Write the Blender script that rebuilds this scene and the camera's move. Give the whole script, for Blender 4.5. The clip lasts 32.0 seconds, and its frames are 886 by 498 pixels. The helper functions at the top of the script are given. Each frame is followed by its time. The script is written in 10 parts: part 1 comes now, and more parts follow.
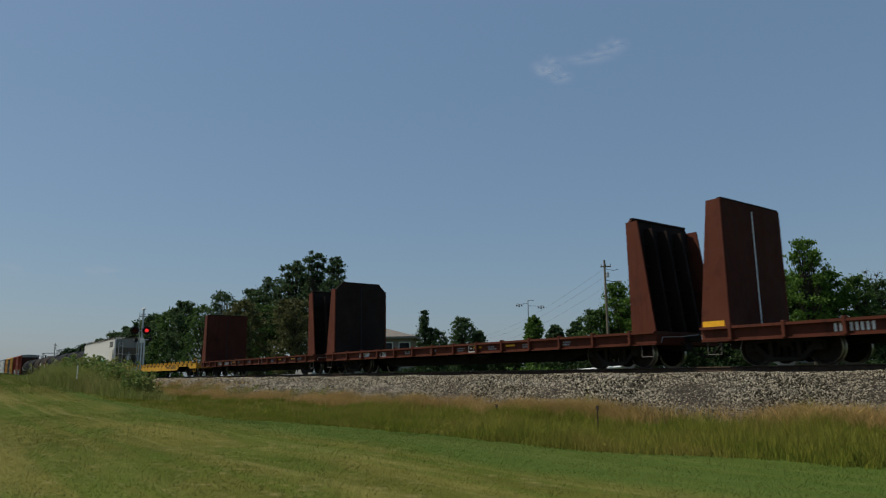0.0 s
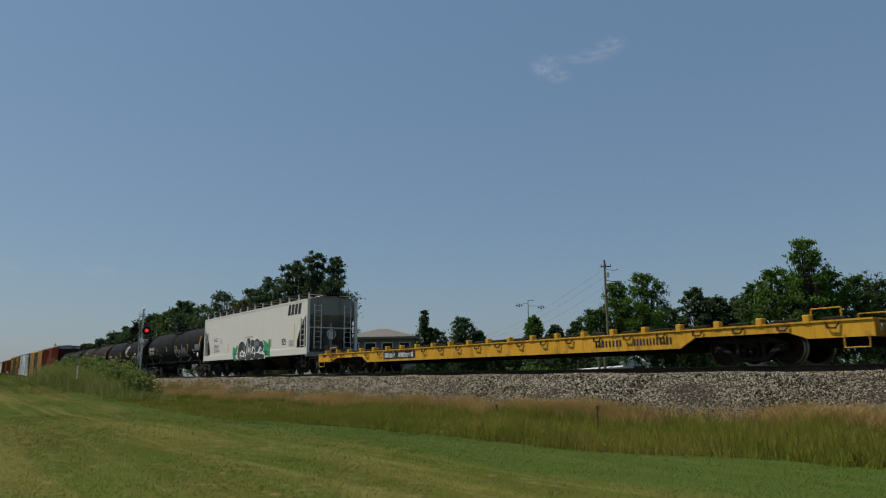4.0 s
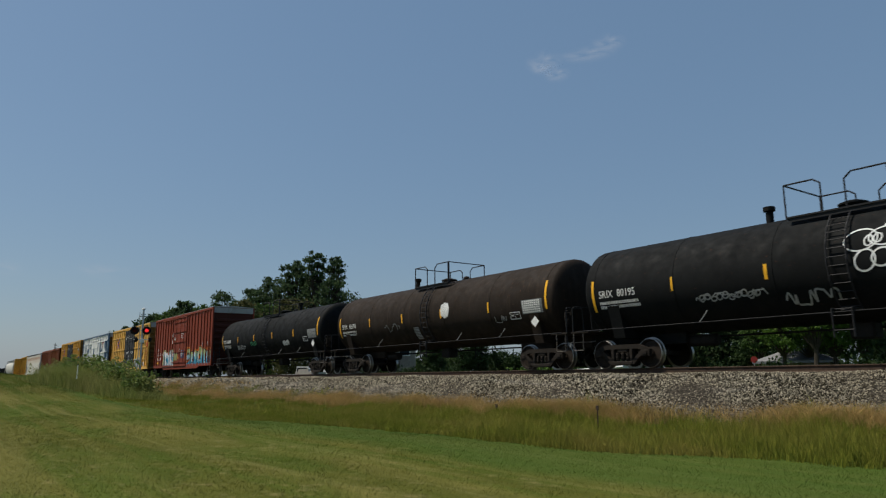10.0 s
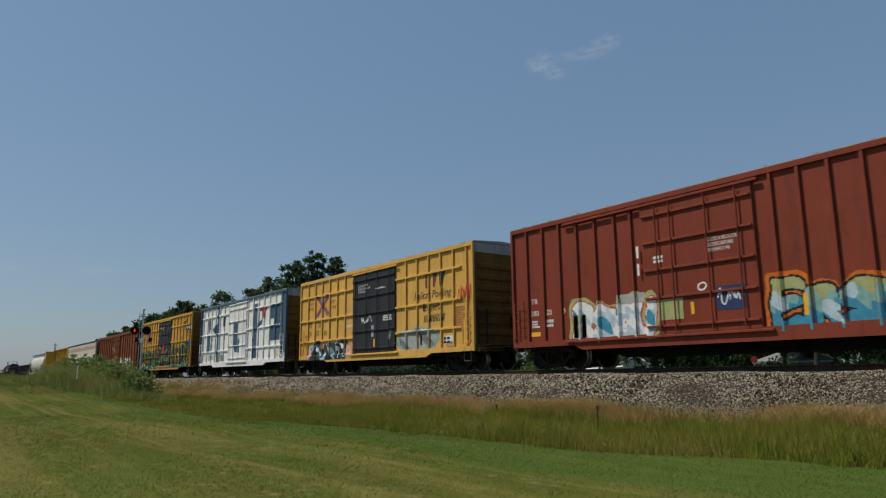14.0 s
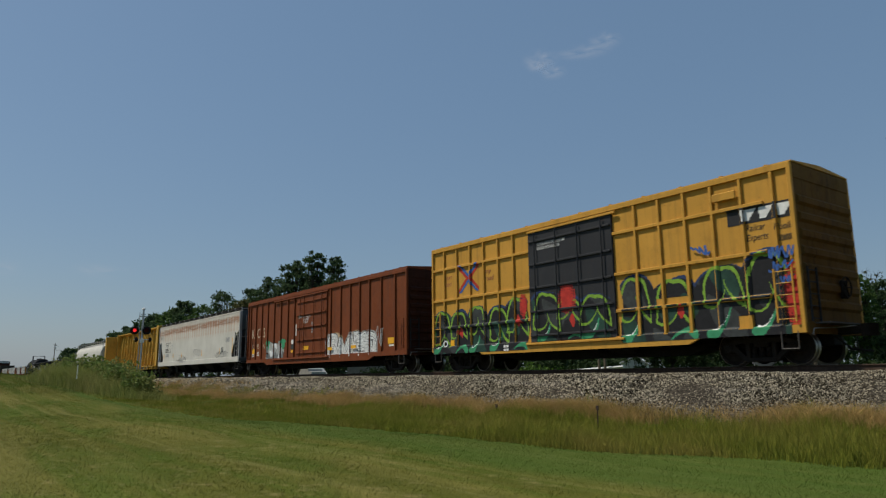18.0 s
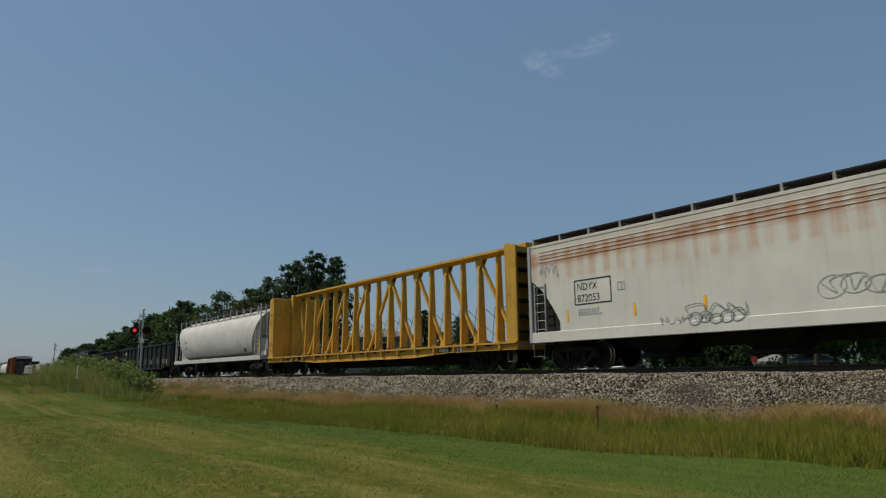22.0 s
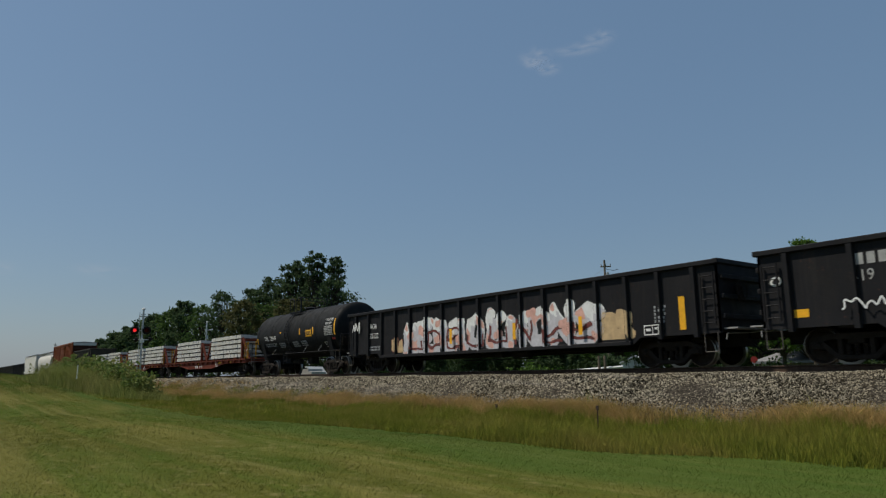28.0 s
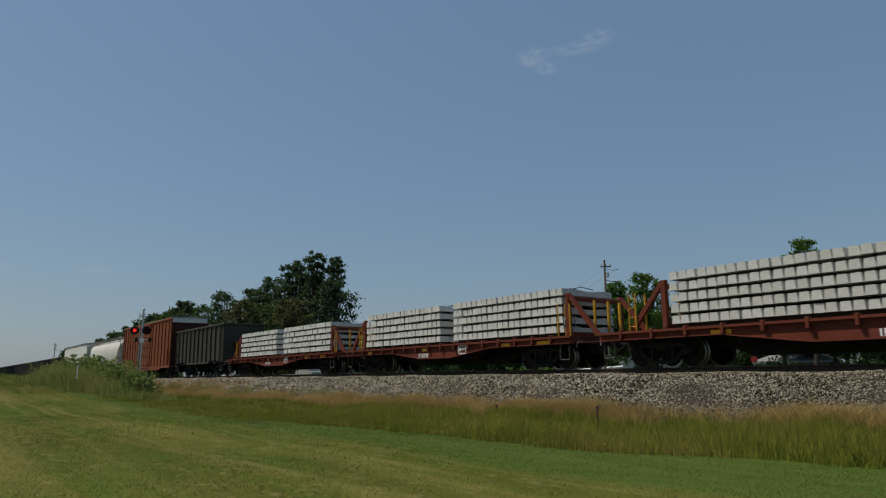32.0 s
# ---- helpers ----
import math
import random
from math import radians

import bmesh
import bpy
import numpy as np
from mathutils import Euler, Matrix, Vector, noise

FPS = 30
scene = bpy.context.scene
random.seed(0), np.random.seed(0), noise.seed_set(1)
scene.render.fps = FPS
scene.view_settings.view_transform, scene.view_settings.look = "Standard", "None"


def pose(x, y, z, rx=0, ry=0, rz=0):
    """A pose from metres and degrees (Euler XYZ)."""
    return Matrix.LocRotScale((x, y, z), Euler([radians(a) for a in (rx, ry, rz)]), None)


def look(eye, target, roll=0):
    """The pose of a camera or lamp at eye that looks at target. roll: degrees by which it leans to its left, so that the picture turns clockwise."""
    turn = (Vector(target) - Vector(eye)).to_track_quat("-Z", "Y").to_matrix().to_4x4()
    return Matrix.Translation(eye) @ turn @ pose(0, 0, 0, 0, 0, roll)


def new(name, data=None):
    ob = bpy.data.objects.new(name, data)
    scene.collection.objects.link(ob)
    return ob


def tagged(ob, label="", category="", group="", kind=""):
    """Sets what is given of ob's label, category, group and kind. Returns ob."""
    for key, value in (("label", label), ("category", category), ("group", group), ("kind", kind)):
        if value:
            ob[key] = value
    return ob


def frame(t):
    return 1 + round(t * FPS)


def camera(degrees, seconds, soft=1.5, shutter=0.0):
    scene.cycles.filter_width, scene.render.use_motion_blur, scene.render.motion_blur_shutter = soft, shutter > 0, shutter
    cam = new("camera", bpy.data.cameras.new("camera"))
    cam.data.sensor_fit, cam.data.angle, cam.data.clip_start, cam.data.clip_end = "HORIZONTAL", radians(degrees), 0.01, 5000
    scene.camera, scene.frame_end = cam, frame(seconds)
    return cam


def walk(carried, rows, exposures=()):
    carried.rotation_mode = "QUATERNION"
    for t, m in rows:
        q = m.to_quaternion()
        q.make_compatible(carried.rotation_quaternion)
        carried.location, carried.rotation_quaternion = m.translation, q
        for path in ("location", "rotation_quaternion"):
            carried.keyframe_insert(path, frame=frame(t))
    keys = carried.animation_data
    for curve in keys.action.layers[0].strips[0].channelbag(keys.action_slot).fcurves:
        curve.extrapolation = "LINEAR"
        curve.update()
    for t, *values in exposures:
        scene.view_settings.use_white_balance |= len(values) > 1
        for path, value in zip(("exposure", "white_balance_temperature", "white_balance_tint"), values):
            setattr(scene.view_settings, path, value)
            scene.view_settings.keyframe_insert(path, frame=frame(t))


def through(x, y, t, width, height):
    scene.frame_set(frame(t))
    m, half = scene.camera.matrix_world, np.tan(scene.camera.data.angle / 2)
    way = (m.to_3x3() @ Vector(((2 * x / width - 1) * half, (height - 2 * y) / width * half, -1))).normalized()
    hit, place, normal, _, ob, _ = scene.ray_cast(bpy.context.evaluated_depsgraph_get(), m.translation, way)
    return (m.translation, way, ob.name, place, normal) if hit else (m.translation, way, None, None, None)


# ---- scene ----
EYE = Vector((0.0, 0.0, -0.14))
cam = camera(65.1, 32.0, soft=1.2, shutter=0.1)
VIEW = pose(EYE.x, EYE.y, EYE.z, 90 + 10.3, 0, 53.24) @ pose(0, 0, 0, 0, 0, -0.7)
walk(cam, [(0.0, VIEW), (32.0, VIEW)], exposures=[(0.0, -0.02), (7.0, 0.0), (10.0, 0.05), (15.0, 0.05), (18.0, 0.0), (21.0, -0.02), (23.0, -0.07), (32.0, -0.06)])

# world x runs along the rails (the train moves towards +x), y away from the camera, z = 0 on the rail head
TRACK_Y = 18.81
SPEED = 12.107

# ---- sky and sun ----
SUN_AZ, SUN_EL = radians(-134), radians(57)   # azimuth from +y, clockwise
world = bpy.data.worlds.new("world")
scene.world = world
world.use_nodes = True
wn = world.node_tree
sky = wn.nodes.new("ShaderNodeTexSky")
sky.sky_type = "NISHITA"
sky.sun_disc = False
sky.sun_elevation, sky.sun_rotation = SUN_EL, SUN_AZ
sky.air_density, sky.dust_density, sky.ozone_density, sky.altitude = 1.3, 0.9, 1.6, 100
haze = wn.nodes.new("ShaderNodeMix")   # summer haze evens out the sky
haze.data_type = "RGBA"
haze.inputs[0].default_value = 0.52
haze.inputs[7].default_value = (2.05, 3.55, 5.65, 1)
wn.links.new(sky.outputs[0], haze.inputs[6])
wn.links.new(haze.outputs[2], wn.nodes["Background"].inputs[0])
wn.nodes["Background"].inputs[1].default_value = 0.074
sun = new("sun", bpy.data.lights.new("sun", "SUN"))
sun.data.energy, sun.data.angle, sun.data.color = 4.0, radians(0.6), (1.0, 0.93, 0.80)
sd = Vector((math.sin(SUN_AZ) * math.cos(SUN_EL), math.cos(SUN_AZ) * math.cos(SUN_EL), math.sin(SUN_EL)))
sun.matrix_world = look(sd * 50, (0, 0, 0))


# ---- materials ----
def mat_nodes(name, rough=0.6, metal=0.0, spec=0.5):
    m = bpy.data.materials.new(name)
    m.use_nodes = True
    n, l = m.node_tree.nodes, m.node_tree.links
    b = n["Principled BSDF"]
    b.inputs["Roughness"].default_value = rough
    b.inputs["Metallic"].default_value = metal
    b.inputs["Specular IOR Level"].default_value = spec
    return m, n, l, b


def noise_node(n, l, scale, detail=4.0, rough=0.6, stretch=(1, 1, 1), offset=(0, 0, 0)):
    tc = n.new("ShaderNodeTexCoord")
    mp = n.new("ShaderNodeMapping")
    mp.inputs["Scale"].default_value = stretch
    mp.inputs["Location"].default_value = offset
    t = n.new("ShaderNodeTexNoise")
    t.inputs["Scale"].default_value, t.inputs["Detail"].default_value, t.inputs["Roughness"].default_value = scale, detail, rough
    l.new(tc.outputs["Object"], mp.inputs[0])
    l.new(mp.outputs[0], t.inputs[0])
    return t.outputs[0]


def ramp(n, l, fac, lo, hi, a=0.0, b=1.0):
    r = n.new("ShaderNodeMapRange")
    r.inputs[1].default_value, r.inputs[2].default_value, r.inputs[3].default_value, r.inputs[4].default_value = lo, hi, a, b
    r.clamp = True
    l.new(fac, r.inputs[0])
    return r.outputs[0]


def mix(n, l, fac, a, b, mode="MIX"):
    x = n.new("ShaderNodeMix")
    x.data_type, x.blend_type = "RGBA", mode
    for slot, v in ((0, fac), (6, a), (7, b)):
        if hasattr(v, "is_output"):
            l.new(v, x.inputs[slot])
        else:
            x.inputs[slot].default_value = v if slot == 0 else (*v, 1) if len(v) == 3 else v
    return x.outputs[2]


def bump(n, l, b, height, strength, dist=0.02):
    k = n.new("ShaderNodeBump")
    k.inputs["Strength"].default_value, k.inputs["Distance"].default_value = strength, dist
    l.new(height, k.inputs["Height"])
    l.new(k.outputs[0], b.inputs["Normal"])


def paint(name, col, rough=0.5, fade=0.25, streak=0.35, dirt=(0.045, 0.038, 0.03), patch=0.0, patch_col=(0.16, 0.06, 0.03), metal=0.0):
    """Weathered paint on steel: faded patches, runs of dirt down the sheet, flecks of rust."""
    m, n, l, b = mat_nodes(name, rough, metal, 0.1)
    big = noise_node(n, l, 0.5, 3)
    pale = tuple(min(1, c * 1.22 + 0.008) for c in col)
    dark = tuple(c * 0.72 for c in col)
    c = mix(n, l, ramp(n, l, big, 0.35, 0.68, 0, 1), mix(n, l, fade, col, dark), mix(n, l, fade, col, pale))
    run = noise_node(n, l, 1.0, 5, 0.65, (5, 5, 0.28))
    c = mix(n, l, ramp(n, l, run, 0.52, 0.78, 0, streak), c, dirt)
    grime = noise_node(n, l, 1.5, 6, 0.7, (1, 1, 0.8), (4, 1, 2))
    c = mix(n, l, ramp(n, l, grime, 0.52, 0.74, 0, streak * 0.9), c, tuple(0.5 * (d + k * 0.4) for d, k in zip(dirt, col)))
    scab = noise_node(n, l, 4.0, 6, 0.75, (1, 1, 1.6), (9, 5, 0))
    c = mix(n, l, ramp(n, l, scab, 0.63, 0.70, 0, streak * 1.1), c, dirt)
    fleck = noise_node(n, l, 9, 5, 0.7)
    c = mix(n, l, ramp(n, l, fleck, 0.62, 0.72, 0, 0.25 + patch), c, patch_col)
    l.new(c, b.inputs["Base Color"])
    l.new(ramp(n, l, noise_node(n, l, 3, 4), 0.3, 0.7, max(0.1, rough - 0.12), min(1, rough + 0.15)), b.inputs["Roughness"])
    bump(n, l, b, noise_node(n, l, 2.2, 3), 0.25, 0.03)
    return m


def plain(name, col, rough=0.6, metal=0.0, var=0.2, scale=4.0, b_str=0.2):
    m, n, l, b = mat_nodes(name, rough, metal, 0.15)
    t = noise_node(n, l, scale, 5, 0.65)
    l.new(mix(n, l, ramp(n, l, t, 0.3, 0.7), tuple(c * (1 - var) for c in col), tuple(min(1, c * (1 + var)) for c in col)), b.inputs["Base Color"])
    if b_str:
        bump(n, l, b, t, b_str, 0.01)
    return m


RUST_RED = paint("oxide_red_paint", (0.135, 0.033, 0.019), 0.65, 0.35, 0.45)
BOX_RED = paint("boxcar_red_paint", (0.215, 0.046, 0.026), 0.6, 0.25, 0.45)
BOX_BROWN = paint("boxcar_brown_paint", (0.180, 0.050, 0.018), 0.6, 0.3, 0.5, patch=0.15)
BOX_YELLOW = paint("yellow_paint", (0.54, 0.285, 0.05), 0.5, 0.25, 0.38, (0.12, 0.07, 0.03))
FADED_YELLOW = paint("faded_yellow_paint", (0.64, 0.37, 0.09), 0.55, 0.25, 0.35, (0.16, 0.09, 0.035))
FLAT_YELLOW = paint("flatcar_yellow_paint", (0.58, 0.31, 0.03), 0.6, 0.3, 0.85, (0.07, 0.05, 0.03))
BEAM_YELLOW = paint("centrebeam_yellow_paint", (0.50, 0.29, 0.05), 0.6, 0.3, 0.65, (0.11, 0.055, 0.02), 0.3)
DARK_RUST = paint("dark_rusty_flatcar_paint", (0.095, 0.028, 0.016), 0.8, 0.4, 0.7, (0.022, 0.014, 0.011), 0.1)
DOOR_BLACK = paint("door_black_paint", (0.035, 0.036, 0.04), 0.5, 0.3, 0.2, (0.08, 0.07, 0.06))
TANK_BLACK = paint("tank_black_paint", (0.0075, 0.0085, 0.009), 0.75, 0.3, 0.3, (0.016, 0.015, 0.013))
TANK_BROWN = paint("tank_rusty_black_paint", (0.022, 0.016, 0.012), 0.75, 0.5, 0.6, (0.055, 0.038, 0.026), 0.1)
TANK_GREY = paint("tank_grey_black_paint", (0.014, 0.015, 0.016), 0.7, 0.3, 0.3, (0.035, 0.032, 0.028))
GON_BLACK = paint("gondola_black_paint", (0.015, 0.015, 0.017), 0.6, 0.3, 0.4, (0.045, 0.04, 0.034))
HOPPER_DARK = paint("hopper_dark_paint", (0.045, 0.042, 0.036), 0.6, 0.3, 0.5, (0.10, 0.085, 0.06))
# car end paint: grime, plus a base darkened to carry the end's shade
SHADED_SOOTY_RED = paint("shaded_sooty_red_end_paint", (0.055, 0.018, 0.013), 0.8, 0.4, 0.7, (0.015, 0.012, 0.011))
# bulkhead paints: soot, and the shade of faces turned from the sun
SHADED_SOOT_MAROON = paint("shaded_sooty_maroon_paint", (0.060, 0.019, 0.012), 0.85, 0.4, 0.6, (0.02, 0.014, 0.012))
SHADED_SOOT_BLACK = paint("shaded_soot_black_paint", (0.020, 0.014, 0.012), 0.9, 0.5, 0.5, (0.05, 0.02, 0.012), 0.1)
# more end paints whose dark bases hold the shade of the unlit ends
SHADED_SOOTY_BROWN = paint("shaded_sooty_brown_end_paint", (0.050, 0.019, 0.012), 0.8, 0.4, 0.7, (0.015, 0.012, 0.011))
SHADED_SOOTY_YELLOW = paint("shaded_sooty_yellow_end_paint", (0.17, 0.092, 0.024), 0.8, 0.4, 0.8, (0.03, 0.022, 0.014))
SHADED_SOOTY_GREY = paint("shaded_sooty_grey_end_paint", (0.25, 0.24, 0.22), 0.75, 0.3, 0.7, (0.07, 0.055, 0.04))
# pale hopper's end in dark slate: its shade is put into the colour
SHADED_SLATE = paint("shaded_slate_end_paint", (0.085, 0.10, 0.105), 0.7, 0.3, 0.4, (0.04, 0.035, 0.03))
HOPPER_WHITE = paint("hopper_white_paint", (0.62, 0.605, 0.56), 0.45, 0.08, 0.1, (0.30, 0.27, 0.22))
HOPPER_GREY = paint("hopper_pale_grey_paint", (0.50, 0.49, 0.45), 0.75, 0.3, 0.5, (0.25, 0.23, 0.19))
WHITE_BOX = paint("boxcar_white_paint", (0.77, 0.765, 0.74), 0.6, 0.12, 0.5, (0.17, 0.15, 0.13), 0.15)
GALV = paint("galvanized_steel", (0.34, 0.34, 0.33), 0.6, 0.3, 0.5, metal=0.1)
DULL = plain("dull_steel", (0.10, 0.09, 0.08), 0.7, 0.0, 0.25, 6, 0)
STEEL_DARK = plain("dark_cast_steel", (0.020, 0.016, 0.013), 0.8, 0.0, 0.35, 5, 0.4)
WHEEL_STEEL = plain("wheel_steel", (0.024, 0.018, 0.014), 0.75, 0.0, 0.35, 6)
TREAD = plain("polished_tread", (0.30, 0.29, 0.27), 0.35, 1.0, 0.1, 8, 0)
UNDER = plain("underframe_black", (0.018, 0.016, 0.015), 0.8, 0.0, 0.3, 4)
RUNG = plain("dark_rung_steel", (0.022, 0.022, 0.024), 0.6, 0.0, 0.2, 6, 0)
WHITE_MARK = plain("white_stencil", (0.72, 0.72, 0.70), 0.6, 0, 0.12, 9, 0)
GREY_MARK = plain("grey_stencil", (0.30, 0.31, 0.32), 0.6, 0, 0.15, 9, 0)
BLACK_MARK = plain("black_stencil", (0.03, 0.03, 0.033), 0.6, 0, 0.2, 9, 0)
RED_MARK = plain("red_decal", (0.33, 0.04, 0.035), 0.55, 0, 0.15, 9, 0)
BROWNRED_MARK = plain("faded_red_decal", (0.33, 0.11, 0.06), 0.6, 0, 0.2, 9, 0)
SLATE_BLUE = plain("slate_blue_decal", (0.055, 0.095, 0.15), 0.55, 0, 0.2, 5, 0)
YELLOW_TAPE = plain("yellow_reflector_tape", (0.80, 0.41, 0.028), 0.4, 0, 0.12, 9, 0)
PAINTS = {
    "white": plain("spray_white", (0.70, 0.71, 0.70), 0.6, 0, 0.12, 5, 0), "black": plain("spray_black", (0.02, 0.02, 0.022), 0.55, 0, 0.2, 5, 0),
    "cyan": plain("spray_cyan", (0.05, 0.24, 0.36), 0.55, 0, 0.2, 5, 0), "lime": plain("spray_lime", (0.20, 0.36, 0.045), 0.55, 0, 0.2, 5, 0),
    "orange": plain("spray_orange", (0.55, 0.13, 0.015), 0.55, 0, 0.2, 5, 0), "green": plain("spray_green", (0.05, 0.27, 0.13), 0.55, 0, 0.2, 5, 0),
    "navy": plain("spray_navy", (0.03, 0.05, 0.12), 0.55, 0, 0.2, 5, 0), "red": plain("spray_red", (0.45, 0.04, 0.03), 0.55, 0, 0.2, 5, 0),
    "teal": plain("spray_teal", (0.20, 0.36, 0.34), 0.55, 0, 0.2, 5, 0), "grey": plain("spray_grey", (0.36, 0.36, 0.35), 0.6, 0, 0.2, 5, 0),
    "pink": plain("spray_pink", (0.62, 0.36, 0.30), 0.6, 0, 0.2, 5, 0), "olive": plain("spray_olive", (0.34, 0.36, 0.16), 0.55, 0, 0.2, 5, 0),
    "yellow": plain("spray_yellow", (0.72, 0.46, 0.03), 0.55, 0, 0.2, 5, 0), "darkgreen": plain("spray_dark_green", (0.025, 0.06, 0.045), 0.55, 0, 0.3, 3, 0),
    "ash": plain("spray_ash_grey", (0.16, 0.17, 0.17), 0.6, 0, 0.3, 4, 0), "charcoal": plain("spray_charcoal", (0.045, 0.05, 0.05), 0.6, 0, 0.3, 4, 0),
    "sky": plain("spray_pale_blue", (0.42, 0.52, 0.58), 0.6, 0, 0.2, 5, 0), "midblue": plain("spray_mid_blue", (0.05, 0.12, 0.36), 0.6, 0, 0.2, 5, 0),
    "maroon": plain("spray_maroon", (0.16, 0.05, 0.045), 0.6, 0, 0.2, 5, 0), "lilac": plain("spray_pale_lilac", (0.50, 0.49, 0.52), 0.6, 0, 0.15, 5, 0),
    "tan": plain("spray_tan", (0.50, 0.36, 0.20), 0.6, 0, 0.2, 5, 0),
}
def concrete_mat():
    m, n, l, b = mat_nodes("pale_concrete", 0.9, 0, 0.15)
    info = n.new("ShaderNodeObjectInfo")
    c = mix(n, l, info.outputs["Random"], (0.50, 0.495, 0.455), (0.60, 0.595, 0.56))
    t = noise_node(n, l, 5, 5, 0.65)
    c = mix(n, l, ramp(n, l, t, 0.45, 0.75, 0, 0.5), c, (0.30, 0.29, 0.25))
    l.new(c, b.inputs["Base Color"])
    bump(n, l, b, t, 0.3, 0.01)
    return m


CONCRETE = concrete_mat()
TIMBER = plain("dark_timber", (0.06, 0.045, 0.035), 0.9, 0, 0.3, 7, 0.5)


# ---- mesh tools ----
class Geo:
    """Collects vertices and faces of one mesh."""

    def __init__(self):
        self.v, self.f, self.m = [], [], []

    def add(self, verts, faces, mi=0):
        o = len(self.v)
        self.v += verts
        self.f += [tuple(o + i for i in f) for f in faces]
        self.m += [mi] * len(faces)
        return self

    def box(self, x0, x1, y0, y1, z0, z1, mi=0):
        vs = [(x, y, z) for x in (x0, x1) for y in (y0, y1) for z in (z0, z1)]
        return self.add(vs, [(0, 1, 3, 2), (4, 6, 7, 5), (0, 4, 5, 1), (2, 3, 7, 6), (0, 2, 6, 4), (1, 5, 7, 3)], mi)

    def cbox(self, x0, x1, y0, y1, z0, z1, c=0.01, mi=0):
        """A box with chamfered edges."""
        lo, hi = (x0, y0, z0), (x1, y1, z1)
        vs, key = [], {}
        for sx in (0, 1):
            for sy in (0, 1):
                for sz in (0, 1):
                    s = (sx, sy, sz)
                    for ax in range(3):
                        p = [hi[k] - c if s[k] else lo[k] + c for k in range(3)]
                        p[ax] = hi[ax] if s[ax] else lo[ax]
                        key[s, ax] = len(vs)
                        vs.append(tuple(p))
        fs = []
        for ax in range(3):
            a, b = [k for k in range(3) if k != ax]
            for e in (0, 1):
                q = []
                for sa, sb in ((0, 0), (1, 0), (1, 1), (0, 1)):
                    s = [0, 0, 0]
                    s[ax], s[a], s[b] = e, sa, sb
                    q.append(key[tuple(s), ax])
                flip = (e == 1) == (ax != 1)
                fs.append(tuple(q) if flip else tuple(q[::-1]))
            for sa in (0, 1):
                for sb in (0, 1):
                    s0, s1 = [0, 0, 0], [0, 0, 0]
                    s0[a] = s1[a] = sa
                    s0[b] = s1[b] = sb
                    s1[ax] = 1
                    s0, s1 = tuple(s0), tuple(s1)
                    fs.append((key[s0, a], key[s0, b], key[s1, b], key[s1, a]))
        for sx in (0, 1):
            for sy in (0, 1):
                for sz in (0, 1):
                    s = (sx, sy, sz)
                    fs.append((key[s, 0], key[s, 1], key[s, 2]))
        return self.add(vs, fs, mi)

    def rod(self, p, q, r, n=6, mi=0, r2=None):
        p, q = Vector(p), Vector(q)
        d = (q - p).normalized()
        a = d.orthogonal().normalized()
        b = d.cross(a)
        vs = []
        for c, rr in ((p, r), (q, r if r2 is None else r2)):
            vs += [tuple(c + (a * math.cos(t) + b * math.sin(t)) * rr) for t in (2 * math.pi * i / n for i in range(n))]
        fs = [(i, (i + 1) % n, n + (i + 1) % n, n + i) for i in range(n)] + [tuple(range(n))[::-1], tuple(range(n, 2 * n))]
        return self.add(vs, fs, mi)

    def path(self, pts, r, n=6, mi=0):
        for p, q in zip(pts, pts[1:]):
            self.rod(p, q, r, n, mi)
        return self

    def lathe(self, prof, axis, centre, n=24, mi=0, closed=True):
        """prof: (radius, along) pairs, turned round an axis through centre."""
        vs, fs = [], []
        cx, cy, cz = centre
        for r, h in prof:
            for i in range(n):
                t = 2 * math.pi * i / n
                c, s = r * math.cos(t), r * math.sin(t)
                vs.append((cx + h, cy + c, cz + s) if axis == "x" else (cx + c, cy + h, cz + s) if axis == "y" else (cx + c, cy + s, cz + h))
        k = len(prof)
        for j in range(k - 1):
            for i in range(n):
                fs.append((j * n + i, j * n + (i + 1) % n, (j + 1) * n + (i + 1) % n, (j + 1) * n + i))
        if closed:
            fs += [tuple(range(n))[::-1], tuple(range((k - 1) * n, k * n))]
        return self.add(vs, fs, mi)

    def slab(self, poly, plane, a, b, mi=0):
        """A flat outline in plane 'xz' (pushed along y from a to b), 'yz' (along x) or 'xy' (along z)."""
        n = len(poly)
        put = {"xz": lambda p, q: (p[0], q, p[1]), "yz": lambda p, q: (q, p[0], p[1]), "xy": lambda p, q: (p[0], p[1], q)}[plane]
        vs = [put(p, a) for p in poly] + [put(p, b) for p in poly]
        fs = [tuple(range(n)), tuple(range(n, 2 * n))[::-1]] + [(i, i + n, (i + 1) % n + n, (i + 1) % n) for i in range(n)]
        return self.add(vs, fs, mi)

    def mesh(self, name, mats, smooth=True):
        me = bpy.data.meshes.new(name)
        me.from_pydata(self.v, [], self.f)
        for m in mats if isinstance(mats, (list, tuple)) else [mats]:
            me.materials.append(m)
        if any(self.m):
            me.polygons.foreach_set("material_index", self.m)
        bm = bmesh.new()
        bm.from_mesh(me)
        bmesh.ops.recalc_face_normals(bm, faces=bm.faces)
        bm.to_mesh(me)
        bm.free()
        if smooth:
            me.polygons.foreach_set("use_smooth", [True] * len(me.polygons))
            me.set_sharp_from_angle(angle=radians(32))
        me.update()
        return me


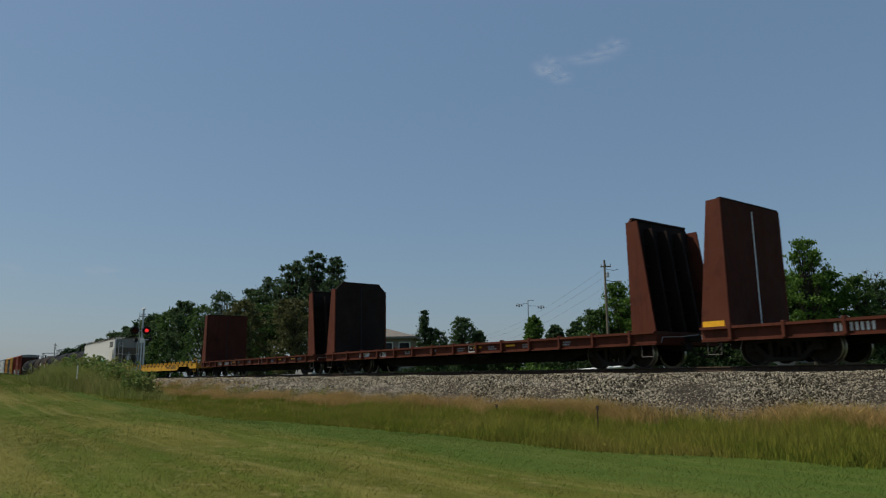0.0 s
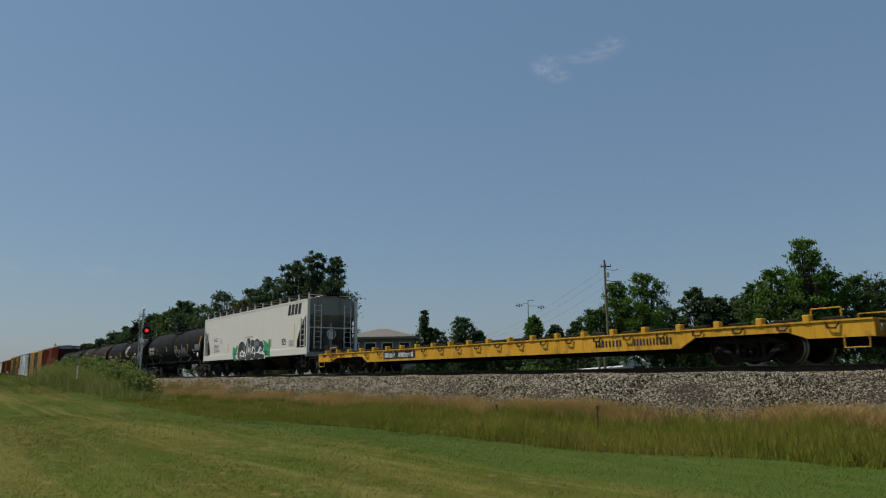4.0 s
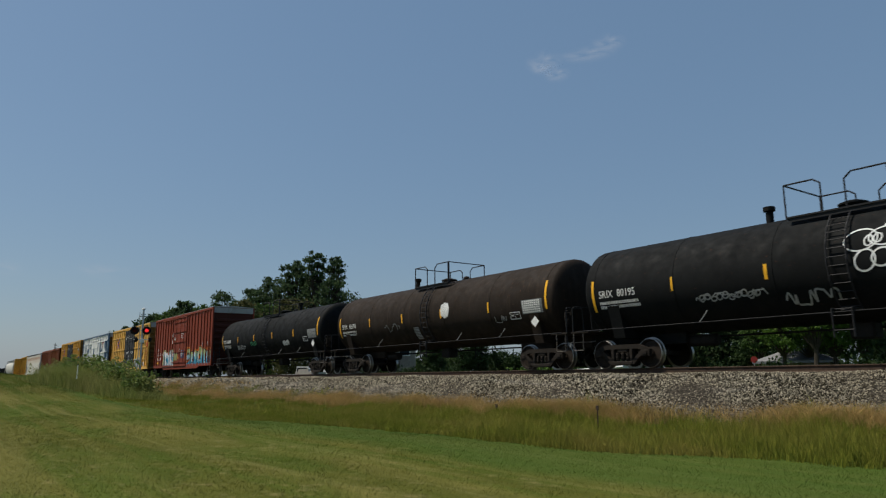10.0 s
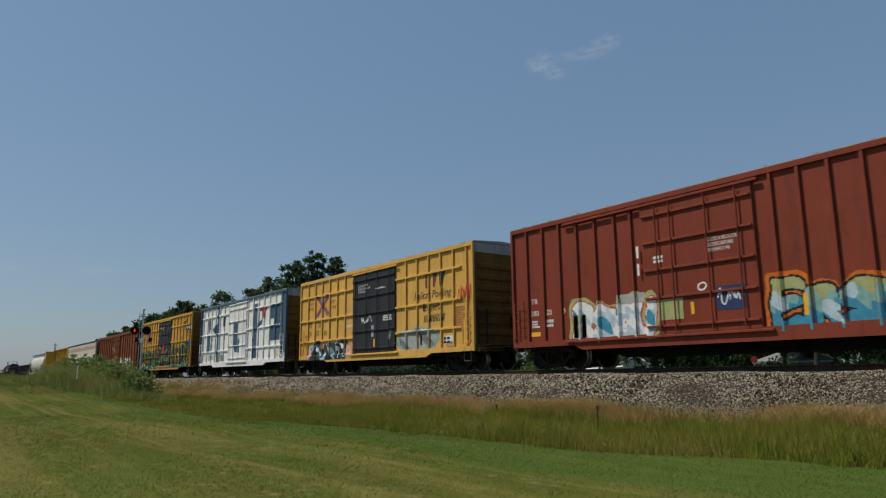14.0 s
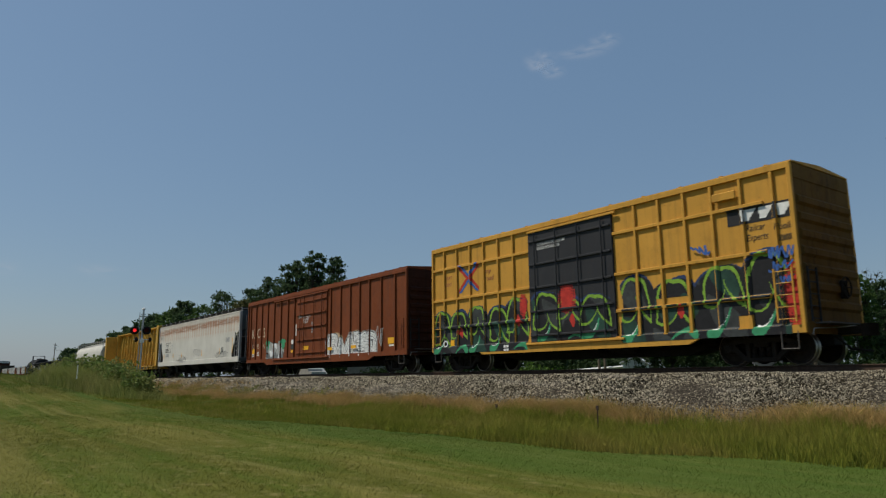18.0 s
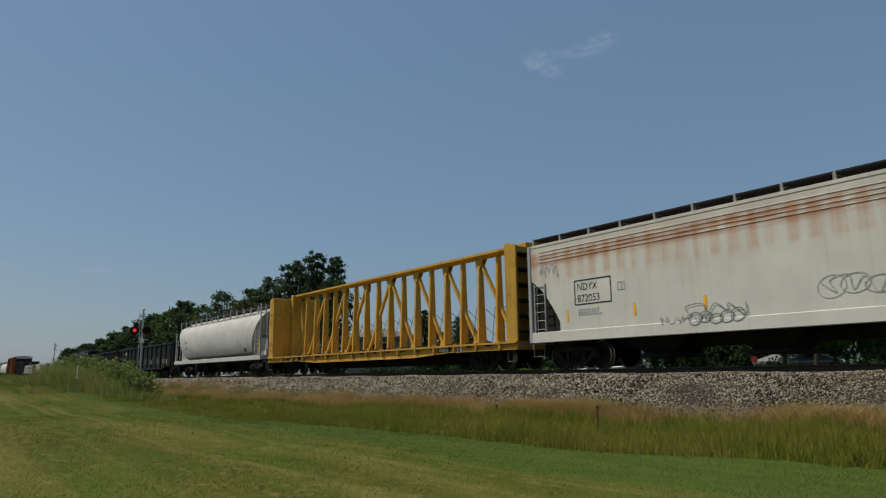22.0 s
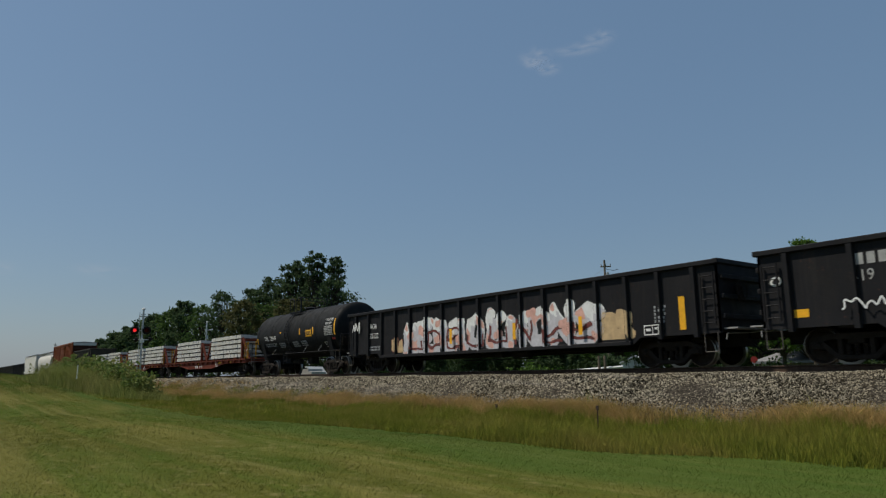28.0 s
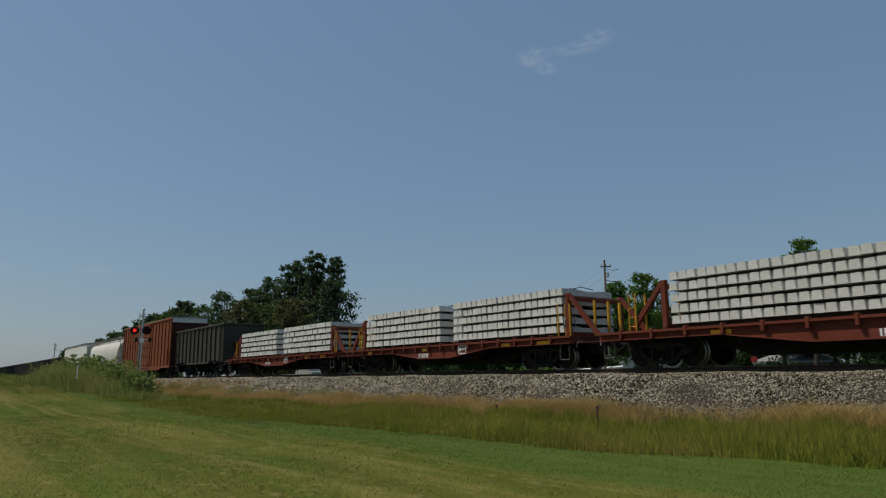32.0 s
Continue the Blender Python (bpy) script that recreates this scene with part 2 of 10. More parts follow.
def part(name, g, mat, parent, label="", smooth=True, at=None):
    me = g if isinstance(g, bpy.types.Mesh) else g.mesh(name, mat, smooth)
    ob = new(name, me)
    if parent is not None:
        ob.parent = parent
    if at is not None:
        ob.matrix_basis = at
    return tagged(ob, label) if label else ob


def thing(name, label, category, group="", at=None):
    ob = new(name)
    ob.empty_display_size = 0.3
    if at is not None:
        ob.matrix_basis = at
    return tagged(ob, label, category, group)


def big_mesh(name, verts, faces, mats, smooth=False):
    """A mesh of many small faces from arrays."""
    me = bpy.data.meshes.new(name)
    verts, faces = np.asarray(verts, np.float32).reshape(-1, 3), np.asarray(faces, np.int32)
    k = faces.shape[1]
    me.vertices.add(len(verts))
    me.vertices.foreach_set("co", verts.ravel())
    me.loops.add(faces.size)
    me.loops.foreach_set("vertex_index", faces.ravel())
    me.polygons.add(len(faces))
    me.polygons.foreach_set("loop_start", np.arange(0, faces.size, k, dtype=np.int32))
    for m in mats if isinstance(mats, (list, tuple)) else [mats]:
        me.materials.append(m)
    me.update(calc_edges=True)
    if smooth:
        me.polygons.foreach_set("use_smooth", np.ones(len(faces), bool))
    return me
# ---- ground ----
def sstep(t):
    t = np.clip(t, 0, 1)
    return t * t * (3 - 2 * t)


def ground_h(x, y):
    x, y = np.asarray(x, float), np.asarray(y, float)
    h = -1.45 + 0 * x
    h = h - 0.12 * sstep((y - 6.5) / 4.5) + 0.35 * sstep((y - 11.2) / 3.2)
    h = h + 0.55 * sstep((y - 14.0) / 2.5)
    h = h - 0.35 * sstep((y - 21.5) / 4.0) + 0.5 * sstep((y - 30) / 25.0)
    rise = np.interp(-x, [30, 35, 41, 48, 60, 78, 102, 130, 220], [0, 0.15, 0.3, 0.62, 1.08, 1.8, 2.25, 2.3, 1.2]) * (1 - sstep((y - 8.3) / 4.2))
    near = np.exp(-((x + 8) ** 2 + (y - 4) ** 2) / 900)
    bumps = 0.03 * np.sin(x * 0.7 + y * 0.4) + 0.025 * np.sin(x * 0.31 - y * 0.9 + 1)
    return h + rise + bumps * near * (1 - sstep((y - 13.5) / 1.0))


def turf_colours(n, l, c):
    """Mowing lanes, dry streaks, straw and the lusher strip beside the ditch, laid over a base colour."""
    mow = noise_node(n, l, 0.34, 4, 0.6, (0.16, 1.4, 0.2))
    c = mix(n, l, ramp(n, l, mow, 0.44, 0.62, 0, 0.45), c, (0.215, 0.185, 0.055))
    lane = noise_node(n, l, 1.0, 3, 0.55, (0.05, 1.5, 0.2), (0, 4, 0))
    c = mix(n, l, ramp(n, l, lane, 0.48, 0.60, 0, 0.55), c, (0.060, 0.098, 0.010))
    pale = noise_node(n, l, 1.0, 3, 0.55, (0.06, 2.2, 0.2), (3, 1, 0))
    c = mix(n, l, ramp(n, l, pale, 0.56, 0.68, 0, 0.35), c, (0.25, 0.22, 0.08))
    deep = noise_node(n, l, 0.4, 4, 0.6, (0.3, 1.0, 0.2), (7, 3, 0))
    c = mix(n, l, ramp(n, l, deep, 0.50, 0.62, 0, 0.5), c, (0.055, 0.100, 0.010))
    straw = noise_node(n, l, 3.4, 4, 0.7, (0.7, 1, 0.3), (1, 9, 0))
    c = mix(n, l, ramp(n, l, straw, 0.56, 0.7, 0, 0.5), c, (0.25, 0.205, 0.085))
    # the lusher strip where the lawn dips to the ditch
    sep = n.new("ShaderNodeSeparateXYZ")
    tc = n.new("ShaderNodeTexCoord")
    l.new(tc.outputs["Object"], sep.inputs[0])
    ragged = n.new("ShaderNodeMath")
    ragged.operation = "MULTIPLY_ADD"
    ragged.inputs[1].default_value = 1.6
    l.new(noise_node(n, l, 0.5, 4, 0.6, (0.35, 1, 0.2), (2, 6, 0)), ragged.inputs[0])
    l.new(sep.outputs[1], ragged.inputs[2])
    c = mix(n, l, ramp(n, l, ragged.outputs[0], 7.4, 8.5, 0, 0.7), c, (0.056, 0.100, 0.018))
    return c


def grass_mat():
    m, n, l, b = mat_nodes("grass_ground", 0.95, 0, 0.05)
    mid = noise_node(n, l, 1.1, 5, 0.65, (0.5, 1.3, 1))
    fine = noise_node(n, l, 22, 4, 0.7)
    c = mix(n, l, ramp(n, l, mid, 0.35, 0.68), (0.070, 0.080, 0.012), (0.130, 0.124, 0.026))
    c = turf_colours(n, l, c)
    c = mix(n, l, ramp(n, l, fine, 0.4, 0.75, 0, 0.5), c, (0.045, 0.056, 0.012))
    l.new(c, b.inputs["Base Color"])
    bump(n, l, b, fine, 0.5, 0.04)
    return m


GRASS_GROUND = grass_mat()


def build_ground():
    def lines(lo, hi, dense, step, grow):
        a, b = dense
        v = list(np.arange(a, b + 1e-6, step))
        s, p = step, b
        while p < hi:
            s *= grow
            p += s
            v.append(min(p, hi))
        s, p = step, a
        while p > lo:
            s *= grow
            p -= s
            v.insert(0, max(p, lo))
        return np.array(v)
    xs, ys = lines(-3500, 3000, (-110, 6), 1.0, 1.35), lines(-2500, 3500, (-4, 34), 0.5, 1.4)
    X, Y = np.meshgrid(xs, ys, indexing="ij")
    Z = ground_h(X, Y)
    n, k = X.shape
    vs = np.stack([X, Y, Z], -1).reshape(-1, 3)
    i, j = np.meshgrid(np.arange(n - 1), np.arange(k - 1), indexing="ij")
    a = (i * k + j).ravel()
    fs = np.stack([a, a + k, a + k + 1, a + 1], 1)
    ob = new("ground", big_mesh("ground", vs, fs, GRASS_GROUND, True))
    tagged(ob, "mown summer lawn sloping to a grassy ditch", "ground", kind="structure")


build_ground()


# ---- railway track ----
def ballast_mat():
    m, n, l, b = mat_nodes("crushed_stone", 0.95, 0, 0.05)
    geo = n.new("ShaderNodeNewGeometry")
    c = mix(n, l, ramp(n, l, geo.outputs["Random Per Island"], 0.22, 1.0), (0.018, 0.016, 0.011), (0.42, 0.375, 0.285))
    c = mix(n, l, ramp(n, l, noise_node(n, l, 0.6, 3, 0.6, (0.3, 1.5, 1)), 0.42, 0.66, 0, 0.4), c, (0.075, 0.060, 0.038))
    c = mix(n, l, ramp(n, l, noise_node(n, l, 0.9, 3, 0.6, (0.3, 1.6, 1), (5, 2, 0)), 0.52, 0.68, 0, 0.3), c, (0.36, 0.33, 0.29))
    tc = n.new("ShaderNodeTexCoord")
    sep = n.new("ShaderNodeSeparateXYZ")
    l.new(tc.outputs["Object"], sep.inputs[0])
    c = mix(n, l, ramp(n, l, sep.outputs[2], -0.98, -0.72, 0.45, 0), c, (0.095, 0.072, 0.045))   # soil worked up into the foot
    l.new(c, b.inputs["Base Color"])
    return m


def ballast_bed_mat():
    m, n, l, b = mat_nodes("stone_bed", 0.95, 0, 0.05)
    tc = n.new("ShaderNodeTexCoord")
    v = n.new("ShaderNodeTexVoronoi")
    v.inputs["Scale"].default_value = 16
    l.new(tc.outputs["Object"], v.inputs["Vector"])
    sep = n.new("ShaderNodeSeparateColor")
    l.new(v.outputs["Color"], sep.inputs[0])
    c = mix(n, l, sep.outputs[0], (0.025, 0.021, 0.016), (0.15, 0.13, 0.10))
    # cell edges near black: shade between the stones, put into the colour
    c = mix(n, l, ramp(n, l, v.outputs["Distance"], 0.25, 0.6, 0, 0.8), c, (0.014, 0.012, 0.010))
    l.new(c, b.inputs["Base Color"])
    bump(n, l, b, v.outputs["Distance"], 0.8, 0.04)
    return m


STONE, STONE_BED = ballast_mat(), ballast_bed_mat()
BED = [(-5.2, -1.35), (-4.6, -1.12), (-2.35, -0.24), (-2.0, -0.19), (2.0, -0.19), (2.35, -0.24), (4.6, -1.12), (5.2, -1.35)]


def build_track():
    g = Geo()
    xs = np.concatenate([np.arange(-900, -80, 20.0), np.arange(-80, 20, 2.0), np.arange(20, 620, 20.0)])
    vs, fs = [], []
    k = len(BED)
    for x in xs:
        for y, z in BED:
            vs.append((float(x), TRACK_Y + y, z + 0.02 * math.sin(x * 1.3 + y * 2)))
    for i in range(len(xs) - 1):
        for j in range(k - 1):
            fs.append((i * k + j, (i + 1) * k + j, (i + 1) * k + j + 1, i * k + j + 1))
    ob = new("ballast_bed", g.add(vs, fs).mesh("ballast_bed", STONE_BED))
    tagged(ob, "raised bed of grey-brown crushed stone", "ballast", kind="structure")
    rail = [(-0.075, -0.18), (0.075, -0.18), (0.075, -0.165), (0.012, -0.14), (0.012, -0.045), (0.037, -0.03), (0.037, -0.006), (0.03, 0), (-0.03, 0), (-0.037, -0.006), (-0.037, -0.03), (-0.012, -0.045), (-0.012, -0.14), (-0.075, -0.165)]
    RAIL = plain("rusty_rail", (0.075, 0.05, 0.036), 0.7, 0.4, 0.3, 8)
    tr = tagged(new("rail_track"), "pair of rusty steel rails on timber ties", "railway track", kind="structure")
    for s in (-1, 1):
        y = TRACK_Y + s * 0.755
        part("rail", Geo().slab([(y + a, b) for a, b in rail], "yz", -900, 600), RAIL, tr)
        part("rail_head", Geo().box(-900, 600, y - 0.026, y + 0.026, 0.0005, 0.0015), TREAD, tr, "polished running surface")
    plate = Geo().box(-0.12, 0.12, -0.2, 0.2, -0.195, -0.178).mesh("tie_plate", RAIL)
    tie = Geo().cbox(-0.115, 0.115, TRACK_Y - 1.3, TRACK_Y + 1.3, -0.36, -0.185, 0.01).mesh("wooden_tie", TIMBER)
    for i in range(150):
        x = -72 + i * 0.5
        t = part("wooden_tie", tie, None, tr, at=pose(x, random.uniform(-0.03, 0.03), random.uniform(-0.006, 0.004)))
        part("tie_plate", plate, None, t, at=pose(0, TRACK_Y - 0.755, 0))


build_track()
# ---- railway cars: shared running gear ----
R_WHEEL = 0.457


def wheel_mesh():
    g = Geo()
    g.lathe([(0.10, -0.07), (0.13, -0.075), (0.14, -0.02), (0.36, -0.005), (0.385, -0.055), (0.43, -0.07)], "y", (0, 0, 0), 32, 0, False)
    g.lathe([(0.43, -0.07), (0.455, -0.06), (0.457, 0.05), (0.485, 0.06), (0.485, 0.085), (0.40, 0.085)], "y", (0, 0, 0), 32, 1, False)
    g.lathe([(0.10, -0.07), (0.001, -0.07)], "y", (0, 0, 0), 32, 0, False)
    g.lathe([(0.40, 0.085), (0.15, 0.06), (0.001, 0.08)], "y", (0, 0, 0), 32, 0, False)
    return g.mesh("wheel", [WHEEL_STEEL, TREAD])


WHEEL = wheel_mesh()
AXLE = Geo().rod((0, -0.95, 0), (0, 0.95, 0), 0.075, 10).mesh("axle", WHEEL_STEEL)


def side_frame_mesh():
    g = Geo()
    a, b = -0.075, 0.075
    g.slab([(-1.06, 0.58), (-0.62, 0.74), (0.62, 0.74), (1.06, 0.58), (1.06, 0.47), (0.60, 0.60), (-0.60, 0.60), (-1.06, 0.47)], "xz", a, b)
    for s in (-1, 1):
        g.slab([(s * 1.05, 0.50), (s * 0.74, 0.56), (s * 0.36, 0.20), (s * 0.40, 0.11), (s * 0.46, 0.13), (s * 0.75, 0.40), (s * 1.05, 0.36)], "xz", a, b)
        g.cbox(s * 0.89 - 0.15, s * 0.89 + 0.15, a - 0.01, b + 0.01, 0.36, 0.56, 0.02)
        g.cbox(s * 0.36 - 0.06, s * 0.36 + 0.06, a, b, 0.16, 0.64, 0.02)
    g.cbox(-0.42, 0.42, a - 0.02, b + 0.02, 0.10, 0.22, 0.02)
    return g.mesh("side_frame", STEEL_DARK)


def spring_mesh():
    g = Geo()
    for i in range(3):
        prof = []
        for k in range(13):
            prof.append((0.075 if k % 2 else 0.055, 0.22 + k * 0.022))
        g.lathe(prof, "z", (-0.2 + 0.2 * i, 0, 0), 10)
    return g.mesh("spring", STEEL_DARK)


SIDE_FRAME, SPRING = side_frame_mesh(), spring_mesh()
BEARING = Geo().lathe([(0.10, -0.05), (0.10, 0.0), (0.085, 0.03), (0.04, 0.04)], "y", (0, 0, 0), 14).mesh("bearing_cap", STEEL_DARK)
BOLSTER = Geo().cbox(-0.2, 0.2, -1.05, 1.05, 0.48, 0.74, 0.03).cbox(-0.3, 0.3, -0.3, 0.3, 0.74, 0.84, 0.03).mesh("truck", STEEL_DARK)
BRAKE_SHOE = Geo().slab([(-0.05, 0.30), (0.02, 0.32), (0.02, 0.62), (-0.05, 0.64), (-0.09, 0.47)], "xz", -0.06, 0.06).mesh("brake_shoe", STEEL_DARK)


def add_truck(car, x, half=0.89):
    t = part("truck", BOLSTER, None, car, at=pose(x, 0, 0))
    for s in (-1, 1):
        part("side_frame", SIDE_FRAME, None, t, at=pose(0, s * 1.0, 0))
        part("spring", SPRING, None, t, at=pose(0, s * 1.0, 0))
        for e in (-1, 1):
            part("wheel", WHEEL, None, t, at=pose(e * half, s * 0.76, R_WHEEL, 0, 0, 0 if s < 0 else 180))
            part("bearing_cap", BEARING, None, t, at=pose(e * half, s * 1.09, R_WHEEL, 0, 0, 180 if s < 0 else 0))
            part("brake_shoe", BRAKE_SHOE, None, t, at=pose(e * 0.36, s * 0.74, 0, 0, 0, 0 if e > 0 else 180))
    for e in (-1, 1):
        part("axle", AXLE, None, t, at=pose(e * half, 0, R_WHEEL))
    return t


def add_coupler(car, xe, reach, sgn):
    g = Geo()
    g.cbox(min(xe * sgn, (xe + reach - 0.25) * sgn), max(xe * sgn, (xe + reach - 0.25) * sgn), -0.09, 0.09, 0.76, 0.94, 0.02)
    x1 = xe + reach
    g.slab([(sgn * (x1 - 0.28), -0.14), (sgn * (x1 - 0.05), -0.2), (sgn * (x1 + 0.02), -0.06), (sgn * (x1 - 0.08), 0.02), (sgn * (x1 + 0.04), 0.12), (sgn * (x1 - 0.06), 0.2), (sgn * (x1 - 0.28), 0.12)], "xy", 0.70, 1.0)
    part("coupler", g, STEEL_DARK, car)
    h = Geo()
    h.path([(sgn * (xe - 0.05), -0.35, 0.78), (sgn * (xe + 0.2), -0.36, 0.62), (sgn * (xe + 0.45), -0.33, 0.38), (sgn * (xe + reach), -0.25, 0.32)], 0.025, 6)
    part("air_hose", h, UNDER, car)
    u = Geo()
    u.path([(sgn * (xe + 0.08), -1.45, 0.72), (sgn * (xe + 0.1), -1.42, 0.88), (sgn * (xe + 0.12), -0.4, 0.92), (sgn * (xe + reach * 0.6), -0.15, 0.96)], 0.014, 5)
    part("uncoupling_lever", u, GALV, car)


def ladder(car, x, y, z0, z1, mat, w=0.42, n=None, axis="x", name="ladder", label=""):
    g = Geo()
    n = n or max(2, int((z1 - z0) / 0.36))
    for k in range(n + 1):
        z = z0 + (z1 - z0) * k / n
        a, b = ((x - w / 2, y, z), (x + w / 2, y, z)) if axis == "x" else ((x, y - w / 2, z), (x, y + w / 2, z))
        g.rod(a, b, 0.013, 5)
    for e in (-1, 1):
        p = (x + e * w / 2, y, z0 - 0.08) if axis == "x" else (x, y + e * w / 2, z0 - 0.08)
        q = (p[0], p[1], z1 + 0.08)
        g.box(p[0] - 0.02, p[0] + 0.02, p[1] - 0.02, p[1] + 0.02, p[2], q[2])
    return part(name, g, mat, car, label)


def stirrup(car, x, y, z0, z1, mat, w=0.42):
    part("stirrup_step", Geo().path([(x - w / 2, y, z1), (x - w / 2, y, z0), (x + w / 2, y, z0), (x + w / 2, y, z1)], 0.016, 5), mat, car)


def handbrake(car, x, y, z, mat):
    g = Geo()
    g.lathe([(0.25, -0.015), (0.28, -0.015), (0.28, 0.015), (0.25, 0.015)], "x", (x + 0.1, y, z), 20, 0, False)
    for k in range(5):
        t = k * 2 * math.pi / 5
        g.rod((x + 0.1, y, z), (x + 0.1, y + 0.26 * math.cos(t), z + 0.26 * math.sin(t)), 0.015, 5)
    g.cbox(x - 0.02, x + 0.07, y - 0.14, y + 0.14, z - 0.3, z + 0.18, 0.02)
    part("handbrake_wheel", g, mat, car)


def underframe(car, L, sill=(0.62, 0.95), reach=0.8, truck_in=2.0, cross=True, brake=True):
    xe = L / 2
    part("centre_sill", Geo().cbox(-xe, xe, -0.22, 0.22, *sill, 0.01), UNDER, car)
    for s in (-1, 1):
        add_coupler(car, xe, reach, s)
        add_truck(car, s * (xe - truck_in))
        part("body_bolster", Geo().cbox(s * (xe - truck_in) - 0.2, s * (xe - truck_in) + 0.2, -1.45, 1.45, 0.85, max(sill[1], 1.0), 0.02), UNDER, car)
    if cross:
        k = int((L - 2 * truck_in - 2.4) / 1.9)
        me = Geo().box(-0.05, 0.05, -1.45, 1.45, sill[0] + 0.1, sill[1]).mesh("cross_bearer", UNDER)
        for i in range(k):
            part("cross_bearer", me, None, car, at=pose(-(k - 1) * 0.95 + i * 1.9, 0, 0))
    if brake:
        g = Geo()
        g.lathe([(0.12, -0.5), (0.2, -0.45), (0.2, 0.45), (0.12, 0.5)], "x", (1.6, -0.75, 0.66), 14)
        g.cbox(0.2, 0.6, -0.9, -0.6, 0.5, 0.8, 0.03)
        g.path([(-xe + 1, -0.5, 0.62), (xe - 1, -0.5, 0.62)], 0.03, 6)
        g.path([(-2.5, -0.3, 0.45), (2.5, -0.3, 0.45)], 0.02, 6)
        part("brake_rigging", g, UNDER, car)


# ---- markings and spray paint ----
def flat_side(y):
    return lambda x, z: np.full(np.shape(x), y)


def tank_side(R, zc, lift=0.006):
    return lambda x, z: -np.sqrt(np.maximum((R + lift) ** 2 - (np.asarray(z) - zc) ** 2, 0.01))


def bars(car, x, z, w, h, n, mat, surf, rows=1, gap=0.35, ragged=0.0, seed=1, label="row of stencilled marks", slant=0.0, name="marking", thin=None):
    """Stencilled marks of the size of the writing: n upright bars in each row."""
    rnd = random.Random(seed)
    thin = name == "marking" and rows == 1 if thin is None else thin
    g = Geo()
    rh = h / (rows + (rows - 1) * 0.45)
    for r in range(rows):
        z1 = z + h - r * rh * 1.45
        z0 = z1 - rh
        ww = w * (1 - ragged * rnd.random())
        step = ww / n
        for i in range(n * 2 if thin else n):
            a = x + (i // 2 + (i % 2) * (0.6 - gap * 0.4) if thin else i) * step
            b = a + step * ((1 - gap) * 0.36 if thin else 1 - gap)
            ks = 4 if rh > 0.3 else 2
            for k in range(ks - 1):
                za, zb = z0 + (z1 - z0) * k / (ks - 1), z0 + (z1 - z0) * (k + 1) / (ks - 1)
                o0, o1 = slant * (za - z0), slant * (zb - z0)
                xs = np.array([a + o0, b + o0, b + o1, a + o1])
                zs = np.array([za, za, zb, zb])
                ys = surf(xs, zs)
                g.add([(float(p), float(q), float(s)) for p, q, s in zip(xs, ys, zs)], [(0, 1, 2, 3)])
    return part(name, g, mat, car, label, smooth=False)


def patch(car, x0, x1, z0, z1, mat, surf, label="", name="decal", steps=6):
    """A painted area that follows the surface in small flat cells."""
    nx, nz = max(1, int((x1 - x0) / 0.045)), max(steps, int((z1 - z0) / 0.06))
    xs, zs = np.linspace(x0, x1, nx + 1), np.linspace(z0, z1, nz + 1)
    i, j = [v.ravel() for v in np.meshgrid(np.arange(nx), np.arange(nz), indexing="ij")]
    cx = np.stack([xs[i], xs[i + 1], xs[i + 1], xs[i]], 1)
    cz = np.stack([zs[j], zs[j], zs[j + 1], zs[j + 1]], 1)
    cy = surf(np.repeat(cx.mean(1)[:, None], 4, 1), cz)
    vs = np.stack([cx, cy, cz], -1).reshape(-1, 3)
    return part(name, big_mesh(name, vs, np.arange(len(vs)).reshape(-1, 4), mat), None, car, label)


def frame_mark(car, x0, x1, z0, z1, mat, surf, t=0.035, label="boxed stencil panel"):
    g = Geo()
    xm = (x0 + x1) / 2
    for a, b, c, d in ((x0, x1, z0, z0 + t), (x0, x1, z1 - t, z1), (x0, x0 + t, z0, z1), (x1 - t, x1, z0, z1), (xm, xm + t * 0.7, z0, z1), (x0 + 0.08, xm - 0.06, z0 + 0.12, z1 - 0.1), (xm + 0.08, x1 - 0.1, z0 + 0.16, z1 - 0.08)):
        xs, zs = np.array([a, b, b, a]), np.array([c, c, d, d])
        ys = surf(xs, zs)
        g.add([(float(p), float(q), float(s)) for p, q, s in zip(xs, ys, zs)], [(0, 1, 2, 3)])
    return part("marking", g, mat, car, label, smooth=False)


def words(car, text, x, z, size, mat, surf, slant=0.0, squeeze=1.0, label=""):
    cu = bpy.data.curves.new("words", "FONT")
    cu.body, cu.size, cu.shear, cu.resolution_u = text, size, slant, 3
    ob = bpy.data.objects.new("words", cu)
    me = bpy.data.meshes.new_from_object(ob)
    bpy.data.objects.remove(ob)
    co = np.empty(len(me.vertices) * 3, np.float32)
    me.vertices.foreach_get("co", co)
    co = co.reshape(-1, 3)
    out = np.empty_like(co)
    out[:, 0], out[:, 2] = x + co[:, 0] * squeeze, z + co[:, 1]
    out[:, 1] = surf(out[:, 0], out[:, 2])
    me.vertices.foreach_set("co", out.ravel())
    me.materials.clear()
    me.materials.append(mat)
    me.update()
    return part("lettering", me, None, car, label or "painted lettering")


HALF = {}


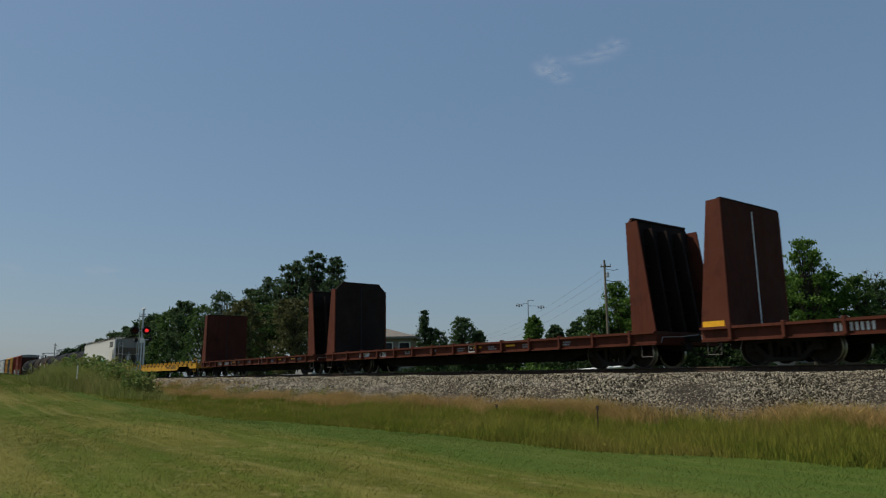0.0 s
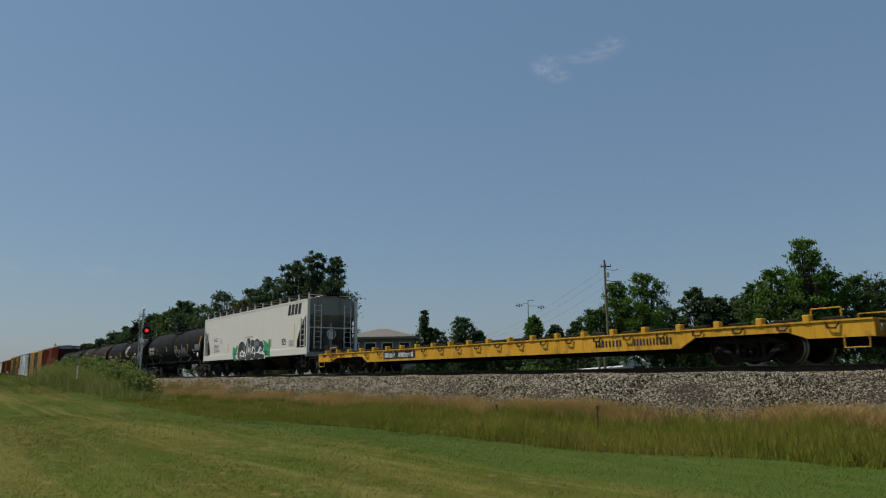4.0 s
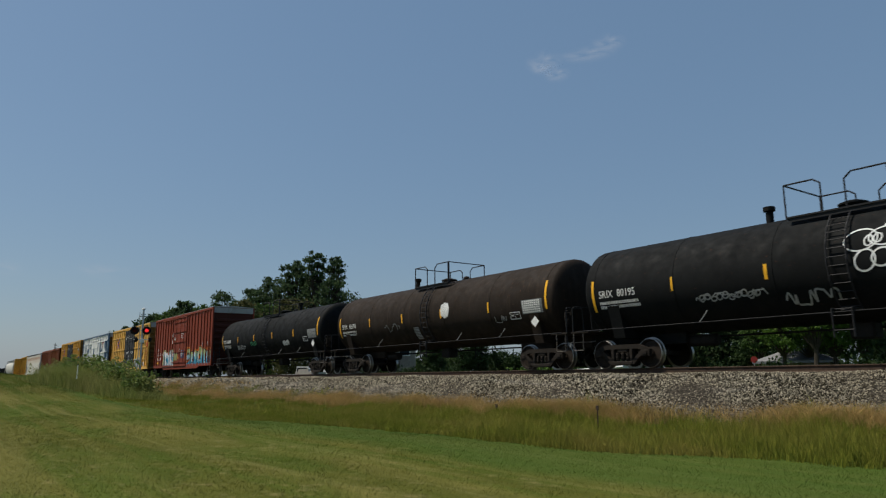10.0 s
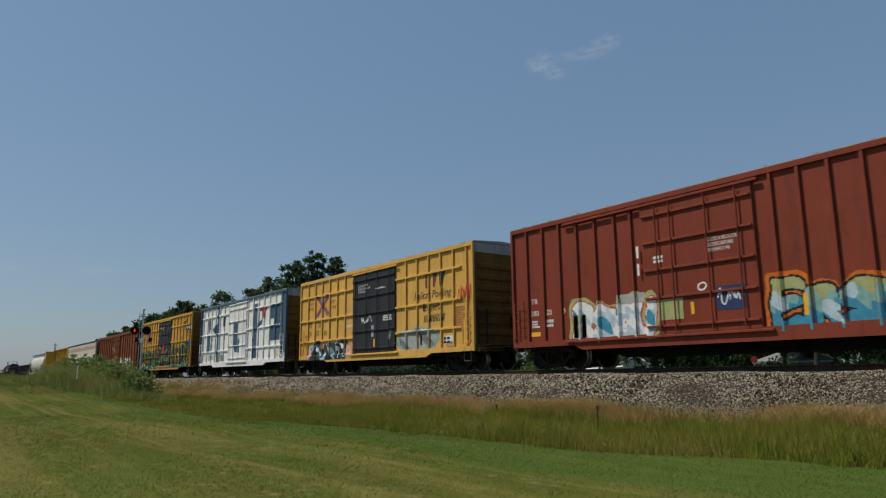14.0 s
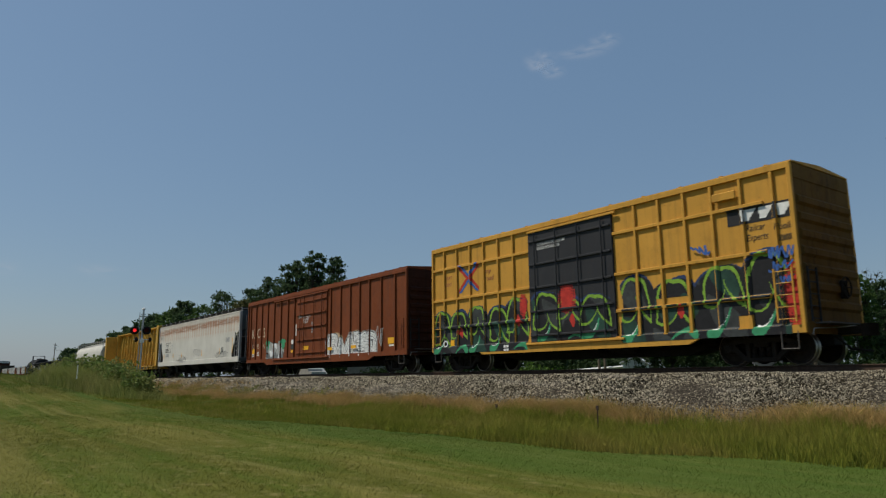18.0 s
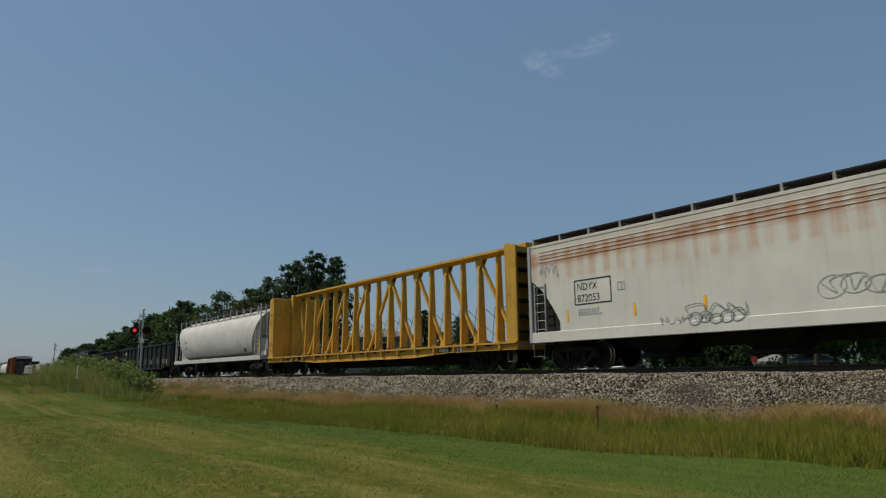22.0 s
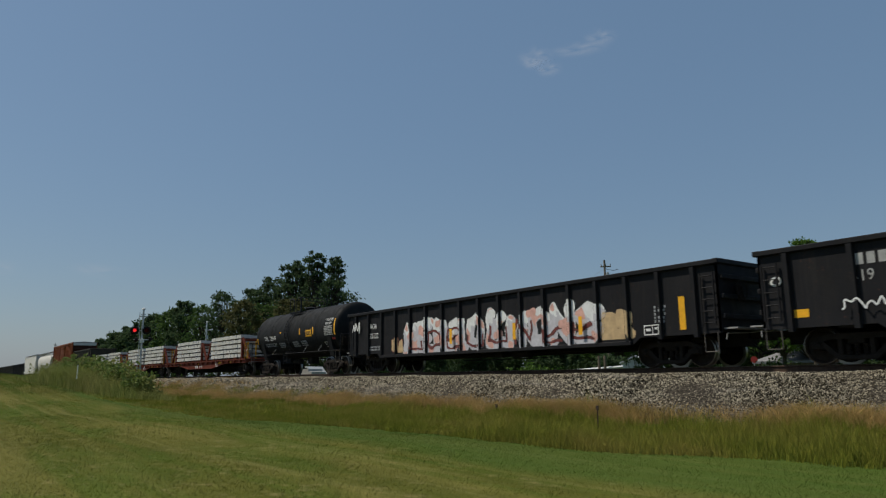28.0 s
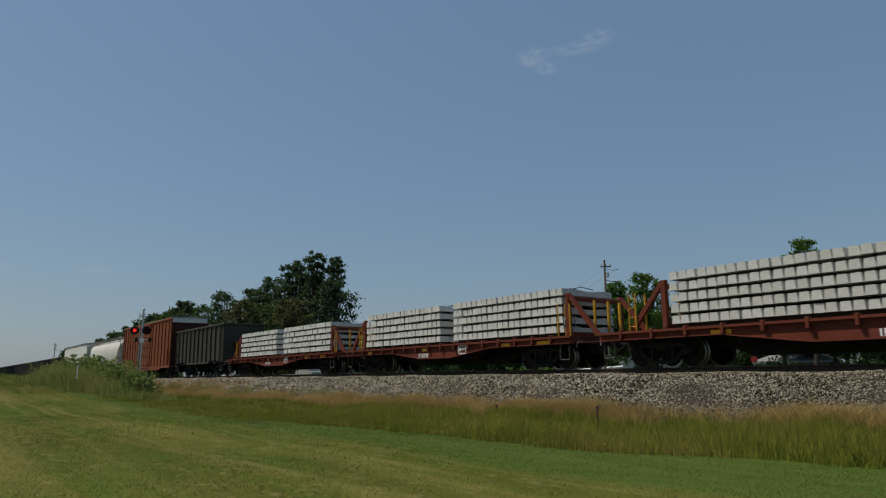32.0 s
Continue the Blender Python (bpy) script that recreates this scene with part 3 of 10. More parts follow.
def weld_cells(X, Z, keep, cell, surf):
    """One connected sheet of square cells that follows the side."""
    r, c = X.shape
    GX = np.concatenate([X[0] - cell / 2, [X[0, -1] + cell / 2]])
    GZ = np.concatenate([Z[:, 0] - cell / 2, [Z[-1, 0] + cell / 2]])
    gx, gz = np.meshgrid(GX, GZ)
    vs = np.stack([gx, surf(gx, gz), gz], -1).reshape(-1, 3)
    j, i = np.nonzero(keep)
    a = j * (c + 1) + i
    fs = np.stack([a, a + 1, a + c + 2, a + c + 1], 1)
    used, inv = np.unique(fs, return_inverse=True)
    return vs[used], inv.reshape(-1, 4)


def mask_paint(car, x0, x1, z0, z1, which, surf, cell=0.03, label="spray-painted graffiti lettering", name="graffiti"):
    """Paints small cells on the side; which(X, Z) gives an array of colour names ("" for bare)."""
    X, Z = np.meshgrid(np.arange(x0, x1, cell), np.arange(z0, z1, cell))
    col = which(X, Z)
    lim = HALF.get(car.name, 99) - 0.04
    keep = (col != "") & (np.abs(X) < lim)
    names = sorted(set(col[keep].tolist()))
    vs, fs = weld_cells(X, Z, keep, cell, surf)
    me = big_mesh(name, vs, fs, [PAINTS[c] for c in names])
    me.polygons.foreach_set("material_index", np.array([names.index(c) for c in col[keep]], np.int32))
    me.update()
    return part(name, me, None, car, label)


def stroke(PX, PZ, a, b, c, w0, w1, steps=7):
    """Signed distance to a curved stroke from a over b to c whose width runs from w0 to w1."""
    d = np.full(PX.shape, 9.0)
    q = []
    for k in range(steps + 1):
        t = k / steps
        q.append(((1 - t) ** 2 * a[0] + 2 * t * (1 - t) * b[0] + t * t * c[0], (1 - t) ** 2 * a[1] + 2 * t * (1 - t) * b[1] + t * t * c[1]))
    for k in range(steps):
        (ax, az), (bx, bz) = q[k], q[k + 1]
        ex, ez = bx - ax, bz - az
        t = np.clip(((PX - ax) * ex + (PZ - az) * ez) / (ex * ex + ez * ez + 1e-9), 0, 1)
        d = np.minimum(d, np.hypot(PX - ax - t * ex, PZ - az - t * ez) - (w0 + (w1 - w0) * (k + t) / steps))
    return d


def wild_graffiti(car, x0, x1, z0, z1, surf, seed, base=("black", "charcoal", "navy"), lines=("lime", "green"), spark="white", spot="red", bare=(), n=None, label="dark green, black and lime wild-style graffiti", cell=0.03):
    """Interlocking dark letters with sharp bright outlines and flares."""
    rnd = random.Random(seed)

    def which(X, Z):
        PX = X + 0.04 * np.sin(Z * 5 + seed) + 0.03 * np.sin(X * 4 + Z * 6)
        PZ = Z + 0.04 * np.sin(X * 4.4 + seed)
        top = z1 - 0.16 - 0.22 * np.abs(np.sin(X * 1.35 + seed)) - 0.1 * np.sin(X * 3.9 + seed * 2)
        col = np.full(X.shape, "", dtype="U10")
        body = (Z < top) & (Z > z0) & (X > x0 + 0.12 * np.sin(Z * 4)) & (X < x1 + 0.1 * np.sin(Z * 5 + 1))
        col[body] = base[0]
        f = np.sin(X * 1.9 + seed) * np.sin(Z * 2.7 + X * 0.8) + 0.4 * np.sin(X * 5.1 + Z * 3.3)
        col[body & (f > 0.35)] = base[1]
        col[body & (f < -0.55)] = base[2]
        edge = body & (Z > top - 0.055)
        h, w = z1 - z0, x1 - x0
        m = n or int(w * 5.0)
        for i in range(m):
            cx = x0 + w * (i + rnd.uniform(0.1, 0.9)) / m
            cz = z0 + h * rnd.uniform(0.12, 0.75)
            L = h * rnd.uniform(0.22, 0.5)
            a = rnd.choice((0.5, 1.2, 1.6, 2.0, 2.7)) + rnd.uniform(-0.3, 0.3)
            p = (cx - math.cos(a) * L / 2, cz - math.sin(a) * L / 2)
            q = (cx + math.cos(a) * L / 2, cz + math.sin(a) * L / 2)
            b = (cx + rnd.uniform(-0.3, 0.3), cz + rnd.uniform(-0.3, 0.3))
            fat = rnd.random() < 0.5
            d = stroke(PX, PZ, p, b, q, 0.14 if fat else 0.045, 0.004)
            c = lines[1] if rnd.random() < 0.45 else lines[0]
            col[body & (d < 0)] = c
            if fat:
                col[body & (d < -0.035)] = spark if rnd.random() < 0.4 else lines[1] if c == lines[0] else lines[0]
        for i in range(max(1, int(w / 2.6))):
            if spot:
                cx, cz = x0 + w * rnd.random(), z0 + h * rnd.uniform(0.4, 0.8)
                col[body & (np.hypot(PX - cx, (PZ - cz) * 0.8) < rnd.uniform(0.1, 0.24))] = spot
        col[edge & (np.sin(X * 1.7 + seed) > -0.5)] = lines[0]
        for b0, b1, c0, c1 in bare:
            col[(X > b0) & (X < b1) & (Z > c0) & (Z < c1)] = ""
        return col
    return mask_paint(car, x0 - 0.15, x1 + 0.15, z0, z1 + 0.1, which, surf, cell, label)


def flat_shape(car, poly, colour, surf, label, name="emblem", cell=0.03):
    """A hand-painted area with straight edges, laid over panels and posts."""
    xs_, zs_ = [q[0] for q in poly], [q[1] for q in poly]

    def which(X, Z):
        PX, PZ = X + 0.008 * np.sin(Z * 9), Z + 0.008 * np.sin(X * 8)
        inside = np.zeros(X.shape, bool)
        for (xa, za), (xb, zb) in zip(poly, poly[1:] + poly[:1]):
            cross = (za > PZ) != (zb > PZ)
            inside ^= cross & (PX < (xb - xa) * (PZ - za) / ((zb - za) or 1e-9) + xa)
        return np.where(inside, colour, "")
    return mask_paint(car, min(xs_) - 0.05, max(xs_) + 0.05, min(zs_) - 0.05, max(zs_) + 0.05, which, surf, cell, label, name)


def arch_graffiti(car, x0, x1, z0, z1, surf, seed, n, bare=(), label="black graffiti letters with lime outlines and green flares"):
    """Dark overlapping letters, each an arch outlined in lime, with a blue rim and green flares at the foot."""
    rnd = random.Random(seed)
    w, h = (x1 - x0) / n, z1 - z0
    marks = [(x0 + w * (i + 0.5) + rnd.uniform(-0.12, 0.12) * w, z1 - rnd.uniform(0.02, 0.24) * h, rnd.uniform(0.8, 1.15) * w, rnd.uniform(-0.15, 0.2)) for i in range(n)]

    def which(X, Z):
        PX, PZ = X + 0.03 * np.sin(Z * 5 + seed), Z + 0.03 * np.sin(X * 4.4 + seed)
        col = np.full(X.shape, "", dtype="U10")
        top = np.full(X.shape, -9.0)
        for cx, zt, ww, lean in marks:
            top = np.maximum(top, zt - 0.16 * h * np.abs((PX - cx) / (ww * 0.55)) ** 2.6)
        side = (X > x0 + 0.06 * np.sin(Z * 4)) & (X < x1 + 0.06 * np.sin(Z * 5)) & (Z > z0)
        col[side & (PZ < top + 0.06 + 0.05 * np.sin(X * 3))] = "navy"
        body = side & (PZ < top)
        col[body] = "black"
        f = np.sin(X * 1.9 + seed) * np.sin(Z * 2.7 + X * 0.8) + 0.4 * np.sin(X * 5.1 + Z * 3.3)
        col[body & (f > 0.4)] = "charcoal"
        col[body & (f < -0.6)] = "darkgreen"
        for k, (cx, zt, ww, lean) in enumerate(marks):
            foot = z0 + h * (0.32 + 0.1 * math.sin(k * 2.1 + seed))
            crown = (cx + lean * 0.3, zt - 0.07)
            for a, b, c, w0, w1 in (((cx - ww * 0.48 - lean * 0.3, foot), (cx - ww * 0.42, zt + 0.12 * h), crown, 0.03, 0.055), (crown, (cx + ww * 0.5, zt), (cx + ww * 0.44 - lean * 0.2, foot - 0.08 * h), 0.055, 0.02),
                                    ((cx - ww * 0.48, foot), (cx - ww * 0.1, foot - 0.1 * h), (cx + ww * 0.1, foot + 0.22 * h), 0.045, 0.01), ((cx + ww * 0.05, foot + 0.3 * h), (cx + ww * 0.12, foot + 0.05 * h), (cx + ww * 0.42, foot - 0.05 * h), 0.01, 0.05)):
                d = stroke(PX, PZ, a, b, c, w0, w1)
                col[side & (d < 0)] = "lime"
            if k % 3 != 1:
                d = stroke(PX, PZ, (cx - ww * 0.3, z0 + 0.06 * h), (cx - ww * 0.05, z0 + 0.02 * h), (cx + ww * 0.12, z0 + 0.34 * h), 0.13, 0.02)
                col[side & (d < 0)] = "green"
                d = stroke(PX, PZ, (cx - ww * 0.26, z0 + 0.12 * h), (cx - ww * 0.05, z0 + 0.1 * h), (cx + ww * 0.06, z0 + 0.28 * h), 0.025, 0.004)
                col[side & (d < 0)] = "white"
            if k % 3 == 1:
                d = stroke(PX, PZ, (cx - ww * 0.1, z0 + 0.02 * h), (cx + ww * 0.3, z0 + 0.2 * h), (cx + ww * 0.5, z0 + 0.05 * h), 0.02, 0.12)
                col[side & (d < 0)] = "green"
                col[body & (np.hypot(PX - cx - ww * 0.1, (PZ - zt + 0.42 * h) * 0.8) + 0.05 * np.sin(X * 23) < 0.14)] = "red"
        for b0, b1, c0, c1 in bare:
            col[(X > b0) & (X < b1) & (Z > c0) & (Z < c1)] = ""
        return col
    return mask_paint(car, x0 - 0.1, x1 + 0.1, z0, z1 + 0.2, which, surf, 0.03, label)


def loops(car, x0, x1, z0, z1, n, surf, colour="white", r=0.02, label="looping sprayed line", wide=1.25):
    """Overlapping sprayed ovals in a row."""
    g = Geo()
    w = (x1 - x0) / n
    for i in range(n):
        cx, cz, rx, rz = x0 + w * (i + 0.5), (z0 + z1) / 2 + 0.04 * math.sin(i * 2.1), w * 0.5 * wide, (z1 - z0) / 2 * (0.86 + 0.14 * math.cos(i * 1.7))
        for k in range(26):
            a0, a1 = 2 * math.pi * k / 26, 2 * math.pi * (k + 1.15) / 26
            q = []
            for a, e in ((a0, -r), (a1, -r), (a1, r), (a0, r)):
                q.append((cx + (rx + e) * math.cos(a) + 0.15 * (rz) * math.sin(a), cz + (rz + e) * math.sin(a)))
            ys = surf(np.array([p[0] for p in q]), np.array([p[1] for p in q]))
            g.add([(p[0], float(y) - 0.0008 * (i % 3), p[1]) for p, y in zip(q, ys)], [(0, 1, 2, 3)])
    return part("graffiti", g, PAINTS[colour], car, label, smooth=False)


STROKES = {  # letter-like shapes in a unit box
    0: [[(0.2, 0), (0.2, 1)], [(0.2, 1), (0.85, 1)], [(0.2, 0.5), (0.75, 0.5)], [(0.2, 0), (0.9, 0)]],
    1: [[(0.15, 1), (0.15, 0.2)], [(0.15, 0.2), (0.5, 0)], [(0.5, 0), (0.85, 0.2)], [(0.85, 0.2), (0.85, 1)]],
    2: [[(0.85, 0.85), (0.5, 1)], [(0.5, 1), (0.15, 0.75)], [(0.15, 0.75), (0.85, 0.3)], [(0.85, 0.3), (0.5, 0)], [(0.5, 0), (0.15, 0.12)]],
    3: [[(0.15, 0), (0.5, 1)], [(0.5, 1), (0.85, 0)], [(0.3, 0.35), (0.72, 0.35)]],
    4: [[(0.2, 0), (0.2, 1)], [(0.2, 1), (0.7, 0.95)], [(0.7, 0.95), (0.75, 0.6)], [(0.75, 0.6), (0.2, 0.5)], [(0.4, 0.5), (0.9, 0)]],
    5: [[(0.2, 0.2), (0.2, 0.8)], [(0.2, 0.8), (0.5, 1)], [(0.5, 1), (0.8, 0.8)], [(0.8, 0.8), (0.8, 0.2)], [(0.8, 0.2), (0.5, 0)], [(0.5, 0), (0.2, 0.2)]],
    6: [[(0.15, 0), (0.2, 1)], [(0.2, 1), (0.8, 0)], [(0.8, 0), (0.85, 1)]],
    7: [[(0.2, 1), (0.2, 0)], [(0.2, 0), (0.85, 0.1)], [(0.55, 0.6), (0.85, 0.9)], [(0.2, 0.5), (0.85, 0.9)]],
}


def graffiti(car, x0, x1, z0, z1, n, surf, seed, fills=("white",), outline="black", halo=None, thick=0.16, out_w=0.05, halo_w=0.14, cell=0.032, wave=0.1, overlap=1.15, shade=None, label="spray-painted graffiti lettering", inner=None, rings=None, ring_step=0.075):
    """Fat hand-sprayed shapes that follow the panels and posts of the car's side."""
    rnd = random.Random(seed)
    noise.seed_set(seed + 3)
    pad = halo_w + out_w + 0.1
    X, Z = np.meshgrid(np.arange(x0 - pad, x1 + pad, cell), np.arange(z0 - pad * 0.6, z1 + pad, cell))
    wob_x = 0.05 * np.sin(X * 5.1 + seed) + 0.035 * np.sin(Z * 7.3 + X * 3 + seed * 2)
    wob_z = 0.05 * np.sin(X * 3.3 + Z * 4 + seed * 1.7) + 0.03 * np.sin(X * 9 + seed)
    PX, PZ = X + wob_x, Z + wob_z
    sd = np.full(X.shape, 9.0)
    tone = np.zeros(X.shape)
    w, h = (x1 - x0) / n, z1 - z0
    for i in range(n):
        cx = x0 + i * w
        lift = wave * h * math.sin(i * 1.9 + seed)
        hh = h * (0.88 + 0.12 * rnd.random())
        d = np.full(X.shape, 9.0)
        lean = rnd.uniform(-0.1, 0.18)
        for a, b in STROKES[rnd.randrange(8)]:
            q = []
            for u, v in (a, b):
                v = 0.1 + 0.8 * v
                q.append((cx + w * (0.5 + (u - 0.5) * overlap * 0.85) + lean * v * h * 0.4, z0 + lift * v + hh * v))
            ax, az, bx, bz = *q[0], *q[1]
            ex, ez = bx - ax, bz - az
            t = np.clip(((PX - ax) * ex + (PZ - az) * ez) / (ex * ex + ez * ez + 1e-9), 0, 1)
            d = np.minimum(d, np.hypot(PX - ax - t * ex, PZ - az - t * ez))
        d = d - thick * (0.85 + 0.3 * rnd.random())
        near = d < sd
        tone = np.where(near, i, tone)
        sd = np.minimum(sd, d)
    names = []

    def slot(c):
        if c not in names:
            names.append(c)
        return names.index(c)

    idx = np.full(X.shape, -1)
    if halo:
        idx = np.where(sd < out_w + halo_w * (0.7 + 0.5 * np.sin(X * 2.7 + seed)), slot(halo), idx)
    idx = np.where(sd < out_w, slot(outline), idx)
    v = (Z - z0) / h + 0.12 * np.sin(X * 6 + seed) + 0.08 * np.sin(X * 17 + Z * 11)
    for k, c in enumerate(fills):
        idx = np.where((sd < 0) & (v >= k / len(fills) - (9 if k == 0 else 0)), slot(c), idx)
    if inner:
        idx = np.where((sd < -0.03) & (np.sin(X * 3.1 + tone * 2 + seed) * np.sin(Z * 4.7 + X * 1.3 + seed * 2) + 0.25 * np.sin(X * 11 + Z * 7) > 0.52), slot(inner), idx)
    if rings:
        idx = np.where((sd < -0.03) & (np.mod(-sd + 0.03 * np.sin(X * 4 + Z * 5) + 0.01, ring_step) < ring_step * 0.24), slot(rings), idx)
    idx = np.where((Z < z0 - 0.02) | (np.abs(X) > HALF.get(car.name, 99) - 0.04), -1, idx)
    keep = idx >= 0
    vs, fs = weld_cells(X, Z, keep, cell, surf)
    me = big_mesh("graffiti", vs, fs, [PAINTS[c] for c in names])
    me.polygons.foreach_set("material_index", idx[keep].astype(np.int32))
    me.update()
    return part("graffiti", me, None, car, label)


def scribble(car, x0, x1, z0, z1, surf, seed, colour="white", r=0.018, loops=6, label="thin sprayed tag"):
    """A looping line of spray paint."""
    rnd = random.Random(seed)
    k = max(5, loops * 3)
    h = z1 - z0
    ctl = []
    for i in range(k + 1):
        up = (i + rnd.choice((0, 0, 1))) % 2
        ctl.append((x0 + (x1 - x0) * min(1, max(0, (i + rnd.uniform(-0.9, 0.9)) / k)), z0 + h * (rnd.uniform(0.62, 1.0) if up else rnd.uniform(0.0, 0.4))))
    pts = []
    for i in range(k):
        p0, p1, p2, p3 = ctl[max(0, i - 1)], ctl[i], ctl[i + 1], ctl[min(k, i + 2)]
        for u in range(6):
            q = u / 6
            pts.append(tuple(0.5 * (2 * p1[m] + (p2[m] - p0[m]) * q + (2 * p0[m] - 5 * p1[m] + 4 * p2[m] - p3[m]) * q * q + (3 * p1[m] - p0[m] - 3 * p2[m] + p3[m]) * q ** 3) for m in (0, 1)))
    vs, fs = [], []
    for (xa, za), (xb, zb) in zip(pts, pts[1:]):
        dx, dz = xb - xa, zb - za
        m = math.hypot(dx, dz) + 1e-9
        nx, nz = -dz / m * r, dx / m * r
        o = len(vs)
        for x, z in ((xa + nx - dx * .1, za + nz - dz * .1), (xa - nx - dx * .1, za - nz - dz * .1), (xb - nx + dx * .1, zb - nz + dz * .1), (xb + nx + dx * .1, zb + nz + dz * .1)):
            vs.append((x, float(surf(np.array([x]), np.array([z]))[0]) - 0.001 * (o % 3), z))
        fs.append((o, o + 1, o + 2, o + 3))
    return part("graffiti", big_mesh("graffiti", vs, fs, PAINTS[colour]), None, car, label)


def ribbed_side(ribs, w, y_panel, y_rib, lift=0.006, rails=(), door=None, y_door=-1.606):
    """The outer surface of a side: panels, posts, rails and a proud door."""
    r = np.array(sorted(ribs))

    def f(x, z):
        x, z = np.asarray(x, float), np.asarray(z, float)
        near = np.abs(x[..., None] - r).min(-1) < w / 2 if len(r) else np.zeros(x.shape, bool)
        for p, q, zr in rails:
            near = near | ((x > p) & (x < q) & (np.abs(z - zr) < 0.05))
        y = np.where(near, y_rib, y_panel)
        if door is not None:
            y = np.where((x > door[0]) & (x < door[1]), y_door, y)
        return y - lift
    return f


# ---- boxcars ----
def boxcar(label, L, zt, mat, ribs, door, door_mat, hbars=(), step=None, roof_mat=GALV, end_mat=None, zb=0.78, zb_mid=0.62, top_end=GALV, plug=False, reach=0.9, rib_w=0.09, end_ribs=7, truck_in=1.5, roof_lip=0.0):
    car = thing("boxcar", label, "freight car", "cars of the freight train")
    xe = L / 2
    HALF[car.name] = xe
    yp, yr = 1.53, 1.6
    end_mat = end_mat or mat
    part("body", Geo().box(-xe + 0.04, xe - 0.04, -yp, yp, zb + 0.12, zt), mat, car)
    for s in (-1, 1):
        # sill and top chord
        g = Geo()
        g.slab([(-xe, zb), (-xe + 2.9, zb), (-xe + 3.3, zb_mid), (xe - 3.3, zb_mid), (xe - 2.9, zb), (xe, zb), (xe, zb + 0.2), (-xe, zb + 0.2)], "xz", s * 1.5, s * 1.602)
        part("side_sill", g, mat, car)
        part("top_chord", Geo().cbox(-xe, xe, min(s * 1.5, s * 1.603), max(s * 1.5, s * 1.603), zt - 0.16, zt, 0.008), mat, car)
        post = Geo().cbox(-rib_w / 2, rib_w / 2, min(s * 1.5, s * 1.6), max(s * 1.5, s * 1.6), zb + 0.2, zt - 0.16, 0.012).mesh("side_post", mat)
        for x in ribs:
            part("side_post", post, None, car, at=pose(x, 0, 0))
        for x in (-xe + 0.05, xe - 0.05):
            part("corner_post", Geo().cbox(x - 0.06, x + 0.06, min(s * 1.5, s * 1.604), max(s * 1.5, s * 1.604), zb, zt, 0.012), mat, car)
        for a, b, z in hbars:
            part("side_rail", Geo().cbox(a, b, min(s * 1.5, s * 1.598), max(s * 1.5, s * 1.598), z - 0.05, z + 0.05, 0.012), mat, car)
        # door
        d0, d1 = door
        y0, y1 = sorted((s * 1.5, s * 1.606))
        dr = part("door", Geo().cbox(d0, d1, y0, y1, zb + 0.16, zt - 0.2, 0.015), door_mat, car)
        ya, yb = sorted((s * 1.6, s * 1.66))
        for k in range(5):
            z = zb + 0.4 + (zt - zb - 1.0) * k / 4
            part("door_rib", Geo().cbox(d0 + 0.05, d1 - 0.05, ya, yb, z - 0.035, z + 0.035, 0.01), door_mat, dr)
        for u in ((0.1, 0.37, 0.63, 0.9) if plug else (0.16, 0.3, 0.62, 0.88)):
            x = d0 + (d1 - d0) * u
            part("locking_bar", Geo().rod((x, s * 1.68, zb + 0.2), (x, s * 1.68, zt - 0.3), 0.022, 6), door_mat, dr)
        part("door_rail", Geo().cbox(d0 - (0 if plug else 3.2), d1 + 0.2, min(s * 1.6, s * 1.66), max(s * 1.6, s * 1.66), zt - 0.28, zt - 0.2, 0.01), mat, car)
        part("door_sill", Geo().cbox(d0 - (0.2 if plug else 3.2), d1 + 0.3, min(s * 1.6, s * 1.67), max(s * 1.6, s * 1.67), zb + 0.08, zb + 0.15, 0.01), mat, car)
        for x in (xe - 0.42, -xe + 0.42):
            ladder(car, x, s * 1.65, zb + 0.35, zb + 1.55, mat, 0.46, 4)
            stirrup(car, x, s * 1.6, zb - 0.38, zb + 0.05, DULL)
    # ends
    for s in (-1, 1):
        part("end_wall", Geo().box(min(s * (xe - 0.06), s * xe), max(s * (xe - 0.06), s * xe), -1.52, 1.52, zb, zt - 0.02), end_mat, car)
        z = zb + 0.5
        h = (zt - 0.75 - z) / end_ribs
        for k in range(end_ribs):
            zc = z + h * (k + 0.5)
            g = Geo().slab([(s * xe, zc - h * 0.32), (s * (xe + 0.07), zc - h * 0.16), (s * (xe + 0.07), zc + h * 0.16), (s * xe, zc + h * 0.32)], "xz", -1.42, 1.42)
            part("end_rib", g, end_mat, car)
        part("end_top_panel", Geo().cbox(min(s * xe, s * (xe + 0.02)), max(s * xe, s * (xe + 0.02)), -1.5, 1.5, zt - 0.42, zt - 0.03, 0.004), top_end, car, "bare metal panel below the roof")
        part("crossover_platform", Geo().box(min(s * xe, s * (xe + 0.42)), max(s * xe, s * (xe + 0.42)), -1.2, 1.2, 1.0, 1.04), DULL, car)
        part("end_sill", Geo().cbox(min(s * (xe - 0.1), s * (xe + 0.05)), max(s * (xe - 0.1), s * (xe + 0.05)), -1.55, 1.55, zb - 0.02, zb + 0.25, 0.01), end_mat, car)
        ladder(car, s * (xe + 0.1), -1.22, zb + 0.35, zb + 1.55, RUNG, 0.44, 4, "y")
    handbrake(car, xe + 0.06, 0.45, 2.0, STEEL_DARK)
    # roof
    part("roof", Geo().slab([(-1.56, zt), (1.56, zt), (1.56, zt + 0.03 + roof_lip), (0, zt + 0.13 + roof_lip), (-1.56, zt + 0.03 + roof_lip)], "yz", -xe - 0.02, xe + 0.02), roof_mat, car)
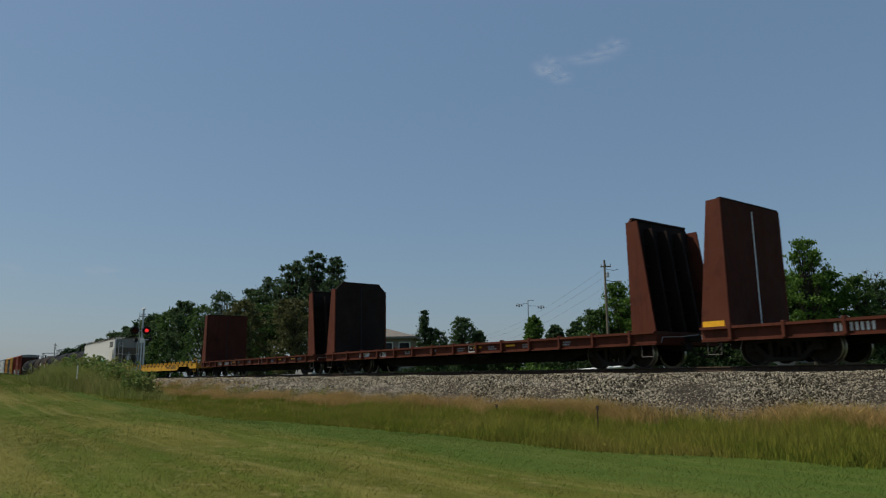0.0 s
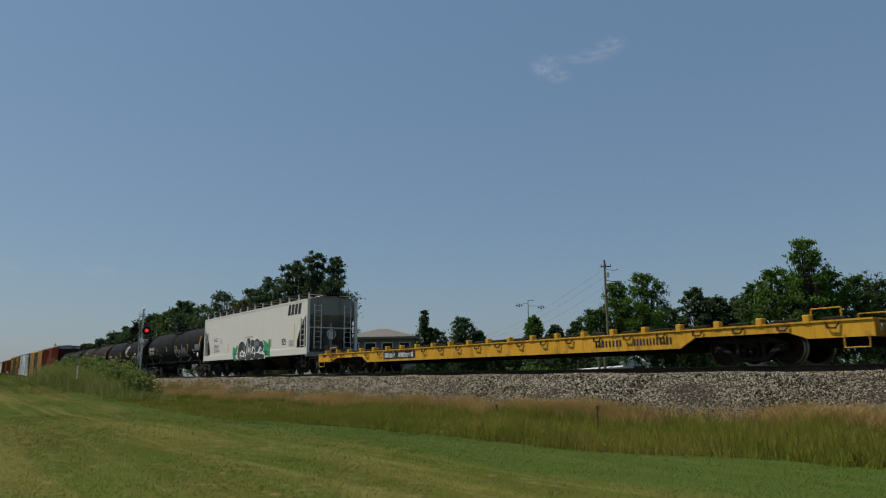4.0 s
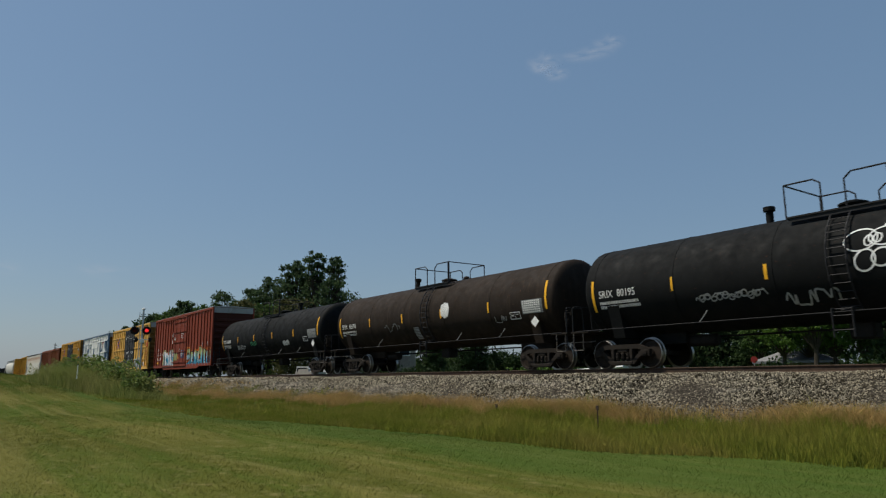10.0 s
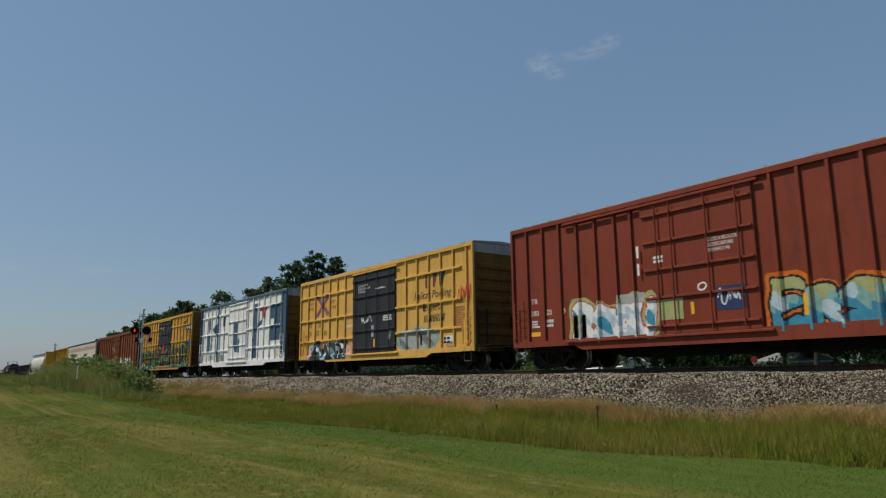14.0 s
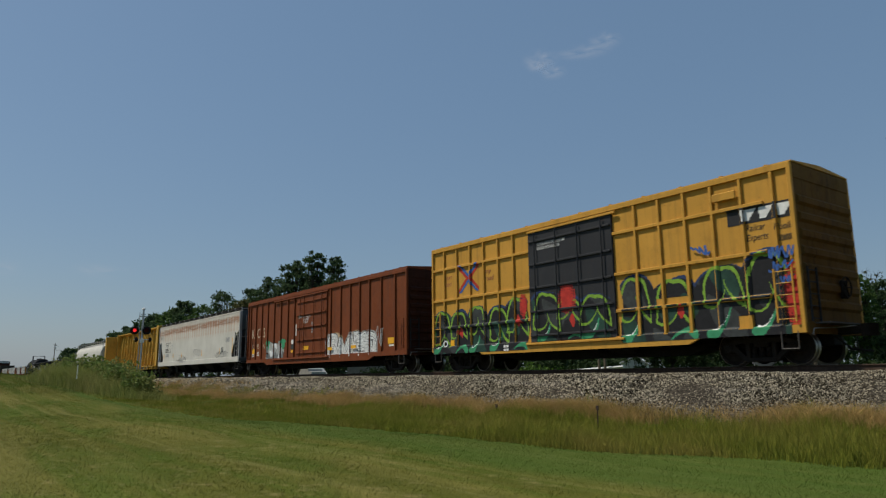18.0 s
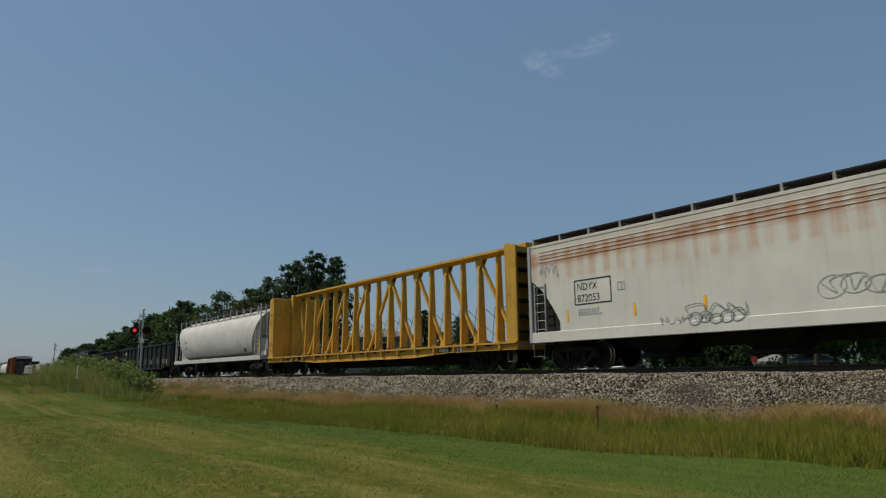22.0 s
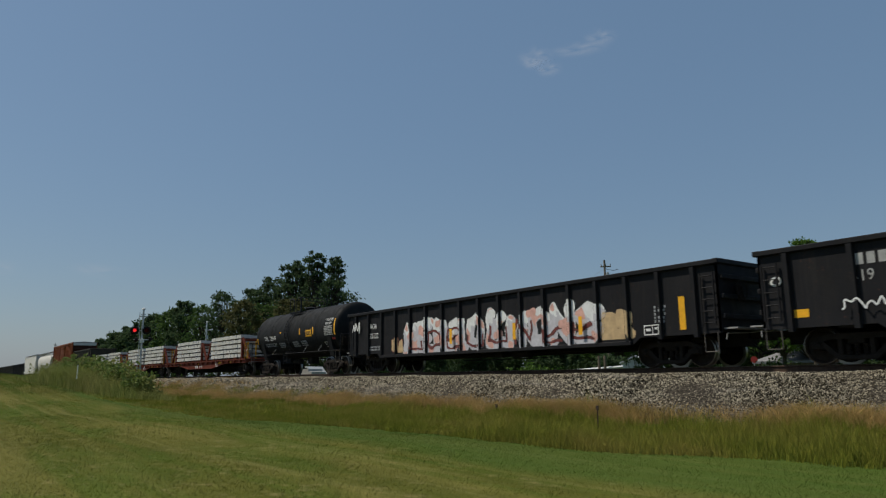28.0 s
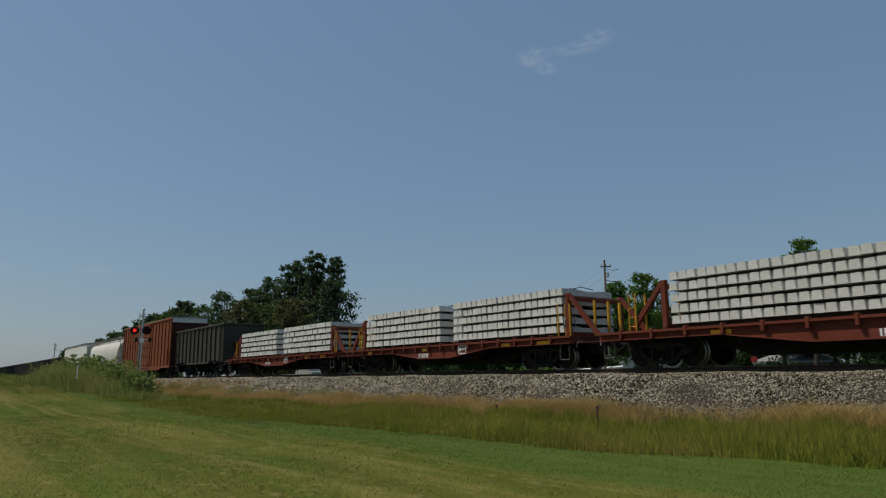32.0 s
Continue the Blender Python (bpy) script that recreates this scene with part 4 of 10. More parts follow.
    rr = Geo().slab([(-1.56, zt + 0.03 + roof_lip), (0, zt + 0.13 + roof_lip), (1.56, zt + 0.03 + roof_lip), (1.56, zt + 0.06 + roof_lip), (0, zt + 0.17 + roof_lip), (-1.56, zt + 0.06 + roof_lip)], "yz", -0.04, 0.04).mesh("roof_rib", roof_mat)
    k = int(L / 1.25)
    for i in range(k):
        part("roof_rib", rr, None, car, at=pose(-xe + (i + 0.5) * L / k, 0, 0))
    part("fish_belly_sill", Geo().slab([(-xe + truck_in + 1.7, 0.6), (-xe + truck_in + 2.6, 0.36), (xe - truck_in - 2.6, 0.36), (xe - truck_in - 1.7, 0.6), (xe - truck_in - 1.7, 0.88), (-xe + truck_in + 1.7, 0.88)], "xz", -0.4, 0.4), UNDER, car, "deep black centre sill")
    underframe(car, L, (0.5, 0.9), reach, truck_in)
    return car


def even_ribs(a, b, n):
    return [a + (b - a) * i / (n - 1) for i in range(n)]
# ---- covered hoppers ----
def loft(g, section, xl, xr, mi=0):
    """A body of one cross-section (y, z), its two ends cut along x = xl(z) and x = xr(z)."""
    n = len(section)
    vs = [(xl(z), y, z) for y, z in section] + [(xr(z), y, z) for y, z in section]
    fs = [tuple(range(n)), tuple(range(n, 2 * n))[::-1]] + [(i, i + n, (i + 1) % n + n, (i + 1) % n) for i in range(n)]
    return g.add(vs, fs, mi)


def covered_hopper(label, L, mat, style, zt=4.15, run=4.55, sill=(1.1, 1.5), cut_x=1.3, cut_z=(1.9, 3.35), end_mat=None, bays=3, post_mat=None, reach=0.8, truck_in=1.55):
    car = thing("covered_hopper", label, "freight car", "cars of the freight train")
    xe = L / 2
    end_mat, post_mat = end_mat or mat, post_mat or mat
    if style == "flat":
        sec = [(-1.5, sill[0] + 0.1), (-1.55, 2.6), (-1.53, zt - 0.1), (-1.45, zt + 0.03), (-1.1, zt + 0.16), (0, zt + 0.3), (1.1, zt + 0.16), (1.45, zt + 0.03), (1.53, zt - 0.1), (1.55, 2.6), (1.5, sill[0] + 0.1)]

        def xr(z):
            return xe - 0.12 if z > cut_z[1] else xe - 0.12 - (cut_z[1] - z) * 1.15
        body = Geo()
        # cut into two lofts: upright ends above, sloping hopper floor below
        up = [(-1.55, cut_z[1])] + [p for p in sec if p[1] > cut_z[1]] + [(1.55, cut_z[1])]
        loft(body, up, lambda z: -(xe - 0.12), lambda z: xe - 0.12)
        low = [(-1.5, sill[0] + 0.1), (-1.55, cut_z[1]), (1.55, cut_z[1]), (1.5, sill[0] + 0.1)]
        loft(body, low, lambda z: -xr(z), xr)
        part("body", body, end_mat, car)
        for s in (-1, 1):
            g = Geo()
            poly = [(-xe + 0.1, zt), (-xe + 0.1, cut_z[1])]
            for k in range(5):
                t = k / 4
                poly.append((-xe + 0.1 + (cut_x - 0.1) * (t ** 0.7), cut_z[1] + (cut_z[0] - cut_z[1]) * t))
            poly += [(-xe + cut_x, sill[1] + 0.0)]
            poly = poly + [(-x, z) for x, z in poly[::-1]]
            g.slab(poly, "xz", s * 1.55, s * 1.585)
            g.slab([(-xe + 0.1, zt - 0.02), (xe - 0.1, zt - 0.02), (xe - 0.1, zt + 0.07), (-xe + 0.1, zt + 0.07)], "xz", s * 1.44, s * 1.6)
            part("side_sheet", g, mat, car)
            # black plate added in the open end cut, standing for its deep shade
            for e in (-1, 1):
                part("slope_web", Geo().slab([(e * (xe - 0.16), sill[1]), (e * (xe - 0.16), cut_z[1]), (e * (xe - cut_x - 0.1), cut_z[0]), (e * (xe - cut_x - 0.1), sill[1])], "xz", s * 1.38, s * 1.4), UNDER, car, "added black plate for the shade under the end slope")
    else:
        sec = [(-0.9, 1.28), (-1.28, 1.5), (-1.5, 1.95), (-1.58, 2.5), (-1.56, 3.05), (-1.45, 3.5), (-1.22, 3.88), (-0.8, 4.14), (0, 4.25),
               (0.8, 4.14), (1.22, 3.88), (1.45, 3.5), (1.56, 3.05), (1.58, 2.5), (1.5, 1.95), (1.28, 1.5), (0.9, 1.28)]

        def xr(z):
            return xe - 0.15 - (4.25 - z) * 0.66
        part("body", loft(Geo(), sec, lambda z: -xr(z), xr), mat, car)
        part("roof_strip", Geo().slab([(-0.5, 4.2), (0.5, 4.2), (0.45, 4.3), (-0.45, 4.3)], "yz", -xe + 0.3, xe - 0.3), end_mat, car)
        for s in (-1, 1):
            for e in (-1, 1):
                g = Geo().slab([(e * (xe - 0.1), 1.3), (e * (xe - 0.1), 2.3), (e * (xe - 1.25), 2.45), (e * (xe - 2.0), 1.3)], "xz", s * 1.0, s * 1.03)
                part("slope_sheet_web", g, mat, car)
    # sill, end frame and posts
    for s in (-1, 1):
        part("side_sill", Geo().cbox(-xe, xe, min(s * 1.44, s * 1.605), max(s * 1.44, s * 1.605), *sill, 0.015), mat, car)
        for e in (-1, 1):
            if style == "flat":
                part("end_post", Geo().cbox(e * xe - 0.08, e * xe + 0.08, min(s * 1.44, s * 1.61), max(s * 1.44, s * 1.61), sill[0], zt + 0.05, 0.015), post_mat, car)
            else:
                part("end_post", Geo().cbox(e * (xe - 0.08) - 0.04, e * (xe - 0.08) + 0.04, min(s * 1.5, s * 1.58), max(s * 1.5, s * 1.58), sill[0], zt - 0.6 if e < 0 else run, 0.01), post_mat, car)
            ladder(car, e * (xe - 0.5), s * 1.61, sill[1] + 0.1, sill[1] + 1.6, post_mat, 0.5, 5)
            stirrup(car, e * (xe - 0.35), s * 1.58, 0.45, sill[0] + 0.05, DULL, 0.5)
            ladder(car, e * (xe + 0.06), s * 0.95, sill[1], zt - 0.3, post_mat, 0.42, 8, "y", "end_ladder")
    for e in (-1, 1):
        part("end_sill", Geo().cbox(e * xe - 0.12, e * xe + 0.1, -1.6, 1.6, 0.98, 1.2, 0.01), end_mat, car)
        part("end_beam", Geo().path([(e * (xe + 0.02), -1.5, 2.6), (e * (xe + 0.02), 1.5, 2.6)], 0.03, 6), post_mat, car)
        part("end_platform", Geo().box(min(e * (xe - 1.2), e * xe), max(e * (xe - 1.2), e * xe), -1.4, 1.4, 1.2, 1.25), end_mat, car)
        part("end_strut", Geo().slab([(e * (xe - 0.15), 1.25), (e * (xe - 0.15), 2.9), (e * (xe - 0.4), 2.9), (e * (xe - 1.6), 1.25)], "xz", -0.06, 0.06), end_mat, car)
        part("air_tank", Geo().lathe([(0.05, -0.45), (0.17, -0.4), (0.17, 0.4), (0.05, 0.45)], "y", (e * (xe - 0.55), 0.2, 1.5), 12), end_mat, car)
    handbrake(car, xe - 0.02, -0.1, 2.25, post_mat)
    # roof walkway on brackets
    for s in (-1, 1):
        y0 = s * (1.42 if style == "flat" else 1.2)
        y1 = s * (0.52 if style == "flat" else 0.72)
        g = Geo()
        boards = 10 if style == "flat" else 5
        for k in range(boards):
            yy = y0 + (y1 - y0) * k / (boards - 1)
            g.box(-xe + 0.05, xe - 0.05, yy - 0.035, yy + 0.035, run - 0.05, run)
        part("roof_walkway", g, UNDER if style == "flat" else RUNG, car, "dark grating walkway on the roof")
        bracket = Geo().box(-0.035, 0.035, min(y0, y1) - 0.03, max(y0, y1) + 0.03, run - 0.1, run - 0.05).box(-0.035, 0.035, y0 - 0.04, y0 + 0.04, zt + (0.02 if style == "flat" else -0.22), run + 0.02).mesh("walkway_bracket", post_mat)
        k = int(L / 1.3)
        for i in range(k + 1):
            part("walkway_bracket", bracket, None, car, at=pose(-xe + 0.1 + (L - 0.2) * i / k, 0, 0))
    for i in range(8):
        x = -xe + 1.2 + (L - 2.4) * i / 7
        part("hatch_cover", Geo().cbox(x - 0.85, x + 0.85, -0.45, 0.45, zt + 0.28 if style == "flat" else 4.27, zt + 0.36 if style == "flat" else 4.36, 0.03), mat, car)
    for e in (-1, 1):
        g = Geo().box(min(e * (xe - 0.45), e * (xe + 0.12)), max(e * (xe - 0.45), e * (xe + 0.12)), -0.6, 0.6, run - 0.04, run + 0.01)
        part("end_walkway", g, UNDER, car)
    # discharge bays
    span = (L - 2 * truck_in - 2.6) / bays
    for i in range(bays):
        x = (i - (bays - 1) / 2) * span
        g = Geo()
        vs = [(x - span / 2 + 0.05, -1.4, 1.3), (x + span / 2 - 0.05, -1.4, 1.3), (x + span / 2 - 0.05, 1.4, 1.3), (x - span / 2 + 0.05, 1.4, 1.3), (x - 0.45, -0.55, 0.42), (x + 0.45, -0.55, 0.42), (x + 0.45, 0.55, 0.42), (x - 0.45, 0.55, 0.42)]
        g.add(vs, [(0, 3, 2, 1), (4, 5, 6, 7), (0, 1, 5, 4), (1, 2, 6, 5), (2, 3, 7, 6), (3, 0, 4, 7)])
        b = part("discharge_bay", g, UNDER, car)
        part("outlet_gate", Geo().cbox(x - 0.55, x + 0.55, -0.9, 0.9, 0.32, 0.44, 0.02), STEEL_DARK, b)
    underframe(car, L, (0.62, 1.0), reach, truck_in, cross=False, brake=False)
    return car


# ---- tank cars ----
def tank_car(label, body_l, mat, R=1.46, zc=2.48, end=0.75, reach=0.85, tall=1.0, ladder_x=0.0, plat=(-2.1, 2.1), truck_in=1.7, vent_left=True):
    car = thing("tank_car", label, "freight car", "cars of the freight train")
    h = body_l / 2
    L = body_l + 2 * end
    xe = L / 2
    prof = []
    for k in range(13):
        a = math.pi / 2 * k / 12
        prof.append((max(0.02, R * math.sin(a)), -h + 0.4 * (1 - math.cos(a))))
    for u in np.linspace(-h + 0.46, h - 0.46, 9):
        prof.append((R, float(u)))
    prof += [(r, -u) for r, u in prof[12::-1]]
    part("tank", Geo().lathe(prof, "x", (0, 0, zc), 56), mat, car)
    seam = Geo().lathe([(R, -0.02), (R + 0.012, -0.012), (R + 0.012, 0.012), (R, 0.02)], "x", (0, 0, zc), 48, 0, False).mesh("weld_band", mat)
    for x in np.linspace(-h + 0.7, h - 0.7, 6):
        part("weld_band", seam, None, car, at=pose(float(x), 0, 0))
    # dome platform
    p0, p1 = plat
    w = p1 - p0
    top = zc + R - 0.2
    pf = part("platform", Geo().box(p0, p1, -0.1, 0.1, top + 0.02, top + 0.06), RUNG, car, "steel grating platform on the tank top")
    for y in (-0.95, -0.63, -0.32, 0.32, 0.63, 0.95):
        part("plank", Geo().box(p0, p1, y - 0.1, y + 0.1, top + 0.02, top + 0.06), RUNG, pf)
    for y in (-1.0, 1.0):
        part("platform_bracket", Geo().slab([(p0, top + 0.02), (p1, top + 0.02), (p1 - 0.1, top - 0.08), (p0 + 0.1, top - 0.08)], "xz", y - 0.02, y + 0.02), RUNG, pf)
    t = top + 0.06
    for y in (-1.0, 1.0):
        for pts in (((0, 0), (0, 1), (0.3, 1), (0.37, 0.86), (0.37, 0)), ((0.6, 0), (0.6, 0.82), (0.67, 1), (1, 1), (1, 0))):
            part("platform_rail", Geo().path([(p0 + u * w, y, t + v * tall) for u, v in pts], 0.022, 6), RUNG, pf)
    for x in plat:
        part("platform_rail", Geo().path([(x, -1.0, t + tall), (x, 1.0, t + tall)], 0.022, 6), RUNG, pf)
    part("rail_post", Geo().rod((p1, -1.0, t), (p1, -1.0, t + tall), 0.045, 6), RUNG, pf)
    part("manway", Geo().lathe([(0.3, 0), (0.3, 0.14), (0.36, 0.14), (0.36, 0.18), (0.2, 0.24), (0.05, 0.25)], "z", ((p0 + p1) / 2, 0, top + 0.15), 20), mat, car)
    part("valve_housing", Geo().lathe([(0.14, 0), (0.14, 0.2), (0.1, 0.26), (0.03, 0.28)], "z", (p1 - 0.4, 0.3, top + 0.15), 16), mat, car)
    if vent_left is not None:
        part("safety_vent", Geo().lathe([(0.1, 0), (0.1, 0.32), (0.16, 0.34), (0.16, 0.46), (0.05, 0.48)], "z", (p0 - 0.8 if vent_left else p1 + 1.6, -0.3, top + 0.14), 12), mat, car)
    # side ladder that follows the shell
    for s in (-1, 1):
        g = Geo()
        pts = []
        for k in range(8):
            a = radians(62 - k * 16)
            pts.append((s * (R + 0.1) * math.cos(a), zc + (R + 0.1) * math.sin(a)))
        pts += [(s * (R + 0.1), 1.3), (s * (R + 0.08), 0.62)]
        for e in (-0.23, 0.23):
            g.path([(ladder_x + e, y, z) for y, z in pts], 0.024, 6)
        for (ya, za), (yb, zb) in zip(pts, pts[1:]):
            for u in (0.25, 0.75):
                g.rod((ladder_x - 0.23, ya + (yb - ya) * u, za + (zb - za) * u), (ladder_x + 0.23, ya + (yb - ya) * u, za + (zb - za) * u), 0.014, 5)
        part("side_ladder", g, RUNG, car)
    # side walkway rod, end platforms
    for s in (-1, 1):
        part("side_handrail", Geo().path([(-h - 0.1, s * 1.5, 1.22), (h + 0.1, s * 1.5, 1.22)], 0.014, 6), RUNG, car)
        stays = Geo()
        for x in (-h * 0.45, h * 0.3, h * 0.62):
            stays.path([(x, s * 1.5, 1.22), (x + 0.18, s * 1.36, 1.55)], 0.012, 5)
        part("handrail_stay", stays, GALV, car)
    for e in (-1, 1):
        part("saddle", Geo().slab([(-1.1, 0.95), (1.1, 0.95), (1.38, 2.0), (1.0, 1.7), (0.0, 1.2), (-1.0, 1.7), (-1.38, 2.0)], "yz", e * (xe - truck_in) - 0.22, e * (xe - truck_in) + 0.22), mat, car)
        part("stub_sill", Geo().cbox(min(e * (h - 3.2), e * xe), max(e * (h - 3.2), e * xe), -0.3, 0.3, 0.72, 1.2, 0.02), mat, car)
        part("end_platform", Geo().cbox(min(e * (xe - 0.75), e * xe), max(e * (xe - 0.75), e * xe), -1.5, 1.5, 1.16, 1.22, 0.01), STEEL_DARK, car, "weathered steel end platform")
        for s in (-1, 1):
            part("end_handrail", Geo().path([(e * (xe - 0.05), s * 1.45, 0.6), (e * (xe - 0.05), s * 1.45, 2.0), (e * (xe - 0.1), s * 1.35, 2.06), (e * (xe - 0.1), s * 0.6, 2.06), (e * (xe - 0.1), s * 0.55, 1.2)], 0.02, 6), RUNG, car)
            stirrup(car, e * (xe - 0.3), s * 1.48, 0.6, 1.16, DULL, 0.4)
        add_coupler(car, xe, reach, e)
        add_truck(car, e * (xe - truck_in))
    handbrake(car, xe - 0.3, -1.1, 1.75, STEEL_DARK)
    part("brake_reservoir", Geo().lathe([(0.12, -0.5), (0.18, -0.45), (0.18, 0.45), (0.12, 0.5)], "x", (-h + 3.6, 0.0, 0.8), 12), UNDER, car)
    part("bottom_outlet", Geo().cbox(-0.3, 0.3, -0.25, 0.25, 0.62, 1.05, 0.05), UNDER, car)
    part("brake_pipe", Geo().path([(-xe + 1, 0.2, 0.9), (xe - 1, 0.2, 0.9)], 0.03, 6), UNDER, car)
    car["half"] = h
    return car


def tank_marks(car, R, zc, h, seed, mark=WHITE_MARK, number_n=9, panel=True, number_z=2.3):
    sf = tank_side(R, zc)
    wz = number_z + (0.12 if seed == 3 else -0.08)
    big = 1.16 if seed == 3 else 1.0
    if seed < 7:
        words(car, {6: "SRIX  80089", 3: "SRIX  80111", 4: "SRIX  80195", 5: "SRIX  80191"}[seed], -h + 0.85, wz, 0.33 * big, mark, tank_side(R, zc, 0.012), 0, 0.86, "white reporting mark on the tank")
    else:
        bars(car, -h + 0.85, wz, 1.7, 0.22, number_n, mark, sf, 1, 0.3, label="white reporting mark on the tank")
    bars(car, -h + 0.85, wz - 0.34, 1.6, 0.22, 24, mark, sf, 2, 0.4, 0.2, seed)
    for x, z in ((-h + 0.62, 2.3), (h - 0.62, 2.6)):
        patch(car, x - 0.06, x + 0.06, z - 0.5, z + 0.5, YELLOW_TAPE, sf, "yellow reflective strip", "reflector", 8)
    for u in (-0.555, -0.205, 0.16, 0.54):
        patch(car, h * u - 0.045, h * u + 0.045, 2.2, 2.6, YELLOW_TAPE, sf, "yellow reflective strip", "reflector", 4)
    if panel:
        frame_mark(car, h - 2.55, h - 2.0, 1.85, 2.12, mark, sf, 0.03)
        patch(car, h - 1.85, h - 0.8, 2.0, 2.5, PAINTS["ash"], sf, "grey stencil panel", "decal", 5)
        bars(car, h - 1.8, 2.03, 0.95, 0.44, 9, mark if seed in (4, 5) else GREY_MARK, tank_side(R, zc, 0.012), 6, 0.3, 0.05, seed, label="white data stencil")
    g = Geo()
    y = float(sf(np.array([0.0]), np.array([1.92]))[0]) - 0.02
    g.slab([(h - 1.25, 1.9), (h - 1.45, 1.7), (h - 1.25, 1.5), (h - 1.05, 1.7)], "xz", y - 0.01, y)
    part("placard", g, WHITE_MARK, car, "white diamond placard")


# ---- flat cars, gondolas, centre-beam car ----
def deck_car(name, label, L, mat, deck=(0.66, 1.06), reach=0.75, belly=0.0, truck_in=2.0, deck_mat=None, pockets=14):
    car = thing(name, label, "freight car", "cars of the freight train")
    xe = L / 2
    part("deck", Geo().cbox(-xe, xe, -1.5, 1.5, deck[1] - 0.1, deck[1] - 0.01, 0.01), deck_mat or TIMBER, car, "worn timber deck")
    for s in (-1, 1):
        g = Geo()
        b = deck[0] - belly
        g.slab([(-xe, deck[0]), (-xe + 4.2, deck[0]), (-xe + 6.6, b), (xe - 6.6, b), (xe - 4.2, deck[0]), (xe, deck[0]), (xe, deck[1]), (-xe, deck[1])], "xz", s * 1.5, s * 1.57)
        g.slab([(-xe, deck[1] - 0.07), (xe, deck[1] - 0.07), (xe, deck[1]), (-xe, deck[1])], "xz", s * 1.5, s * 1.68)
        part("side_sill", g, mat, car)
        g = Geo().slab([(-xe, deck[0]), (-xe + 4.2, deck[0]), (-xe + 6.6, b), (xe - 6.6, b), (xe - 4.2, deck[0]), (xe, deck[0]), (xe, deck[0] + 0.03), (xe - 4.2, deck[0] + 0.03), (xe - 6.6, b + 0.03), (-xe + 6.6, b + 0.03), (-xe + 4.2, deck[0] + 0.03), (-xe, deck[0] + 0.03)], "xz", s * 1.57, s * 1.64)
        part("lower_flange", g, mat, car)
        pk = Geo().cbox(-0.05, 0.05, min(s * 1.55, s * 1.7), max(s * 1.55, s * 1.7), deck[0] + 0.02, deck[1] + 0.05, 0.015).mesh("stake_pocket", mat)
        for i in range(pockets):
            part("stake_pocket", pk, None, car, at=pose(-xe + 0.9 + (L - 1.8) * i / (pockets - 1), 0, 0))
        for e in (-1, 1):
            stirrup(car, e * (xe - 0.35), s * 1.56, 0.32, deck[0] + 0.05, DULL, 0.4)
    for e in (-1, 1):
        part("end_sill", Geo().cbox(min(e * (xe - 0.15), e * xe), max(e * (xe - 0.15), e * xe), -1.5, 1.5, deck[0], deck[1], 0.015), mat, car)
    part("fish_belly_sill", Geo().slab([(-xe + truck_in + 1.6, 0.6), (-xe + truck_in + 2.6, 0.3), (xe - truck_in - 2.6, 0.3), (xe - truck_in - 1.6, 0.6), (xe - truck_in - 1.6, 0.9), (-xe + truck_in + 1.6, 0.9)], "xz", -0.4, 0.4), UNDER, car, "deep black centre sill")
    underframe(car, L, (0.5, deck[1] - 0.12), reach, truck_in)
    return car


